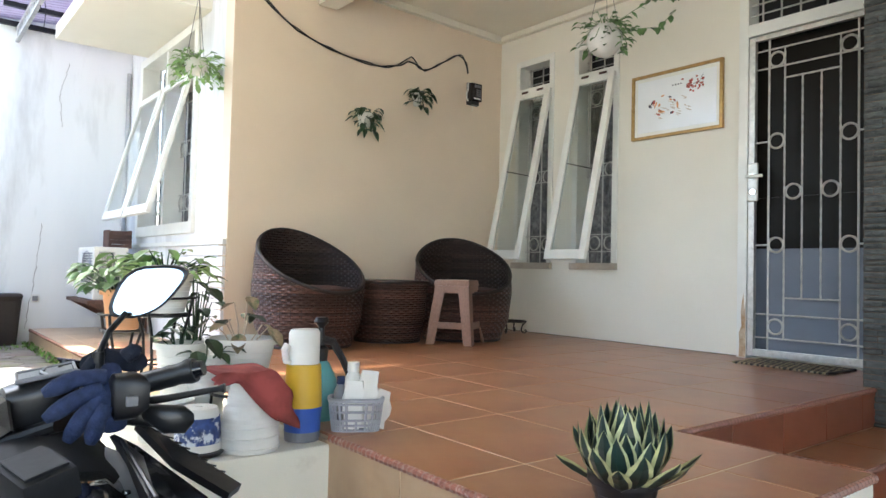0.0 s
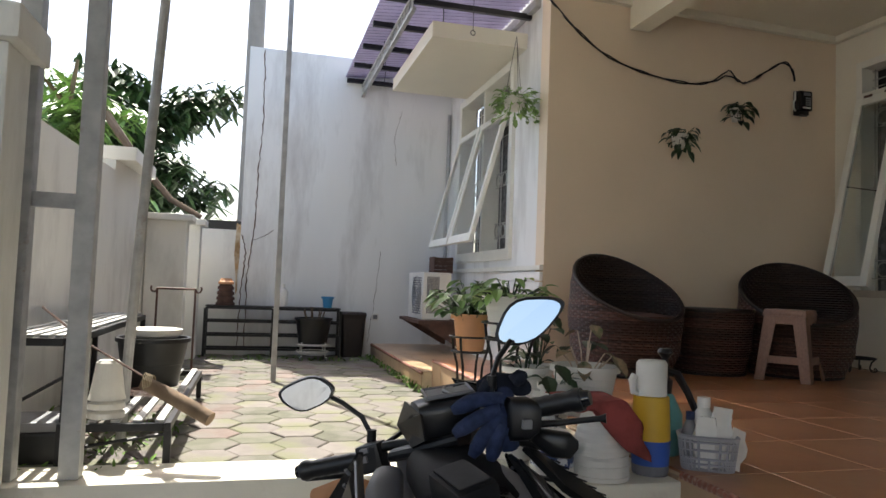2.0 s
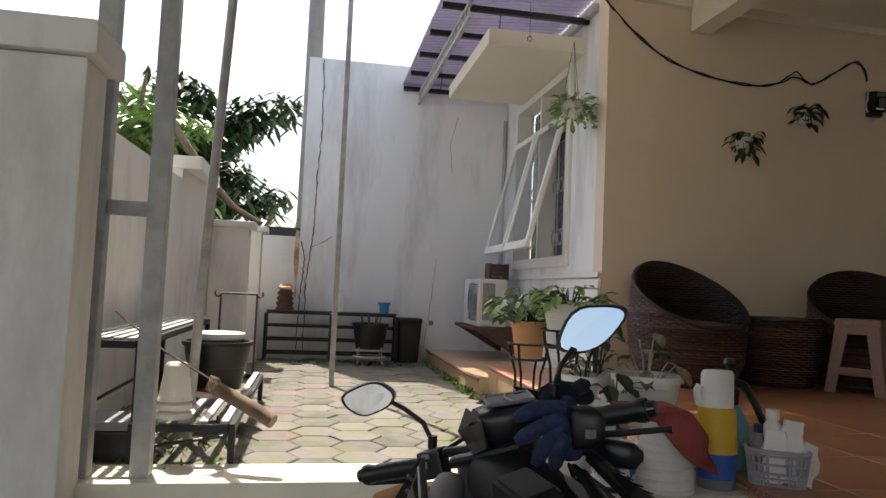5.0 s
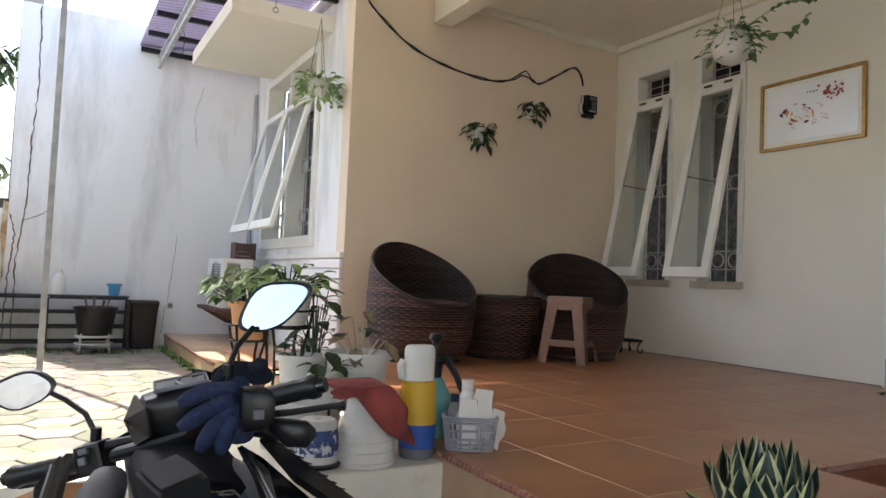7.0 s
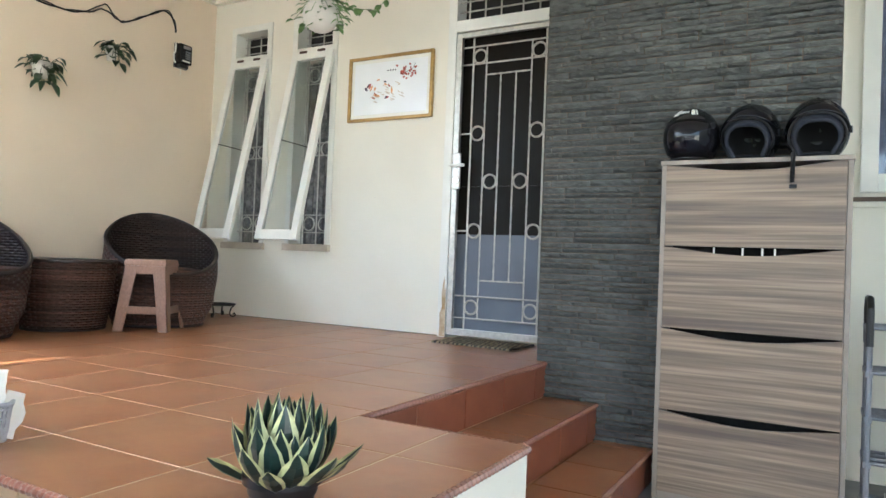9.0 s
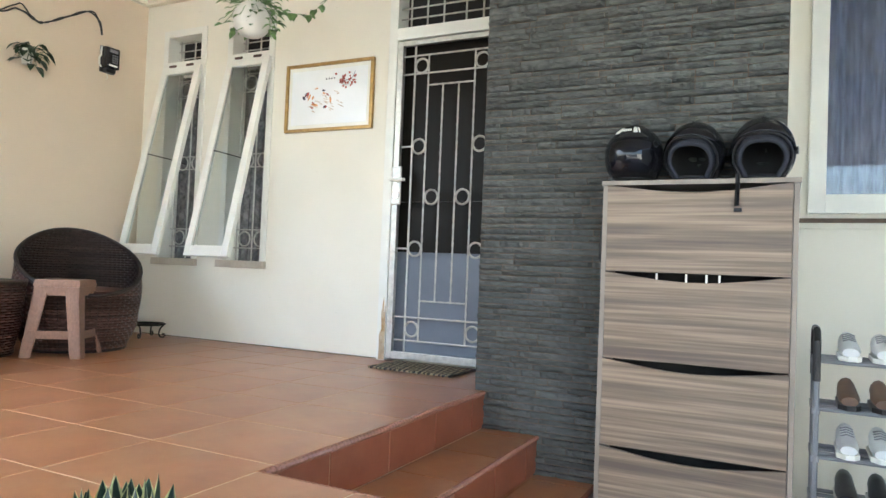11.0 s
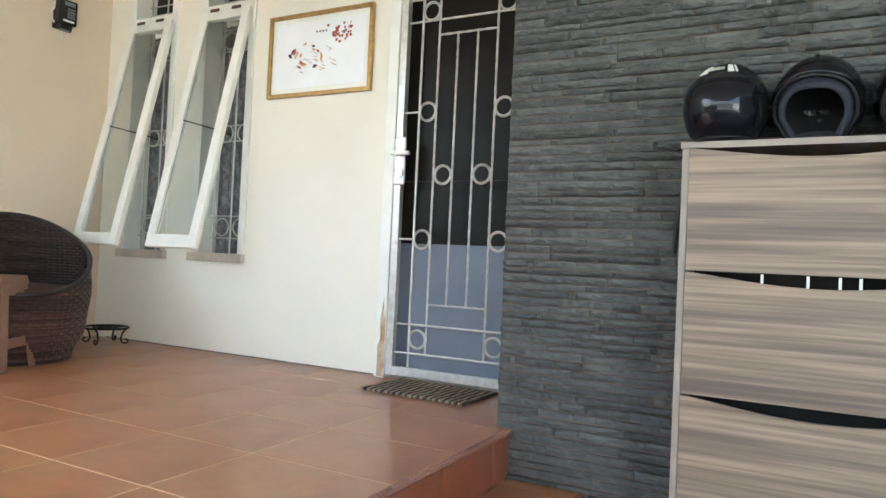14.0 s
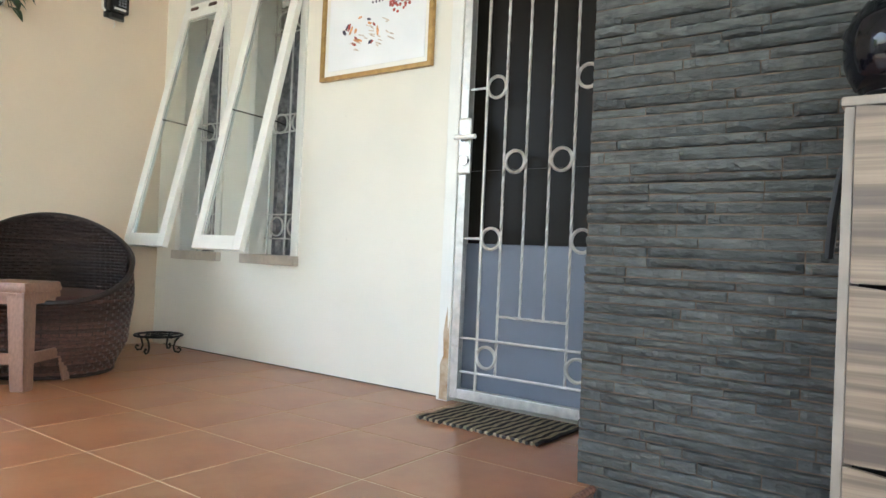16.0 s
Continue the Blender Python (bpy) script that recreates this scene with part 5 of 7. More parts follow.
def helmet(at, r, turn, open_face, label):
    t = thing("helmet", at, label, "helmet", "helmets on the cabinet", turn)
    foot = math.cos(math.pi * 0.80)

    def surf(th, z, k=1.0):
        s = math.sqrt(max(0.0, 1 - z * z))
        return (1.05 * r * k * s * math.cos(th), 0.93 * r * k * s * math.sin(th), (z * k - foot) * r * 1.08)

    def arch(th, width, top):
        return -0.80 + (top + 0.80) * max(0.0, 1 - abs(th / width) ** 3) ** 0.5

    def bowl(k, width, top, N=88, K=40):
        bm = bmesh.new()
        zs = [math.cos(math.pi * 0.80 * j / K) for j in range(K + 1)]
        ths = [2 * math.pi * i / N - math.pi for i in range(N)]
        V = [[bm.verts.new(surf(th, z, k)) for th in ths] for z in zs]
        for j in range(K):
            for i in range(N):
                th, z = ths[i] + math.pi / N, (zs[j] + zs[j + 1]) / 2
                if width and abs(th) < width and z < arch(th, width, top) and z > -0.78:
                    continue
                bm.faces.new((V[j][i], V[j][(i + 1) % N], V[j + 1][(i + 1) % N], V[j + 1][i]))
        bmesh.ops.remove_doubles(bm, verts=bm.verts, dist=1e-5)
        bmesh.ops.delete(bm, geom=[v for v in bm.verts if not v.link_faces], context="VERTS")
        return bm

    sh = part("shell", bowl(1.0, 1.2 if open_face else 0, 0.40), "gloss", t, smooth=True)
    m = sh.modifiers.new("thickness", "SOLIDIFY")
    m.thickness, m.offset = 0.008, -1

    def band(name, z0, z1, a, k, key, n=24, a0=None):
        bm = bmesh.new()
        a0 = -a if a0 is None else a0
        rows = []
        for j in range(7):
            z = z0 + (z1 - z0) * j / 6
            rows.append([bm.verts.new(surf(a0 + (a - a0) * i / n, z, k)) for i in range(n + 1)])
        for A, B in zip(rows, rows[1:]):
            for i in range(n):
                bm.faces.new((A[i], A[i + 1], B[i + 1], B[i]))
        ob = part(name, bm, key, t, smooth=True)
        m = ob.modifiers.new("thickness", "SOLIDIFY")
        m.thickness, m.offset = 0.003, -1

    if open_face:
        part("padding", bowl(0.90, 1.02, 0.24), "lining", t, smooth=True)
        # near-black bowl added to draw the shaded hollow behind the padding
        part("inner_cap", bowl(0.84, 1.35, 0.50), "dark", t, smooth=True)
        soft = [surf(th, arch(th, 1.02, 0.24), 0.90) for th in [-1.02 + 2.04 * i / 40 for i in range(41)]]
        part("padding_edge", tube(soft, 0.010, sides=10), "lining", t, smooth=True)
        rim = [surf(th, arch(th, 1.2, 0.40), 0.995) for th in [-1.2 + 2.4 * i / 40 for i in range(41)]]
        part("rim_trim", tube(rim, 0.0055, sides=8), "satin", t, smooth=True)
        rows = []
        bm = bmesh.new()
        for i in range(31):
            th = -1.25 + 2.5 * i / 30
            f = math.cos(th / 1.25 * math.pi / 2) ** 0.6
            zl, zh = -0.02 + 0.46 * f, 0.02 + 0.74 * f
            rows.append([bm.verts.new(surf(th, zl + (zh - zl) * j / 5, 1.035 + 0.012 * math.sin(math.pi * j / 5))) for j in range(6)])
        for A, B in zip(rows, rows[1:]):
            for j in range(5):
                bm.faces.new((A[j], B[j], B[j + 1], A[j + 1]))
        v = part("visor", bm, "visor", t, "raised smoked visor", smooth=True)
        m = v.modifiers.new("thickness", "SOLIDIFY")
        m.thickness = 0.004
        part("snap_button", lathe([(0, 0.004), (0.006, 0.003), (0.007, 0)], at=surf(0, 0.95, 1.01), sides=10), "black", t)
        for s in (-1, 1):
            part("visor_pivot", tube([surf(s * 1.42, 0.02, 1.0), surf(s * 1.42, 0.02, 1.06)], 0.016, sides=14), "black", t)
    else:
        band("visor", -0.62, 0.48, 1.15, 1.035, "visor", 30)
        band("bottom_trim", -0.80, -0.70, 3.1, 1.01, "black", 40)
        band("white_band", 0.66, 0.86, -0.28, 1.012, "trimw", 6, -0.62)
        band("white_band", 0.66, 0.86, 0.60, 1.012, "trimw", 6, 0.40)
        band("white_band", 0.66, 0.86, 0.72, 1.012, "trimw", 3, 0.65)
        for q in range(8):
            band("lettering_bar", 0.72, 0.80, -0.18 + q * 0.065, 1.012, "trimw", 1, -0.21 + q * 0.065)
        for s in (-1, 1):
            part("visor_pivot", tube([surf(s * 1.25, 0.30, 1.0), surf(s * 1.25, 0.30, 1.06)], 0.014, sides=14), "black", t)
    return t


helmet((3.995, 0.781, CZ), 0.133, 165, False, "glossy black full-face helmet with white bands and a dark visor")
helmet((4.0, 0.526, CZ), 0.134, 172, True, "glossy black open-face helmet with blue-black padding, on the cabinet")
helmet((3.995, 0.261, CZ), 0.136, 182, True, "large black open-face helmet with its chin strap hanging down")
t = thing("chin_strap", (3.868, 0.345, 1.428), "black nylon helmet strap hanging over the cabinet front", "strap")
part("webbing", tube([(0.06, 0, 0.148), (-0.004, 0, 0.145), (-0.006, 0, 0.12), (-0.004, 0.002, 0.02)], 0.009, sides=4), "iron", t)
part("buckle", box((-0.014, -0.018, -0.005), (0.0, 0.012, 0.012), bevel=0.004), "iron", t)
t = thing("side_strap", (4.02, CY1 + 0.006, 1.28), "black umbrella strap hung at the cabinet's side", "strap")
part("webbing", tube([(0, 0.002, 0.18), (0, 0.012, 0.12), (0, 0.022, 0.04), (0, 0.028, -0.06)], [0.006, 0.01, 0.012, 0.01], sides=6), "black", t)


def door_mat():
    t = thing("door_mat", (4.575, 2.105, PZ + 0.001), "striped brown and black woven doormat before the door", "doormat", turn=-2)
    rnd = random.Random(6)
    for k in range(34):
        y = -0.27 + k * 0.0164
        a, b = -0.19 + rnd.uniform(-0.006, 0.006), 0.165 + rnd.uniform(-0.004, 0.004)
        pts = [(a + (b - a) * i / 8, y + 0.003 * math.sin(i * 1.7 + k), 0.008 + 0.002 * math.sin(i * 2.1)) for i in range(9)]
        part("woven_strip", tube(pts, 0.0078, sides=6), "mat_a" if k % 2 else "mat_b", t)


door_mat()


def shoe_rack():
    t = thing("shoe_rack", (3.96, -0.26, 0), "grey and black plastic shoe rack with four shelves beside the cabinet", "shoe rack")
    for y in (0.31, -0.31):
        for x in (-0.11, 0.11):
            part("post", tube([(x, y, 0), (x, y, 0.84)], 0.012, sides=10), "grey", t)
        part("end_hoop", tube([(-0.12, y, 0.78), (-0.12, y, 0.93), (-0.08, y, 0.97), (0.08, y, 0.97), (0.12, y, 0.93), (0.12, y, 0.78)], 0.014, sides=8), "black", t)
    shelves = (0.13, 0.315, 0.495, 0.675, 0.855, 0.90)
    for z in shelves[:-1]:
        for x in (-0.11, -0.04, 0.04, 0.11):
            part("shelf_bar", tube([(x, -0.31, z), (x, 0.31, z)], 0.008, sides=8), "grey", t)
        part("shelf_end", box((-0.12, 0.295, z - 0.02), (0.12, 0.325, z + 0.005), bevel=0.004), "grey", t)
    rnd = random.Random(12)
    M["shoe_white"] = material("white_shoe", (0.62, 0.62, 0.60), 0.6, vary=0.1)
    M["shoe_brown"] = material("brown_leather", (0.13, 0.07, 0.04), 0.5, vary=0.2)
    for z, keys in zip(shelves[:-1], (("black", "shoe_white"), ("black", "grey"), ("shoe_white", "grey"), ("shoe_brown", "black"), ("shoe_white", "potw"))):
        for i in range(4):
            y = 0.20 - i * 0.11 - (0.03 if i > 1 else 0)
            key = keys[0] if i < 2 else keys[1]
            s = thing("shoe", (3.95, -0.26 + y, z + 0.0085), {"black": "black casual shoe", "shoe_white": "white trainer with laces", "grey": "grey rubber sandal", "shoe_brown": "brown leather sandal", "potw": "off-white canvas shoe"}[key] + " resting on the plastic shoe rack", "shoe", "shoes on the rack")
            bm = bmesh.new()
            sec = [(-0.12, 0.028, 0.035), (-0.085, 0.036, 0.045), (-0.03, 0.038, 0.052), (0.03, 0.033, 0.075), (0.08, 0.031, 0.085), (0.11, 0.026, 0.08)]
            pr = None
            for x, w, hh in sec:
                cur = [bm.verts.new((x, w * math.cos(q), 0.014 + hh * 0.5 + hh * 0.5 * math.sin(q))) for q in [2 * math.pi * k / 12 for k in range(12)]]
                if pr:
                    for k in range(12):
                        bm.faces.new((pr[k], pr[(k + 1) % 12], cur[(k + 1) % 12], cur[k]))
                else:
                    bm.faces.new(cur)
                pr = cur
            bm.faces.new(pr[::-1])
            part("upper", bm, key, s, smooth=True)
            part("sole", prism([(-0.13, -0.02), (-0.135, 0.01), (-0.10, 0.038), (0.1, 0.034), (0.12, 0.01), (0.12, -0.02), (0.1, -0.034), (-0.1, -0.038)], 0, 0.018), "trimw" if key != "shoe_brown" else "iron", s)
            if key in ("shoe_white", "potw"):
                bm = bmesh.new()
                for k in range(4):
                    tube([(-0.04 + k * 0.018, -0.022, 0.070 + k * 0.006), (-0.035 + k * 0.018, 0, 0.077 + k * 0.006), (-0.04 + k * 0.018, 0.022, 0.070 + k * 0.006)], 0.0025, bm, sides=4)
                part("laces", bm, "grey", s)


shoe_rack()


# ---------- motorcycle ----------
def mirror(parent, outline, stalk, back):
    P = [Vector(p) for p in outline]
    mid = sum(P, Vector()) / len(P)
    P = [p - Vector((0, 0.45 * (p.x - mid.x) + 0.06 * (p.z - mid.z), 0)) for p in P]
    for _ in range(2):
        P = [q for a, b in zip(P, P[1:] + P[:1]) for q in (a.lerp(b, 0.22), a.lerp(b, 0.78))]
    c = sum(P, Vector()) / len(P)
    P = [c + (p - c) * 1.06 for p in P]
    m = new("mirror")
    m.parent = parent
    bm = bmesh.new()
    ringA = [bm.verts.new(c + (p - c) * 1.10) for p in P]
    ringB = [bm.verts.new(c + (p - c) * 1.12 + Vector(back) * 0.4) for p in P]
    ringC = [bm.verts.new(c + (p - c) * 0.6 + Vector(back)) for p in P]
    inner = [bm.verts.new(c + (p - c) * 0.99 - Vector(back) * 0.06) for p in P]
    n = len(P)
    for A, B in ((inner, ringA), (ringA, ringB), (ringB, ringC)):
        for k in range(n):
            bm.faces.new((A[k], A[(k + 1) % n], B[(k + 1) % n], B[k]))
    bm.faces.new(ringC)
    part("housing", bm, "black", m)
    bm = bmesh.new()
    bm.faces.new([bm.verts.new(c + (p - c) * 0.985 - Vector(back) * 0.02) for p in P])
    part("mirror_glass", bm, "mirror", m, recalc=False)
    part("mirror_stalk", tube(stalk, 0.006, sides=8), "black", m)


def motorcycle():
    t = thing("motorcycle", (0, 0, 0), "black motorcycle with blue gloves on its handlebar, parked at the curb", "motorcycle")
    R1, R0, L0, L1 = (0.845, 1.455, 0.852), (0.715, 1.553, 0.805), (0.452, 1.755, 0.665), (0.325, 1.825, 0.625)
    part("handlebar", tube([L1, L0, (0.50, 1.735, 0.700), (0.56, 1.71, 0.715), (0.60, 1.66, 0.735), (0.66, 1.60, 0.78), R0, R1], 0.011, sides=10), "iron", t, smooth=True)
    for a, b, nm in ((R0, R1, "grip"), (L0, L1, "grip")):
        a, b = Vector(a), Vector(b)
        pts = [a.lerp(b, k / 14) for k in range(15)]
        rs = [0.024] + [0.0195 + 0.0012 * (k % 2) for k in range(12)] + [0.024, 0.022]
        part(nm, tube(pts, rs, sides=16), "black", t, smooth=True)
        part("bar_end", tube([b, b + (b - a).normalized() * 0.015], [0.017, 0.014], sides=10), "gloss", t, smooth=True)
    for c, tw in ((Vector((0.70, 1.565, 0.80)), -37), (Vector((0.475, 1.745, 0.675)), -30)):
        bm = box((-0.028, -0.025, -0.032), (0.028, 0.025, 0.03), bevel=0.008)
        bmesh.ops.transform(bm, matrix=pose(*c, 0, -18, tw), verts=bm.verts)
        sw = part("switch_housing", bm, "black", t)
        bm = box((-0.016, -0.034, -0.006), (0.0, -0.026, 0.008), bevel=0.002)
        box((-0.012, -0.034, 0.014), (0.008, -0.026, 0.024), bm, bevel=0.002)
        bmesh.ops.transform(bm, matrix=pose(*c, 0, -18, tw), verts=bm.verts)
        part("switch_button", bm, "grey", sw)
    part("brake_lever", tube([(0.715, 1.60, 0.775), (0.76, 1.585, 0.775), (0.82, 1.555, 0.785), (0.905, 1.505, 0.805), (0.915, 1.50, 0.806)], [0.012, 0.009, 0.007, 0.006, 0.010], sides=12), "black", t, smooth=True)
    part("clutch_lever", tube([(0.47, 1.78, 0.64), (0.42, 1.82, 0.615), (0.37, 1.86, 0.60), (0.335, 1.885, 0.592)], [0.010, 0.007, 0.006, 0.008], sides=12), "iron", t, smooth=True)
    part("master_cylinder", loft([((0.72, 1.60, 0.775), (0.02, 0.01, 0), (0, 0, 0.014)), ((0.77, 1.585, 0.755), (0.03, 0.01, 0), (0, 0, 0.022)), ((0.80, 1.57, 0.745), (0.012, 0.01, 0), (0, 0, 0.016))]), "black", t, smooth=True)
    mirror(t, [(0.732, 1.650, 0.945), (0.782, 1.646, 0.940), (0.822, 1.648, 0.962), (0.864, 1.658, 1.022), (0.846, 1.662, 1.038), (0.766, 1.664, 1.031)], [(0.70, 1.58, 0.825), (0.702, 1.60, 0.870), (0.722, 1.625, 0.910), (0.757, 1.655, 0.945)], (0.012, 0.03, 0.002))
    mirror(t, [(0.262, 1.905, 0.789), (0.276, 1.900, 0.763), (0.317, 1.895, 0.746), (0.372, 1.895, 0.777), (0.382, 1.900, 0.806), (0.336, 1.908, 0.829)], [(0.480, 1.765, 0.680), (0.472, 1.79, 0.715), (0.452, 1.80, 0.752), (0.410, 1.85, 0.775), (0.365, 1.90, 0.790)], (0.006, 0.03, 0.004))
    for p in ((0.474, 1.785, 0.712), (0.702, 1.598, 0.862)):
        part("adjuster_nut", tube([Vector(p) - Vector((0, 0, 0.014)), Vector(p) + Vector((0, 0, 0.014))], 0.011, sides=10), "iron", t, smooth=True)
    t.matrix_world = BIKE
    part("top_yoke", loft([((0.52, 1.70, 0.69), (0.02, 0.02, 0), (0, 0, 0.015)), ((0.585, 1.655, 0.715), (0.03, 0.03, 0), (0, 0, 0.018)), ((0.65, 1.61, 0.745), (0.02, 0.02, 0), (0, 0, 0.015))]), "iron", t)
    part("cable_loop", tube([(0.46, 1.76, 0.66), (0.50, 1.82, 0.68), (0.57, 1.84, 0.72), (0.62, 1.80, 0.68), (0.60, 1.74, 0.60)], 0.006, sides=10), "black", t, smooth=True)
    part("cable_loop", tube([(0.70, 1.57, 0.78), (0.73, 1.66, 0.76), (0.70, 1.74, 0.70), (0.62, 1.74, 0.58)], 0.006, sides=10), "black", t, smooth=True)
    # tank, shrouds, seat and tail
    part("fuel_tank", loft([((0.62, 1.56, 0.60), (0.07, 0.0, 0.01), (0, 0, 0.05)), ((0.61, 1.46, 0.61), (0.12, 0.0, 0.02), (0, 0, 0.08)), ((0.59, 1.32, 0.60), (0.135, 0.0, 0.02), (0, 0, 0.095)), ((0.56, 1.16, 0.59), (0.11, 0.0, 0.02), (0, 0, 0.085)), ((0.53, 1.06, 0.58), (0.08, 0, 0.01), (0, 0, 0.05))]), "gloss", t, smooth=True)
    for s, k in ((1, 1.0), (-1, 1.0)):
        cx = 0.57
        A = [(cx + s * 0.13, 1.60, 0.72), (cx + s * 0.19, 1.50, 0.655), (cx + s * 0.20, 1.27, 0.53), (cx + s * 0.17, 1.24, 0.50), (cx + s * 0.15, 1.42, 0.60)]
        part("tank_shroud", plate(A if s > 0 else A[::-1], 0.012), "black", t)
        bm = bmesh.new()
        for i in range(8):
            f = i / 8
            a = Vector((cx + s * 0.168, 1.545, 0.70)).lerp(Vector((cx + s * 0.20, 1.29, 0.545)), f)
            tube([a, a + Vector((-s * 0.025, 0.02, -0.03))], 0.004, bm, sides=4)
        part("shroud_fin", bm, "grey", t)
        B = [(cx + s * 0.140, 1.50, 0.735), (cx + s * 0.165, 1.38, 0.72), (cx + s * 0.155, 1.16, 0.665), (cx + s * 0.165, 1.20, 0.60), (cx + s * 0.19, 1.40, 0.64)]
        part("side_fairing", plate(B if s > 0 else B[::-1], 0.010), "satin", t)
        for q in range(5):
            u = q / 5
            part("fairing_ridge", tube([(cx + s * (0.155 + 0.03 * u), 1.46 - 0.10 * u, 0.735 - 0.07 * u), (cx + s * (0.165 + 0.02 * u), 1.24 - 0.05 * u, 0.695 - 0.07 * u)], 0.004, sides=6), "black", t)
        for p in ((cx + s * 0.18, 1.36, 0.66), (cx + s * 0.17, 1.22, 0.63)):
            part("bolt", lathe([(0, 0.008), (0.007, 0.006), (0.009, 0)], at=p, sides=10), "chrome", t)
        part("turn_signal", loft([((cx - 0.02 + s * 0.10, 1.71, 0.62), (0.02, 0, 0), (0, 0, 0.016)), ((cx - 0.02 + s * 0.14, 1.70, 0.615), (0.03, 0.0, 0), (0, 0, 0.026)), ((cx - 0.02 + s * 0.19, 1.69, 0.61), (0.02, 0, 0), (0, 0, 0.016))]), "terra", t, smooth=True)
    part("front_fender_lamp", loft([((0.50, 1.66, 0.64), (0.035, 0, 0), (0, 0.01, 0.035)), ((0.485, 1.60, 0.62), (0.04, 0, 0), (0, 0.01, 0.045)), ((0.48, 1.55, 0.60), (0.02, 0, 0), (0, 0, 0.02))]), "grey", t, smooth=True)
    fit_ = BIKE.inverted()

    def placed(bm):
        bmesh.ops.transform(bm, matrix=fit_, verts=bm.verts)
        return bm

    case = part("instrument_housing", placed(loft([((0.552, 1.765, 0.758), (0, 0.015, 0), (0, 0, 0.018)), ((0.560, 1.755, 0.764), (0, 0.045, 0), (0, -0.004, 0.040)), ((0.600, 1.742, 0.770), (0, 0.060, 0), (0, -0.008, 0.050)), ((0.655, 1.738, 0.780), (0, 0.062, 0), (0, -0.008, 0.050)), ((0.690, 1.742, 0.792), (0, 0.050, 0), (0, -0.004, 0.040)), ((0.700, 1.746, 0.797), (0, 0.02, 0), (0, 0, 0.018))], sides=28, power=0.55)), "black", t, smooth=True)
    part("instrument_glass", placed(plate([(0.578, 1.700, 0.8205), (0.668, 1.697, 0.8365), (0.678, 1.772, 0.8395), (0.588, 1.782, 0.8235)], 0.004)), "gloss", case, "glossy instrument cover")
    part("instrument_bezel", placed(tube([(0.574, 1.696, 0.822), (0.672, 1.693, 0.838), (0.682, 1.776, 0.842), (0.584, 1.786, 0.825)], 0.0045, sides=8, closed=True)), "grey", case)
    part("instrument_bezel", placed(tube([(0.625, 1.696, 0.832), (0.618, 1.735, 0.834), (0.634, 1.780, 0.835)], 0.003, sides=6)), "grey", case)
    part("cowl_blade", placed(plate([(0.548, 1.80, 0.80), (0.56, 1.70, 0.79), (0.565, 1.67, 0.74), (0.545, 1.70, 0.72), (0.53, 1.79, 0.75)], 0.006)), "gloss", t)
    part("cowl_blade", placed(plate([(0.655, 1.80, 0.85), (0.70, 1.76, 0.845), (0.715, 1.70, 0.82), (0.705, 1.69, 0.78), (0.69, 1.78, 0.80)], 0.006)), "gloss", t)
    part("headlamp_cowl", placed(loft([((0.63, 1.80, 0.74), (0.06, -0.03, 0.01), (0, 0, 0.04)), ((0.66, 1.87, 0.70), (0.08, -0.04, 0.01), (0, 0, 0.07)), ((0.70, 1.94, 0.65), (0.05, -0.03, 0.01), (0, 0, 0.05))])), "satin", t, smooth=True)
    lay = pose(0.568, 1.40, 0.722, 6, -14, 12)
    box_ = box((-0.040, -0.056, -0.030), (0.040, 0.056, 0.022), bevel=0.014)
    bmesh.ops.transform(box_, matrix=lay, verts=box_.verts)
    lid = part("tank_box", placed(box_), "rubber", t, smooth=True)
    box_ = box((-0.031, -0.046, 0.022), (0.031, 0.046, 0.027), bevel=0.0024)
    bmesh.ops.transform(box_, matrix=lay, verts=box_.verts)
    part("lid", placed(box_), "rubber", lid)
    part("steering_head", placed(loft([((0.600, 1.76, 0.69), (0.04, 0, 0), (0, 0, 0.03)), ((0.620, 1.70, 0.675), (0.085, 0, 0), (0, 0, 0.055)), ((0.635, 1.60, 0.655), (0.095, 0, 0), (0, 0, 0.065)), ((0.635, 1.50, 0.635), (0.09, 0, 0), (0, 0, 0.06)), ((0.62, 1.42, 0.62), (0.04, 0, 0), (0, 0, 0.03))], sides=24)), "rubber", t, smooth=True)
    part("side_cover", placed(loft([((0.690, 1.63, 0.66), (0.012, 0, 0), (0, 0, 0.02)), ((0.702, 1.60, 0.665), (0.030, 0, 0), (0, 0, 0.042)), ((0.712, 1.55, 0.650), (0.040, 0, 0), (0, 0, 0.050)), ((0.716, 1.47, 0.620), (0.042, 0, 0), (0, 0, 0.045)), ((0.70, 1.40, 0.60), (0.02, 0, 0), (0, 0, 0.02))], power=0.8)), "silver", t, "silver-grey side cover", smooth=True)
    blade = part("side_blade", placed(plate([(0.728, 1.63, 0.722), (0.765, 1.61, 0.700), (0.835, 1.42, 0.640), (0.80, 1.40, 0.62), (0.745, 1.50, 0.640), (0.735, 1.58, 0.670)], 0.010)), "gloss", t)
    part("bolt", placed(lathe([(0, 0.006), (0.008, 0.004), (0.010, 0)], at=(0.728, 1.52, 0.700), sides=12)), "chrome", blade)
    part("bolt", placed(lathe([(0, 0.006), (0.008, 0.004), (0.010, 0)], at=(0.700, 1.43, 0.668), sides=12)), "chrome", blade)
    wing_ = part("knee_plate", placed(plate([(0.768, 1.63, 0.738), (0.795, 1.62, 0.728), (0.880, 1.385, 0.664), (0.855, 1.375, 0.655), (0.800, 1.50, 0.690)], 0.014)), "black", t)
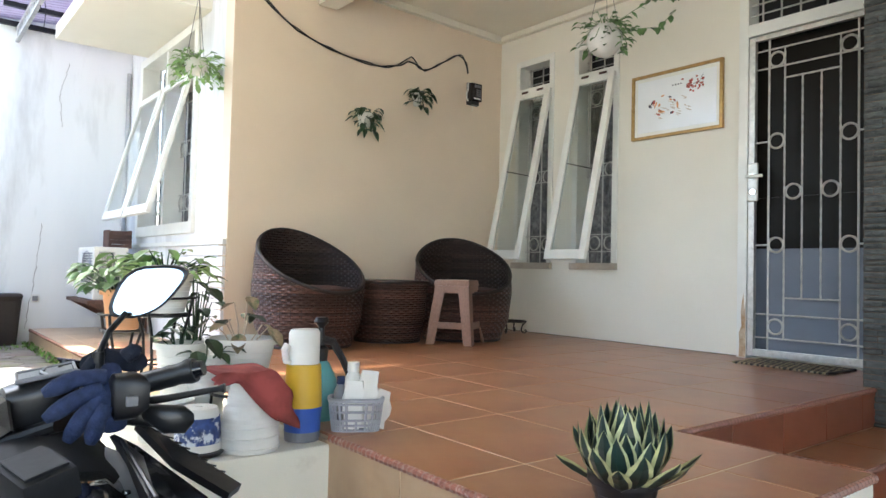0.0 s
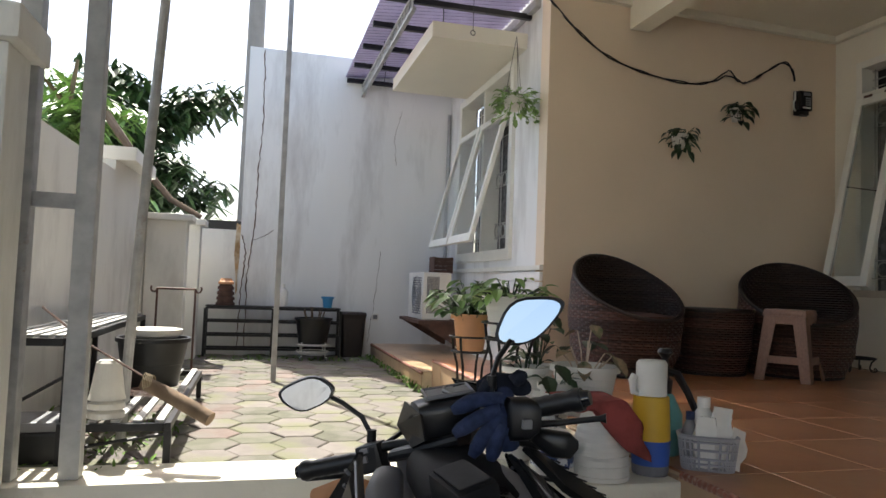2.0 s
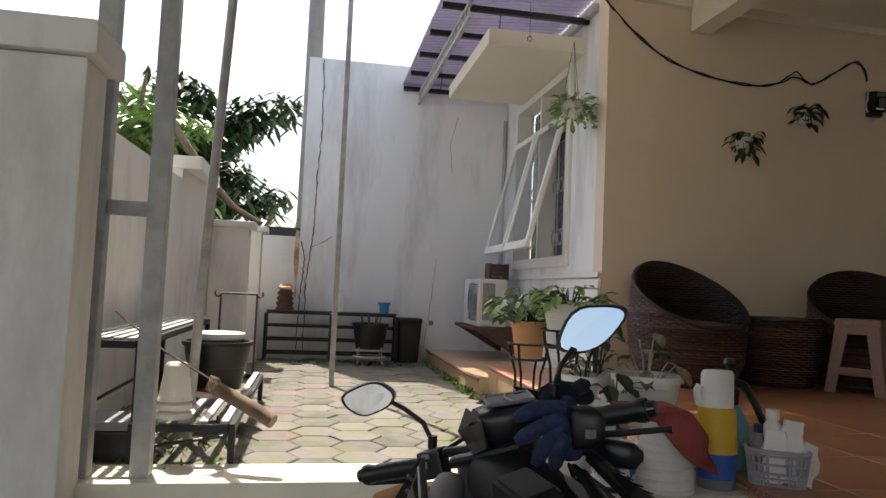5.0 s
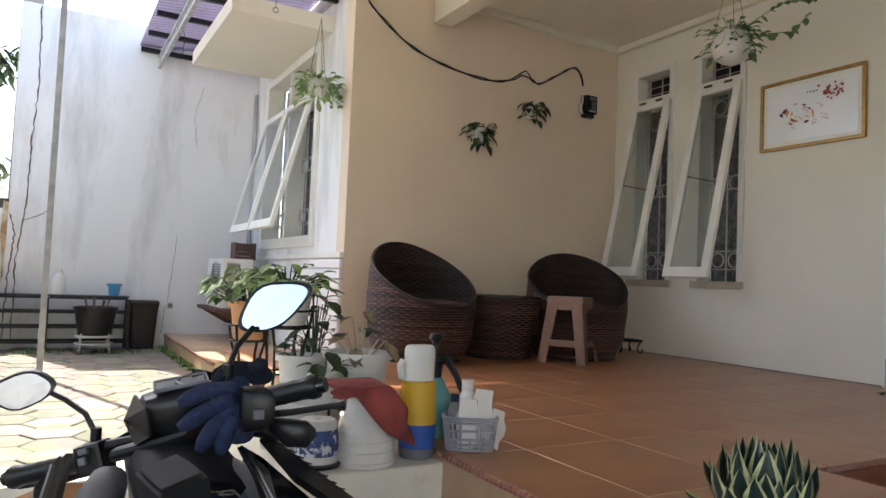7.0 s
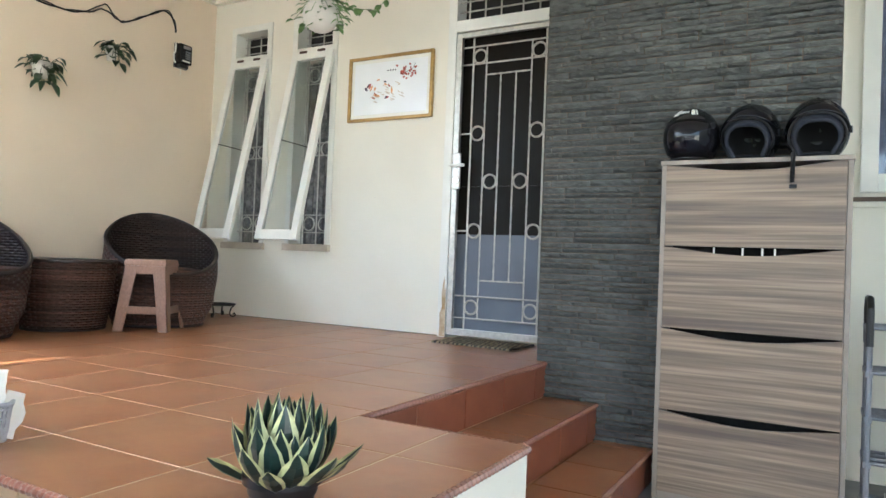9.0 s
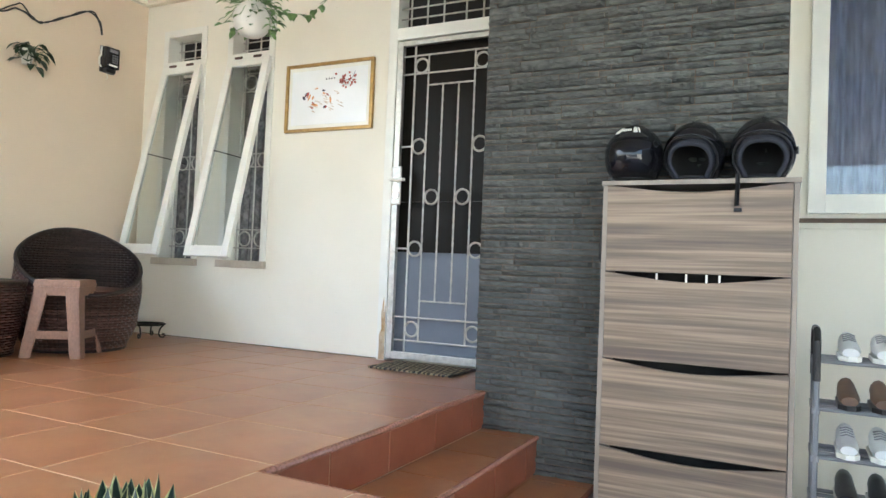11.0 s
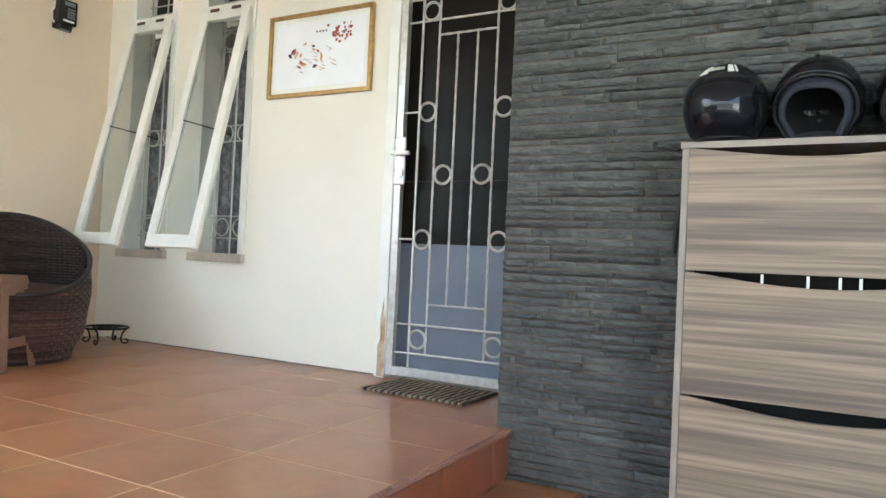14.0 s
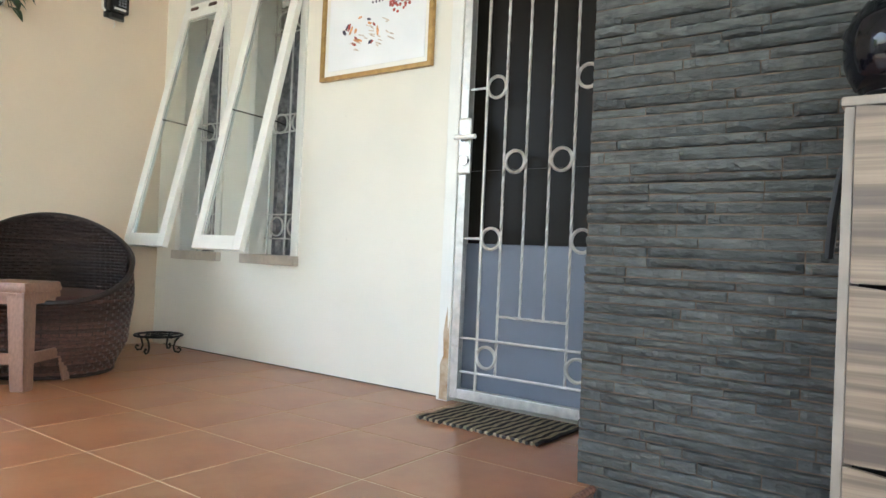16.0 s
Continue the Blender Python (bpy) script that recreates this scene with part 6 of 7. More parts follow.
    for q in range(9):
        u = (q + 0.6) / 10
        a, b = Vector((0.772, 1.622, 0.742)).lerp(Vector((0.857, 1.39, 0.676)), u), Vector((0.798, 1.612, 0.733)).lerp(Vector((0.880, 1.392, 0.668)), u)
        part("tread_ridge", placed(tube([a.lerp(b, 0.1), a.lerp(b, 0.85)], 0.0016, sides=5)), "iron", wing_)
    part("switch_block", placed(loft([((0.706, 1.585, 0.80), (0, 0.020, 0), (0, 0, 0.030)), ((0.712, 1.582, 0.80), (0, 0.028, 0), (0, 0, 0.042)), ((0.745, 1.567, 0.804), (0, 0.030, 0), (0, 0, 0.042)), ((0.764, 1.560, 0.808), (0, 0.024, 0), (0, 0, 0.030))], sides=24, power=0.6)), "satin", t, smooth=True)
    part("kill_switch", placed(box((0.722, 1.526, 0.79), (0.742, 1.536, 0.808), bevel=0.003)), "grey", t)
    part("hand_guard", placed(loft([((0.772, 1.60, 0.765), (0, 0.012, 0), (0, 0, 0.015)), ((0.800, 1.575, 0.752), (0, 0.020, 0), (0, 0, 0.027)), ((0.835, 1.56, 0.750), (0, 0.018, 0), (0, 0, 0.026)), ((0.850, 1.555, 0.752), (0, 0.008, 0), (0, 0, 0.010))], power=0.7)), "black", t, smooth=True)
    part("seat", loft([((0.53, 1.08, 0.66), (0.08, 0, 0), (0, 0, 0.04)), ((0.51, 0.90, 0.67), (0.12, 0, 0), (0, 0, 0.045)), ((0.49, 0.70, 0.69), (0.12, 0, 0), (0, 0, 0.045)), ((0.47, 0.50, 0.71), (0.08, 0, 0), (0, 0, 0.035))]), "black", t, smooth=True)
    part("engine", loft([((0.57, 1.5, 0.36), (0.10, 0, 0), (0, 0, 0.12)), ((0.55, 1.25, 0.33), (0.14, 0, 0), (0, 0, 0.15)), ((0.53, 1.05, 0.33), (0.11, 0, 0), (0, 0, 0.12))]), "iron", t)
    part("frame_tube", tube([(0.58, 1.62, 0.62), (0.56, 1.40, 0.52), (0.52, 0.95, 0.55), (0.48, 0.5, 0.62)], 0.022, sides=12), "iron", t, smooth=True)
    for name, c in (("front_wheel", (0.70, 1.93, 0.295)), ("rear_wheel", (0.48, 0.62, 0.295))):
        w = new(name)
        w.parent = t
        w.location = c
        w.rotation_euler = (radians(0), 0, radians(-20 if name == "front_wheel" else -8))
        part("tyre", tube(circle((0, 0, 0), 0.25, "x", 36), 0.045, sides=12, closed=True), "black", w)
        part("rim", tube(circle((0, 0, 0), 0.20, "x", 36), 0.016, sides=8, closed=True), "grey", w)
        bm = bmesh.new()
        for k in range(6):
            a = k * math.pi / 3
            tube([(0, 0, 0), (0, 0.2 * math.cos(a), 0.2 * math.sin(a))], 0.012, bm, sides=6)
        part("spoke", bm, "grey", w)
    for s in (-1, 1):
        part("fork", tube([(0.60 + s * 0.06, 1.70 - s * 0.03, 0.70), (0.68 + s * 0.07, 1.92 - s * 0.03, 0.30)], 0.018, sides=10), "grey", t, smooth=True)
    part("front_fender", loft([((0.62, 1.78, 0.50), (0.05, -0.02, 0), (0, 0, 0.01)), ((0.68, 1.90, 0.58), (0.06, -0.02, 0), (0, 0, 0.012)), ((0.76, 2.02, 0.56), (0.05, -0.02, 0), (0, 0, 0.01))]), "gloss", t, smooth=True)


BIKE = Matrix.Translation((0.66, 1.74, 0)) @ pose(0, 0, 0, 0, 0, -4) @ Matrix.Translation((-0.655, -1.68, 0))
motorcycle()


def glove(palm, fingers, key, label):
    """A knitted glove lying over the bar: a palm and a cuff lofted through points, and one tube a finger."""
    t = thing("glove", palm[0], label, "glove", "gloves on the motorcycle")
    o = Vector(palm[0])
    P = [Vector(p) - o for p in palm]
    part("palm", loft([(p, (0.020 + 0.010 * math.sin(2.6 * k / len(P)), 0.004, 0), (0, 0.012, 0.018)) for k, p in enumerate(P)], power=0.85), key, t, smooth=True)
    for f in fingers:
        F = [Vector(p) - o for p in f]
        pts = [F[0].lerp(F[1], k / 3) for k in range(3)] + [F[1].lerp(F[2], k / 3) for k in range(4)]
        part("finger", tube(pts, [0.0145, 0.0165, 0.015, 0.0155, 0.0165, 0.015, 0.009], sides=10), key, t, smooth=True)


M["navy_dark"] = material("dark_navy_cloth", (0.008, 0.011, 0.022), 0.95, vary=0.3, scale=60, bump=0.002, bump_scale=200)
glove([(0.712, 1.60, 0.842), (0.706, 1.582, 0.826), (0.700, 1.578, 0.800), (0.706, 1.578, 0.775), (0.712, 1.585, 0.755)], [
    [(0.702, 1.59, 0.836), (0.655, 1.60, 0.836), (0.604, 1.612, 0.812)],
    [(0.696, 1.58, 0.820), (0.652, 1.59, 0.800), (0.606, 1.60, 0.768)],
    [(0.694, 1.578, 0.800), (0.664, 1.58, 0.772), (0.640, 1.585, 0.728)],
    [(0.698, 1.572, 0.790), (0.684, 1.57, 0.760), (0.676, 1.575, 0.722)]], "navy", "navy blue knitted glove draped over the motorcycle handlebar")
glove([(0.690, 1.665, 0.850), (0.715, 1.668, 0.862), (0.745, 1.665, 0.860), (0.765, 1.66, 0.852)], [
    [(0.750, 1.66, 0.862), (0.762, 1.655, 0.874), (0.775, 1.65, 0.866)],
    [(0.700, 1.665, 0.858), (0.690, 1.66, 0.848), (0.682, 1.655, 0.830)]], "navy_dark", "dark navy glove tucked round the mirror stalk")


# ---------- yard ----------
def bench(name, at, L, W, H, n, label, turn=0):
    t = thing(name, at, label, "bench", turn=turn)
    for s in (0, W):
        part("side_rail", box((s - 0.012, 0, H - 0.03), (s + 0.012, L, H), bevel=0.002), "iron", t)
    for s in (0, L):
        part("end_rail", box((0.013, s - 0.012, H - 0.03), (W - 0.013, s + 0.012, H), bevel=0.002), "iron", t)
    for k in range(n):
        x = 0.03 + (W - 0.06) * k / (n - 1)
        part("slat", box((x - 0.016, 0.0, H + 0.001), (x + 0.016, L, H + 0.012), bevel=0.002), "steel", t)
    for x in (0, W):
        for y in (0.02, L - 0.02):
            part("leg", box((x - 0.014, y - 0.014, 0), (x + 0.014, y + 0.014, H - 0.031), bevel=0.002), "iron", t)
    part("brace", tube([(0, 0.03, H * 0.35), (W, 0.03, H * 0.7)], 0.007, sides=6), "iron", t)
    return t


bench("slatted_bench", (-0.74, 3.22, YZ), 1.85, 0.27, 0.478, 5, "black iron bench with pale slats along the fence")
bench("low_bench", (-0.47, 3.18, YZ), 1.60, 0.38, 0.16, 5, "low weathered iron bench with slats holding a bucket")
t = thing("black_bucket", (-0.275, 4.08, YZ + 0.173), "large black plastic tub on the low bench", "bucket")
part("bucket_body", round_pot(bmesh.new(), 0.168, 0.245, ribs=2, taper=0.75), "black", t, smooth=True)
t = thing("shallow_basin", (-0.275, 4.08, YZ + 0.419), "white plastic basin lying on the black tub", "basin")
part("lid_body", lathe([(0, 0), (0.115, 0.0), (0.13, 0.01), (0.138, 0.04), (0.12, 0.044), (0, 0.036)], sides=28), "potw", t, smooth=True)
t = thing("white_pots", (-0.325, 3.25, YZ + 0.173), "stack of upturned ribbed white pots on the low bench", "plant pot")
for k in range(3):
    part("pot", lathe([(0, k * 0.035), (0.069, k * 0.035), (0.067 - 0.002 * k, k * 0.035 + 0.02), (0.046, k * 0.035 + (0.14 if k == 2 else 0.03)), (0.036, k * 0.035 + (0.15 if k == 2 else 0.032)), (0, k * 0.035 + (0.15 if k == 2 else 0.032))], sides=28), "potw", t)
t = thing("wood_log", (0, 0, 0), "cut brown branch tied with string over the low bench", "log")
part("log_body", tube([(-0.185, 3.18, 0.645), (-0.105, 3.14, 0.612), (-0.005, 3.08, 0.568), (0.075, 3.04, 0.528)], [0.026, 0.028, 0.029, 0.028], sides=12), "bark", t, smooth=True)
part("string", tube([(-0.60, 3.35, 0.92), (-0.40, 3.26, 0.78), (-0.19, 3.18, 0.67)], 0.005, sides=5), "rust", t)
bm = bmesh.new()
for k in range(6):
    tube([(-0.18 + 0.004 * math.cos(q) + k * 0.006, 3.17 + 0.032 * math.cos(q), 0.652 + 0.032 * math.sin(q) - k * 0.002) for q in [i * 0.7 for i in range(9)]], 0.002, bm, sides=4, closed=True)
part("knot", bm, "mat_a", t)
t = thing("toolbox", (-0.70, 3.22, YZ), "dark grey plastic toolbox under the slatted bench", "box")
part("box_body", box((0, 0, 0), (0.22, 0.24, 0.12), bevel=0.012), "black", t)
part("lid", box((-0.005, -0.005, 0.121), (0.225, 0.245, 0.16), bevel=0.015), "grey", t)
t = thing("wire_coil", (-0.26, 3.80, YZ + 0.174), "coil of copper-coloured wire on the low bench", "wire")
for k in range(4):
    part("loop", tube(circle((0, 0, 0.004 + k * 0.006), 0.085 - 0.006 * k, "z", 24), 0.0028, sides=5, closed=True), "rust", t)

t = thing("iron_stand", (-0.415, 5.2, YZ), "tall rusty iron stand with curled ends by the fence", "stand")
for x in (0.0, 0.24):
    part("leg", tube([(x, 0, 0), (x, 0, 0.65)], 0.007, sides=6), "rust", t)
    part("curl", tube([(x, 0, 0.65)] + [(x + (-1 if x == 0 else 1) * (0.02 - 0.02 * math.cos(q)), 0, 0.65 - 0.025 * math.sin(q)) for q in (0.6, 1.4, 2.2, 3.0, 3.8)], 0.006, sides=6), "rust", t)
part("cross_bar", tube([(0, 0, 0.65), (0.24, 0, 0.65)], 0.008, sides=6), "rust", t)

t = thing("iron_rack", (-0.23, 7.09, YZ), "long black iron plant rack against the white wall", "rack")
for x in (0, 0.62, 1.26):
    for y in (0, 0.22):
        part("post", box((x - 0.012, y - 0.012, 0), (x + 0.012, y + 0.012, 0.45)), "iron", t)
for z in (0.06, 0.19, 0.32, 0.445):
    for y in (0, 0.22):
        part("rail", box((0.013, y - 0.012, z), (0.607, y + 0.012, z + 0.02)), "iron", t)
        part("rail", box((0.633, y - 0.012, z), (1.247, y + 0.012, z + 0.02)), "iron", t)
part("shelf", box((0, -0.01, 0.466), (1.26, 0.23, 0.476)), "iron", t)
RZ = YZ + 0.477
t = thing("terracotta_stack", (-0.06, 7.2, RZ), "stack of old terracotta pots on the iron rack", "plant pot")
for k in range(5):
    part("pot", lathe([(0, k * 0.05), (0.088 - 0.004 * k, k * 0.05), (0.088 - 0.004 * k, k * 0.05 + 0.025), (0.076 - 0.004 * k, k * 0.05 + 0.03), (0.07 - 0.005 * k, k * 0.05 + 0.055), (0, k * 0.05 + 0.055)], sides=20), "rust" if k < 4 else "terra", t)
t = thing("white_bottle", (0.47, 7.2, RZ), "white plastic jerrycan on the iron rack", "bottle")
part("bottle_body", lathe([(0, 0), (0.055, 0.003), (0.057, 0.14), (0.03, 0.185), (0.018, 0.19), (0, 0.19)], sides=20, sy=0.7), "potw", t, smooth=True)
part("cap", lathe([(0, 0.188), (0.022, 0.188), (0.022, 0.22), (0, 0.22)], sides=14), "potw", t)
t = thing("blue_pot", (0.91, 7.2, RZ), "small bright blue plastic pot on the iron rack", "plant pot")
part("pot", round_pot(bmesh.new(), 0.052, 0.11, ribs=1, taper=0.75), "cyan", t, smooth=True)
t = thing("grey_planter", (0.755, 6.88, YZ + 0.152), "dark grey planter with bare stems on a wheeled white stand", "potted plant")
part("pot", round_pot(bmesh.new(), 0.165, 0.24, ribs=1, taper=0.78), "black", t, smooth=True)
bm = bmesh.new()
for k in range(7):
    a = k * 0.9
    tube([(0.06 * math.cos(a), 0.05 * math.sin(a), 0.18), (0.10 * math.cos(a), 0.08 * math.sin(a), 0.30 + 0.02 * (k % 3))], 0.006, bm, sides=5)
part("stem", bm, "bark", t)
t = thing("wheeled_stand", (0.755, 6.88, YZ), "white wire plant stand with small castors", "plant stand")
for z, r in ((0.147, 0.15), (0.08, 0.15)):
    part("hoop", tube(circle((0, 0, z), r, "z", 24), 0.005, sides=6, closed=True), "potw", t)
for k in range(4):
    a = 0.78 + k * 1.571
    part("leg", tube([(0.15 * math.cos(a), 0.15 * math.sin(a), 0.17), (0.15 * math.cos(a), 0.15 * math.sin(a), 0.04), (0.175 * math.cos(a), 0.175 * math.sin(a), 0.03)], 0.005, sides=6), "potw", t)
    part("castor", tube([(0.165 * math.cos(a) - 0.008, 0.165 * math.sin(a), 0.018), (0.165 * math.cos(a) + 0.008, 0.165 * math.sin(a), 0.018)], 0.018, sides=12), "grey", t)
t = thing("brown_pot", (1.165, 7.22, YZ), "tall dark brown square planter by the terrace", "plant pot")
part("pot", loft([((0, 0, 0), (0.10, 0, 0), (0, 0.10, 0)), ((0, 0, 0.38), (0.125, 0, 0), (0, 0.125, 0)), ((0, 0, 0.42), (0.135, 0, 0), (0, 0.135, 0)), ((0, 0, 0.44), (0.125, 0, 0), (0, 0.125, 0))], sides=24, power=0.35), "wicker_dark", t)

# air conditioner and shelf on the terrace
t = thing("air_conditioner", (1.70, 6.47, LZ + 0.30), "white outdoor air-conditioner unit on a low rusty shelf", "air conditioner")
part("casing", box((0, 0, 0), (0.27, 0.62, 0.44), bevel=0.015), "potw", t)
bm = bmesh.new()
for k in range(16):
    box((-0.006, 0.05, 0.05 + k * 0.022), (-0.001, 0.40, 0.060 + k * 0.022), bm)
for k in range(10):
    box((0.04 + k * 0.012, -0.006, 0.06), (0.046 + k * 0.012, -0.001, 0.40), bm)
part("louvre", bm, "grey", t)
bm = bmesh.new()
for k in range(5):
    tube(circle((-0.009, 0.225, 0.225), 0.04 + 0.035 * k, "x", 24), 0.003, bm, sides=4, closed=True)
part("fan_guard", bm, "grey", t)
t = thing("unit_shelf", (1.64, 6.35, LZ), "rusty low metal table under the air-conditioner", "shelf")
part("tabletop", box((0, 0, 0.27), (0.42, 0.85, 0.299), bevel=0.003), "rust", t)
for y in (0.05, 0.80):
    part("bracket", plate([(0.02, y, 0.268), (0.48, y, 0.268), (0.48, y, 0.02), (0.44, y, 0.03)], 0.012), "rust", t)
t = thing("wood_crate", (1.88, 6.78, LZ + 0.741), "small dark wooden crate on the air-conditioner", "crate")
for k in range(4):
    part("slat", box((0, 0, k * 0.04), (0.19, 0.012, k * 0.04 + 0.032)), "rust", t)
    part("slat", box((0, 0.20, k * 0.04), (0.19, 0.212, k * 0.04 + 0.032)), "rust", t)
for x in (0.0, 0.178):
    part("post", box((x, 0.013, 0), (x + 0.012, 0.199, 0.16)), "rust", t)

structure("wall_pipe", tube([(EX - 0.03, FY - 0.03, LZ), (EX - 0.03, FY - 0.03, 2.9)], 0.02, sides=10), "steel")


# ---------- poles, gate, overhead ----------
t = thing("steel_pole", (0.368, 5.45, YZ), "slim grey steel pole standing in the paved yard", "pole")
part("tube", box((-0.019, -0.019, 0), (0.019, 0.019, 3.3), bevel=0.003), "steel", t)
t = thing("gate_posts", (0, 3.0, 0.338), "grey steel gate posts joined by a rail on the curb", "gate")
part("post", box((-0.417, -0.035, 0), (-0.350, 0.035, 2.75), bevel=0.004), "steel", t)
part("post", box((-0.632, -0.035, 0), (-0.560, 0.035, 2.75), bevel=0.004), "steel", t)
part("rail", box((-0.559, -0.02, 0.95), (-0.418, 0.02, 1.003), bevel=0.003), "steel", t)
t = thing("leaning_pipe", (0, 3.6, 0), "pale grey pipe leaning against the fence", "pipe")
part("pipe_length", tube([(-0.325, 0, YZ + 0.0), (-0.300, 0, 1.1), (-0.245, 0, 2.35), (-0.23, 0, 2.7)], 0.022, sides=10), "steel", t)
t = thing("power_pole", (0.065, 9.0, 0), "round concrete utility pole behind the white wall", "pole")
part("shaft", tube([(0, 0, 0), (0, 0, 8)], [0.12, 0.085], sides=16), "concrete", t)
part("wire", tube([(0, 0, 6.2), (2.0, -0.5, 4.6), (4.0, -1, 3.4)], 0.008, sides=4), "black", t)
part("wire", tube([(0, 0, 7.0), (1.6, -0.5, 5.2), (5.0, -1, 3.6)], 0.008, sides=4), "black", t)


def roof_sheet():
    t = thing("purple_roof", (0, 0, 0), "translucent purple corrugated roof sheets on a grey steel frame", "roof")
    m = M["purple"]
    b = m.node_tree.nodes["Principled BSDF"]
    b.inputs["Transmission Weight"].default_value = 0.55
    b.inputs["Roughness"].default_value = 0.45
    bm = bmesh.new()
    y0, y1 = 4.82, FY + 0.05
    n = 230
    pr = None
    for i in range(n + 1):
        y = y0 + (y1 - y0) * i / n
        z = 0.016 * math.sin(i * 2 * math.pi / 6)
        cur = [bm.verts.new((1.01, y, 3.20 + z)), bm.verts.new((EX - 0.004, y, 3.30 + z))]
        if pr:
            bm.faces.new((pr[0], pr[1], cur[1], cur[0]))
        pr = cur
    part("corrugated_sheet", bm, "purple", t, recalc=False)
    for y in (5.15, 5.7, 6.25, 6.8, 7.33):
        part("purlin", box((1.02, y - 0.02, 3.13), (EX - 0.006, y + 0.02, 3.17)), "iron", t)
    bm = bmesh.new()
    for z in (3.0, 3.105):
        box((1.18, 4.95, z), (1.21, FY - 0.005, z + 0.022), bm)
    for k in range(20):
        y = 4.97 + k * 0.122
        tube([(1.195, y, 3.015), (1.195, y + 0.06, 3.11)], 0.006, bm, sides=4)
        tube([(1.195, y + 0.06, 3.11), (1.195, y + 0.12, 3.015)], 0.006, bm, sides=4)
    part("truss", bm, "steel", t)
    for y in (5.3, 5.9, 6.5):
        part("hook_wire", tube([(1.50, y, 3.2), (1.50, y, 3.08)], 0.004, sides=5), "iron", t)
    part("wall_plate", box((EX - 0.05, 4.96, 3.16), (EX - 0.005, FY - 0.01, 3.22)), "steel", t)
    t2 = thing("wire_hook", (1.68, 5.1, 2.93), "thin black wire with a loop hanging before the canopy", "hook")
    part("wire", tube([(0, 0, 0.3), (0, 0, 0.04)], 0.0025, sides=5), "iron", t2)
    part("loop", tube(circle((0, 0, 0.02), 0.018, "y", 14), 0.003, sides=5, closed=True), "iron", t2)


roof_sheet()
structure("neighbour_roof", box((-1.6, 7.75, 1.56), (0.04, 9.5, 1.66)), "iron")


def tree(at, H, R, n, seed, key, label, size=0.26):
    t = thing("tree", at, label, "tree", "trees behind the fence")
    rnd = random.Random(seed)
    wood, lv = bmesh.new(), bmesh.new()
    tube([(0, 0, 0), (0.05, 0.05, H * 0.3), (-0.05, 0.1, H * 0.6), (0.1, 0, H * 0.85)], [0.12, 0.09, 0.06, 0.02], wood, sides=8)
    tips = []
    for k in range(16):
        a = rnd.uniform(0, 6.28)
        z0 = H * rnd.uniform(0.35, 0.8)
        r = R * rnd.uniform(0.6, 1.0)
        p1 = Vector((r * math.cos(a), r * math.sin(a), z0 + rnd.uniform(-0.1, 0.5) * R))
        p0 = Vector((0, 0.05, z0 - 0.3))
        mid = p0.lerp(p1, 0.5) + Vector((0, 0, 0.15))
        tube([p0, mid, p1], [0.035, 0.02, 0.006], wood, sides=5)
        tips += [p0.lerp(mid, 0.6), mid, mid.lerp(p1, 0.5), p1]
    per = n // len(tips)
    for p in tips:
        for j in range(per):
            c = p + Vector((rnd.gauss(0, 0.22), rnd.gauss(0, 0.22), rnd.gauss(0, 0.15))) * R * 0.55
            a = rnd.uniform(0, 6.28)
            l = size * rnd.uniform(0.6, 1.2)
            leaf(lv, c, c + Vector((math.cos(a) * l, math.sin(a) * l, -rnd.uniform(0.1, 0.9) * l)), l * 0.30, 0.02)
    part("trunk", wood, "bark", t)
    part("crown", lv, key, t, recalc=False)


tree((-1.6, 11.5, 0), 4.75, 1.35, 6000, 41, "leaf_mid", "dark broad-leaved tree rising behind the boundary fence")
tree((-2.15, 9.6, 0), 4.35, 0.95, 2300, 42, "leaf_lime", "light green leafy tree just behind the fence", 0.24)
tree((-0.3, 16.0, 0), 3.0, 0.5, 900, 43, "leaf", "small distant green treetop over the back fence", 0.2)
t = thing("bare_branch", (0, 0, 0), "bare grey-brown branch sloping over the fence", "branch")
part("branch_body", tube([(-1.75, 8.9, 3.2), (-1.31, 8.5, 2.60), (-1.05, 8.5, 2.25), (-0.75, 8.5, 1.92), (-0.42, 8.5, 1.74)], [0.05, 0.045, 0.04, 0.035, 0.03], sides=8), "bark", t)

# weeds and moss
rnd = random.Random(77)
bm = bmesh.new()
for (x0, x1, y0, y1, n) in ((PWX - 0.16, PWX - 0.01, 4.9, FY - 0.1, 420), (-0.3, PWX - 0.1, 6.75, 7.05, 160), (-0.85, -0.1, 3.1, 4.3, 260)):
    for i in range(n):
        x, y = rnd.uniform(x0, x1), rnd.uniform(y0, y1)
        a = rnd.uniform(0, 6.28)
        l = rnd.uniform(0.012, 0.04)
        leaf(bm, (x, y, YZ - 0.004), (x + l * math.cos(a), y + l * math.sin(a), YZ + rnd.uniform(0.006, 0.035)), l * 0.5)
ob = part("weeds", bm, "grass", recalc=False)
tagged(ob, "small green weeds and moss between the pavers", "weeds", kind="stuff")

bm = bmesh.new()
outline = [(0.0, 1.62), (0.045, 1.60), (0.04, 1.45), (0.045, 1.30), (0.03, 1.1), (0.035, 0.95), (0.02, 0.9), (0.012, 1.1), (-0.01, 1.3), (-0.004, 1.45)]
structure("rust_streak", plate([(x, FY + 0.098, z) for x, z in outline], -0.002, bm), "rust_stain")


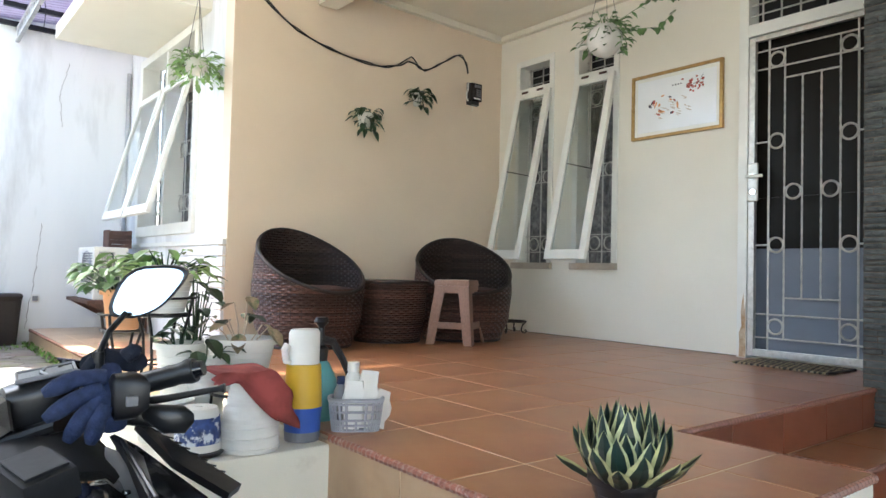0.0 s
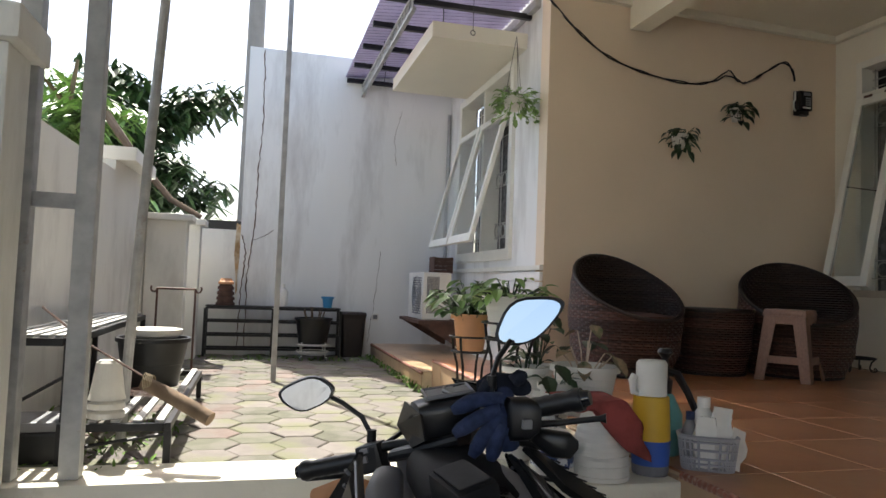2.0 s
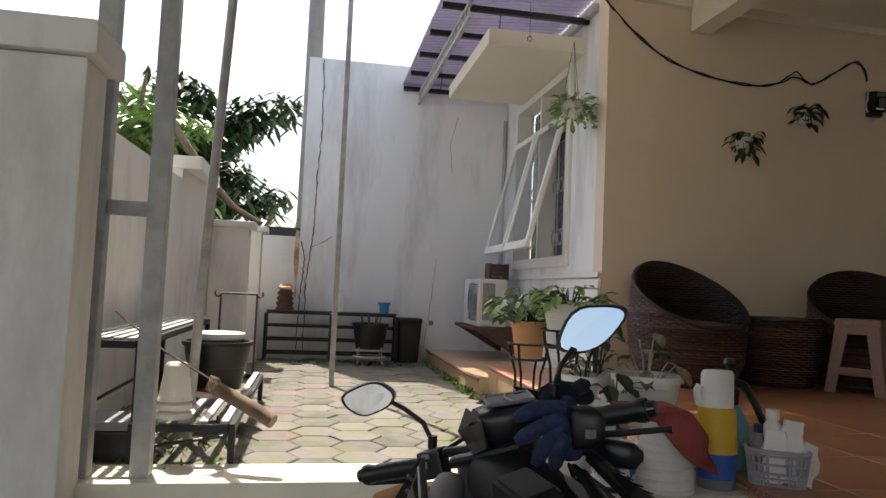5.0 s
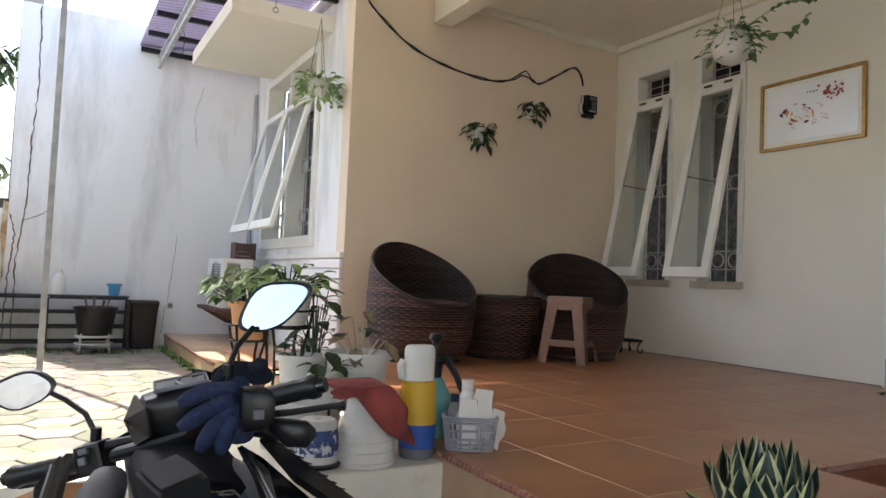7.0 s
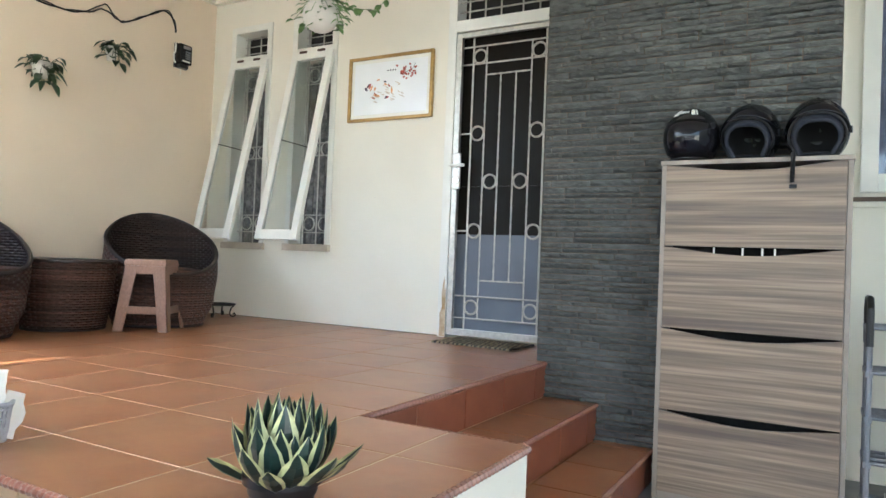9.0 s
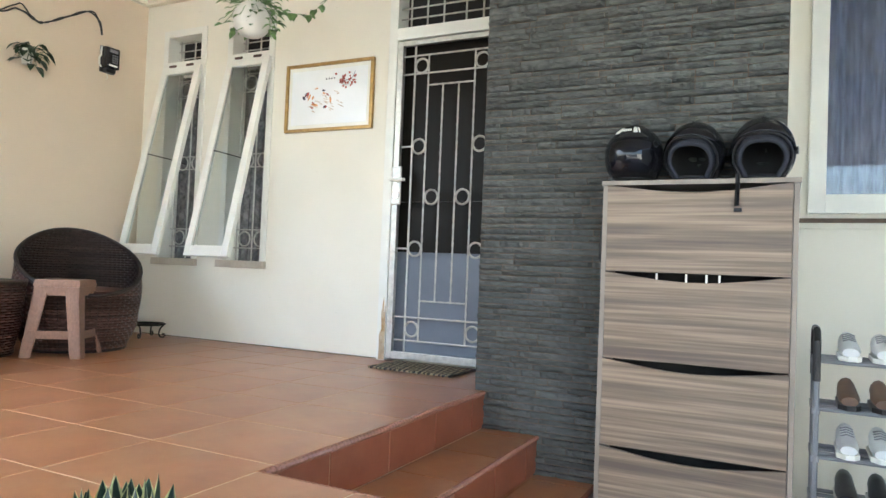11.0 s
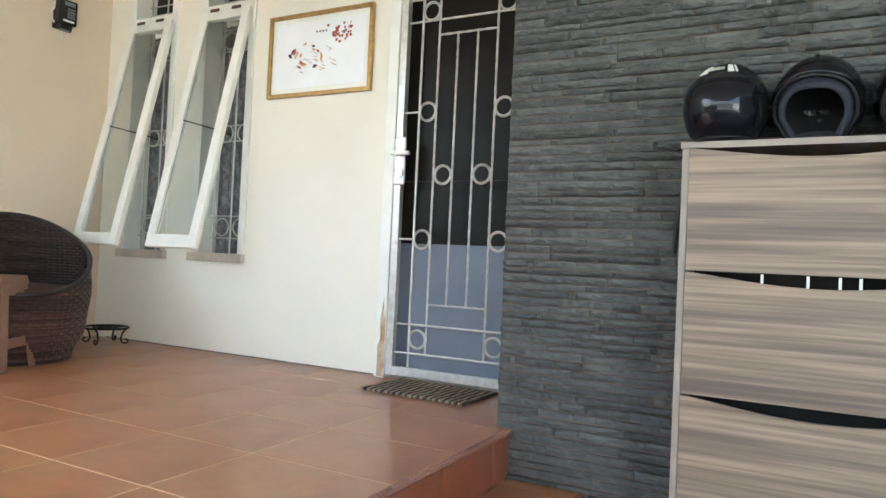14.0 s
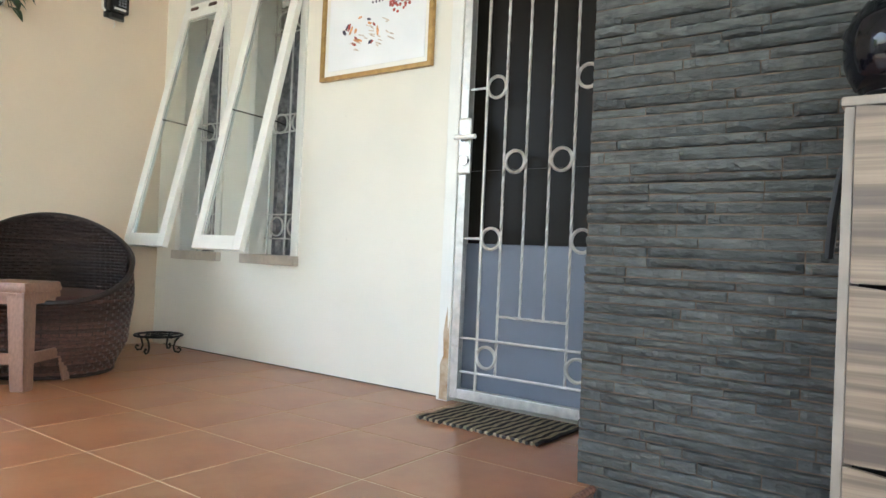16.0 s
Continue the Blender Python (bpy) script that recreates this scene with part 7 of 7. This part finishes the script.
# small marks and fittings
t = thing("wall_socket", (1.42, FY - 0.001, 0.72), "small white wall socket low on the far wall", "socket")
part("plate", box((-0.035, -0.012, -0.035), (0.035, 0, 0.035), bevel=0.004), "potw", t)
part("cover", box((-0.022, -0.02, -0.022), (0.022, -0.012, 0.022), bevel=0.004), "grey", t)
bm = bmesh.new()
rnd = random.Random(15)
for k in range(26):
    y, z = rnd.uniform(2.7, 4.6), rnd.uniform(0.7, 3.1)
    lathe([(0, 0), (0.0022, 0.0008), (0, 0.0016)], bm, sides=6, at=(WX - 0.001, y, z))
for k in range(20):
    x, z = rnd.uniform(2.3, 4.7), rnd.uniform(0.9, 3.0)
    lathe([(0, 0), (0.0022, 0.0008), (0, 0.0016)], bm, sides=6, at=(x, ty(x) - 0.001, z))
ob = part("wall_specks", bm, "rust")
tagged(ob, "tiny nail heads and specks on the painted walls", "specks", kind="stuff")
for k, (x, z0, z1) in enumerate(((0.95, 2.2, 2.9), (1.05, 2.0, 2.85))):
    t = thing("hanging_wire", (x + 0.25, 6.2 + 0.5 * k, 0), "thin wire hanging from the purple roof frame", "wire", "wires under the roof")
    part("wire", tube([(0, 0, 3.2), (0.01, 0, 3.1), (0, 0, 2.98)], 0.003, sides=4), "iron", t)



# ---------- tiles, pavers and slate strips ----------
def piece_mesh(name, bm, key):
    bmesh.ops.recalc_face_normals(bm, faces=bm.faces)
    me = bpy.data.meshes.new(name)
    bm.to_mesh(me)
    bm.free()
    me.materials.append(M[key])
    return me


def slab(w, d, h, e=0.0008):
    """A thin block with a chamfered top edge; origin at its lower corner."""
    bm = bmesh.new()
    a = [bm.verts.new(p) for p in ((0, 0, 0), (w, 0, 0), (w, d, 0), (0, d, 0))]
    b = [bm.verts.new(p) for p in ((0, 0, h - e), (w, 0, h - e), (w, d, h - e), (0, d, h - e))]
    c = [bm.verts.new(p) for p in ((e, e, h), (w - e, e, h), (w - e, d - e, h), (e, d - e, h))]
    bm.faces.new(a[::-1])
    bm.faces.new(c)
    for A, B in ((a, b), (b, c)):
        for k in range(4):
            bm.faces.new((A[k], A[(k + 1) % 4], B[(k + 1) % 4], B[k]))
    return bm


MESHES = {}


def place(name, key, parent, w, d, h, m):
    k = (name, key, round(w, 3), round(d, 3), round(h, 4))
    if k not in MESHES:
        MESHES[k] = piece_mesh(name, slab(w, d, h), key)
    ob = new(name, MESHES[k])
    ob.parent = parent
    ob.matrix_local = m
    return ob


rnd = random.Random(5)
G = 0.006


def tile_field(parent, x0, x1, y0, y1, z, ox, oy, pitch=0.395, h=0.008, key="tile", long=0.0):
    deep = long or pitch
    x = ox + pitch * math.floor((x0 - ox) / pitch)
    while x < x1 - 0.01:
        y = oy + deep * math.floor((y0 - oy) / deep)
        while y < y1 - 0.01:
            a, b, c, d = max(x, x0), min(x + pitch, x1), max(y, y0), min(y + deep, y1)
            if b - a > 0.02 and d - c > 0.02:
                place("tile", key, parent, b - a - G, d - c - G, h, pose(a + G / 2, c + G / 2, z - h, rnd.uniform(-0.01, 0.01), rnd.uniform(-0.01, 0.01), 0))
            y += deep
        x += pitch


porch = structure("porch_floor", box((PWX + 0.004, 1.534, PZ - 0.0115), (WX, TY, PZ - 0.0012)), "grout")
tile_field(porch, PWX, WX, 1.53, 2.05, PZ, 2.525, 1.53, long=0.52)
tile_field(porch, PWX, WX, 2.05, TY, PZ, 2.525, 2.05)
tile_field(porch, EX + 0.2, WX, TY, ty(WX), PZ, 2.525, TY)
end = structure("porch_end_floor", box((PWX + 0.004, TY + 0.002, PZ - 0.0115), (EX, NY, PZ - 0.0012)), "grout")
tile_field(end, PWX, EX - 0.03, TY, NY, PZ, 2.525, TY)
wing = structure("porch_wing_floor", box((PWX + 0.004, PWY + 0.004, PZ - 0.0115), (STX - 0.004, 1.533, PZ - 0.0012)), "grout")
tile_field(wing, PWX, STX, PWY, 1.53, PZ, 2.525, 1.19)
terr = structure("terrace_floor", box((TWX + 0.004, NY + 0.002, LZ - 0.0115), (EX, FY, LZ - 0.0012)), "grout")
tile_field(terr, TWX, EX, NY, FY, LZ, 1.55, NY, key="tile_ochre")


def riser(name, a, b, z0, z1, n, along):
    """Tiles set upright: along x, facing south, or along y, facing west."""
    L = b - a
    core = box((a, n + 0.0015, z0), (b, n + 0.009, z1)) if along == "x" else box((n + 0.0015, a, z0), (n + 0.009, b, z1))
    s = structure(name, core, "grout")
    k = math.ceil(L / 0.393 - 0.01) + (2 if along == "x" else 0)
    for i in range(k):
        p0, p1 = (max(a, 2.01 + i * 0.393), min(2.01 + (i + 1) * 0.393, b)) if along == "x" else (a + i * 0.393, min(a + (i + 1) * 0.393, b))
        if p1 - p0 < 0.02:
            continue
        turn = Matrix.Translation((p0 + G / 2, n + 0.004, z0)) @ pose(0, 0, 0, 90) if along == "x" else Matrix.Translation((n + 0.004, p1 - G / 2, z0)) @ pose(0, 0, 0, 90, 0, -90)
        # south-facing risers take the tile with shade in its colour
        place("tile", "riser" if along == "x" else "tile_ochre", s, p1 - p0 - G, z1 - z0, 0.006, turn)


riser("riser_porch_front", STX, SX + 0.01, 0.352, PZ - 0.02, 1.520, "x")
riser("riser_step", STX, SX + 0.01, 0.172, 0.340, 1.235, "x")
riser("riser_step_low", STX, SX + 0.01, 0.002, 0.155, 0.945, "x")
riser("riser_west", PWY, NY, 0.33, PZ - 0.02, PWX - 0.001, "y")
riser("riser_terrace", NY, FY, YZ - 0.03, LZ - 0.02, TWX - 0.001, "y")
structure("terrace_step_face", box((PWX + 0.01, NY - 0.008, LZ - 0.02), (EX - 0.03, NY + 0.001, PZ - 0.014)), "tile")
structure("wing_side_wall", box((STX - 0.012, PWY + 0.01, 0.003), (STX + 0.0, 1.519, PZ - 0.014)), "plinth")
structure("wing_front_wall", box((PWX + 0.01, PWY + 0.0, 0.003), (STX - 0.013, PWY + 0.012, PZ - 0.014)), "plinth")
tread = structure("step_tread", box((STX, 1.231, 0.3385), (SX + 0.01, 1.519, 0.344)), "grout")
tile_field(tread, STX, SX + 0.01, 1.231, 1.519, 0.35, STX, 1.231)
tread2 = structure("step_tread_low", box((STX, 0.941, 0.1555), (SX + 0.01, 1.231, 0.160)), "grout")
tile_field(tread2, STX, SX + 0.01, 0.941, 1.231, 0.166, STX, 0.941)


def nosing(name, a, b, r=0.013):
    """A ribbed edging strip."""
    a, b = Vector(a), Vector(b)
    n = int((b - a).length / 0.011)
    pts = [a.lerp(b, i / n) for i in range(n + 1)]
    return structure(name, tube(pts, [r * (1.0 if i % 2 else 0.80) for i in range(n + 1)], sides=8), "nosing_bead" if "west" in name or "yard" in name else "nosing")


for nm, a, b in (("nosing_front", (STX, 1.522, PZ - 0.010), (SX + 0.01, 1.522, PZ - 0.010)), ("nosing_west", (PWX, PWY, PZ - 0.010), (PWX, 2.095, PZ - 0.010)), ("nosing_wing", (STX - 0.002, PWY, PZ - 0.010), (STX - 0.002, 1.515, PZ - 0.010)), ("nosing_wing_front", (PWX + 0.01, PWY, PZ - 0.010), (STX - 0.01, PWY, PZ - 0.010)), ("nosing_step", (STX, 1.233, 0.340), (SX + 0.01, 1.233, 0.340)), ("nosing_step_low", (STX, 0.943, 0.156), (SX + 0.01, 0.943, 0.156)), ("nosing_yard", (PWX, 3.12, PZ - 0.010), (PWX, NY, PZ - 0.010)), ("nosing_terrace", (TWX, NY, LZ - 0.010), (TWX, FY - 0.01, LZ - 0.010))):
    nosing(nm, a, b)

# hexagon pavers
F = 0.225
hexes = bmesh.new()
s = F / math.sqrt(3)
e = 0.004
lo = [hexes.verts.new(((s - 0.004) * math.cos(k * math.pi / 3), (s - 0.004) * math.sin(k * math.pi / 3), -0.03)) for k in range(6)]
mi = [hexes.verts.new(((s - 0.004) * math.cos(k * math.pi / 3), (s - 0.004) * math.sin(k * math.pi / 3), -e)) for k in range(6)]
hi = [hexes.verts.new(((s - 0.010) * math.cos(k * math.pi / 3), (s - 0.010) * math.sin(k * math.pi / 3), 0)) for k in range(6)]
hexes.faces.new(hi)
for A, B in ((lo, mi), (mi, hi)):
    for k in range(6):
        hexes.faces.new((A[k], A[(k + 1) % 6], B[(k + 1) % 6], B[k]))
M["paver_red"] = material("reddish_paver", (0.165, 0.122, 0.104), 0.9, vary=0.18, scale=9, bump=0.002, bump_scale=90, stain=(0.145, 0.13, 0.112), stain_at=(0.42, 0.62), stain_scale=3, obj=0.2)
M["paver_green"] = material("mossy_paver", (0.115, 0.115, 0.082), 0.92, vary=0.2, scale=9, bump=0.002, bump_scale=90, stain=(0.15, 0.137, 0.12), stain_at=(0.45, 0.65), stain_scale=3, obj=0.2)
base = piece_mesh("paver", hexes, "paver")
alts = []
for key in ("paver_red", "paver_green"):
    me = base.copy()
    me.materials[0] = M[key]
    alts.append(me)
paving = structure("yard_paving", box((-1.5, 3.06, YZ - 0.044), (PWX - 0.003, FY - 0.002, YZ - 0.036)), "soil")
col, x = 0, -0.92
while x < PWX - 0.10:
    y = 3.06 + s * 0.9 + (F / 2 if col % 2 else 0)
    while y < FY - 0.09:
        ob = new("paver", rnd.choice([base, base, base, *alts]))
        ob.parent = paving
        ob.matrix_local = pose(x, y, YZ + rnd.uniform(-0.003, 0.002), rnd.uniform(-0.5, 0.5), rnd.uniform(-0.5, 0.5), 60 * rnd.randrange(6))
        y += F
    x += 1.5 * s
    col += 1

# slate strips
wall = structure("wall_slate", box((SX + 0.012, SY0 + 0.001, 0.0), (SX + 0.0195, SY1 - 0.001, 3.22)), "grout_dark")
stone_meshes = {}
rest = bmesh.new()
strips = []
z = 0.004
while z < 3.2:
    h = rnd.choice((0.024, 0.029, 0.031, 0.036))
    y = SY0
    while y < SY1 - 0.001:
        w = min(rnd.choice((0.10, 0.16, 0.22, 0.30, 0.40)), SY1 - y)
        if SY1 - y - w < 0.03:
            w = SY1 - y
        strips.append((y, z, w, h, rnd.choice((0.007, 0.011, 0.015, 0.020, 0.025))))
        y += w
    z += h
near = sorted(strips, key=lambda q: abs(q[1] - 0.95) * 0.6 + abs(q[0] - 1.25))[:300]
near_set = set(near)


def rough_block(bm, y, z, w, h, d, rn):
    """A split-faced strip: chipped front in three rows, with a sharp upper arris."""
    g = 0.0022
    n = max(3, int(w / 0.016))
    back = SX + 0.0119
    prev = None
    for i in range(n + 1):
        yy = y + g + (w - 2 * g) * i / n
        end = 0.5 if i in (0, n) else 1.0
        dd = max(0.004, d * end + rn.uniform(-0.004, 0.004))
        zt = z + h - g - rn.uniform(0, 0.0025)
        zb = z + g + rn.uniform(0, 0.003)
        cur = [bm.verts.new(p) for p in ((back, yy, z + g), (SX + 0.012 - dd * 0.55, yy, zb), (SX + 0.012 - dd * rn.uniform(0.75, 1.0), yy, z + h * rn.uniform(0.25, 0.45)), (SX + 0.012 - dd, yy, z + h * rn.uniform(0.6, 0.8)), (SX + 0.012 - dd * 0.92, yy, zt), (back, yy, z + h - g))]
        if prev:
            for k in range(5):
                bm.faces.new((prev[k], prev[k + 1], cur[k + 1], cur[k]))
        else:
            bm.faces.new(cur)
        prev = cur
    bm.faces.new(prev[::-1])


for q in strips:
    if q in near_set:
        y, z, w, h, d = q
        key = (round(w, 2), h, int(d * 400))
        if key not in stone_meshes:
            bm = bmesh.new()
            rough_block(bm, 0, 0, w, h, d, rnd)
            stone_meshes[key] = piece_mesh("slate_strip", bm, "slate")
        ob = new("slate_strip", stone_meshes[key])
        ob.parent = wall
        ob.matrix_local = Matrix.Translation((0, y, z))
    else:
        rough_block(rest, *q, rnd)
r = part("slate_strips", rest, "slate", wall)
r["kind"] = "stuff"
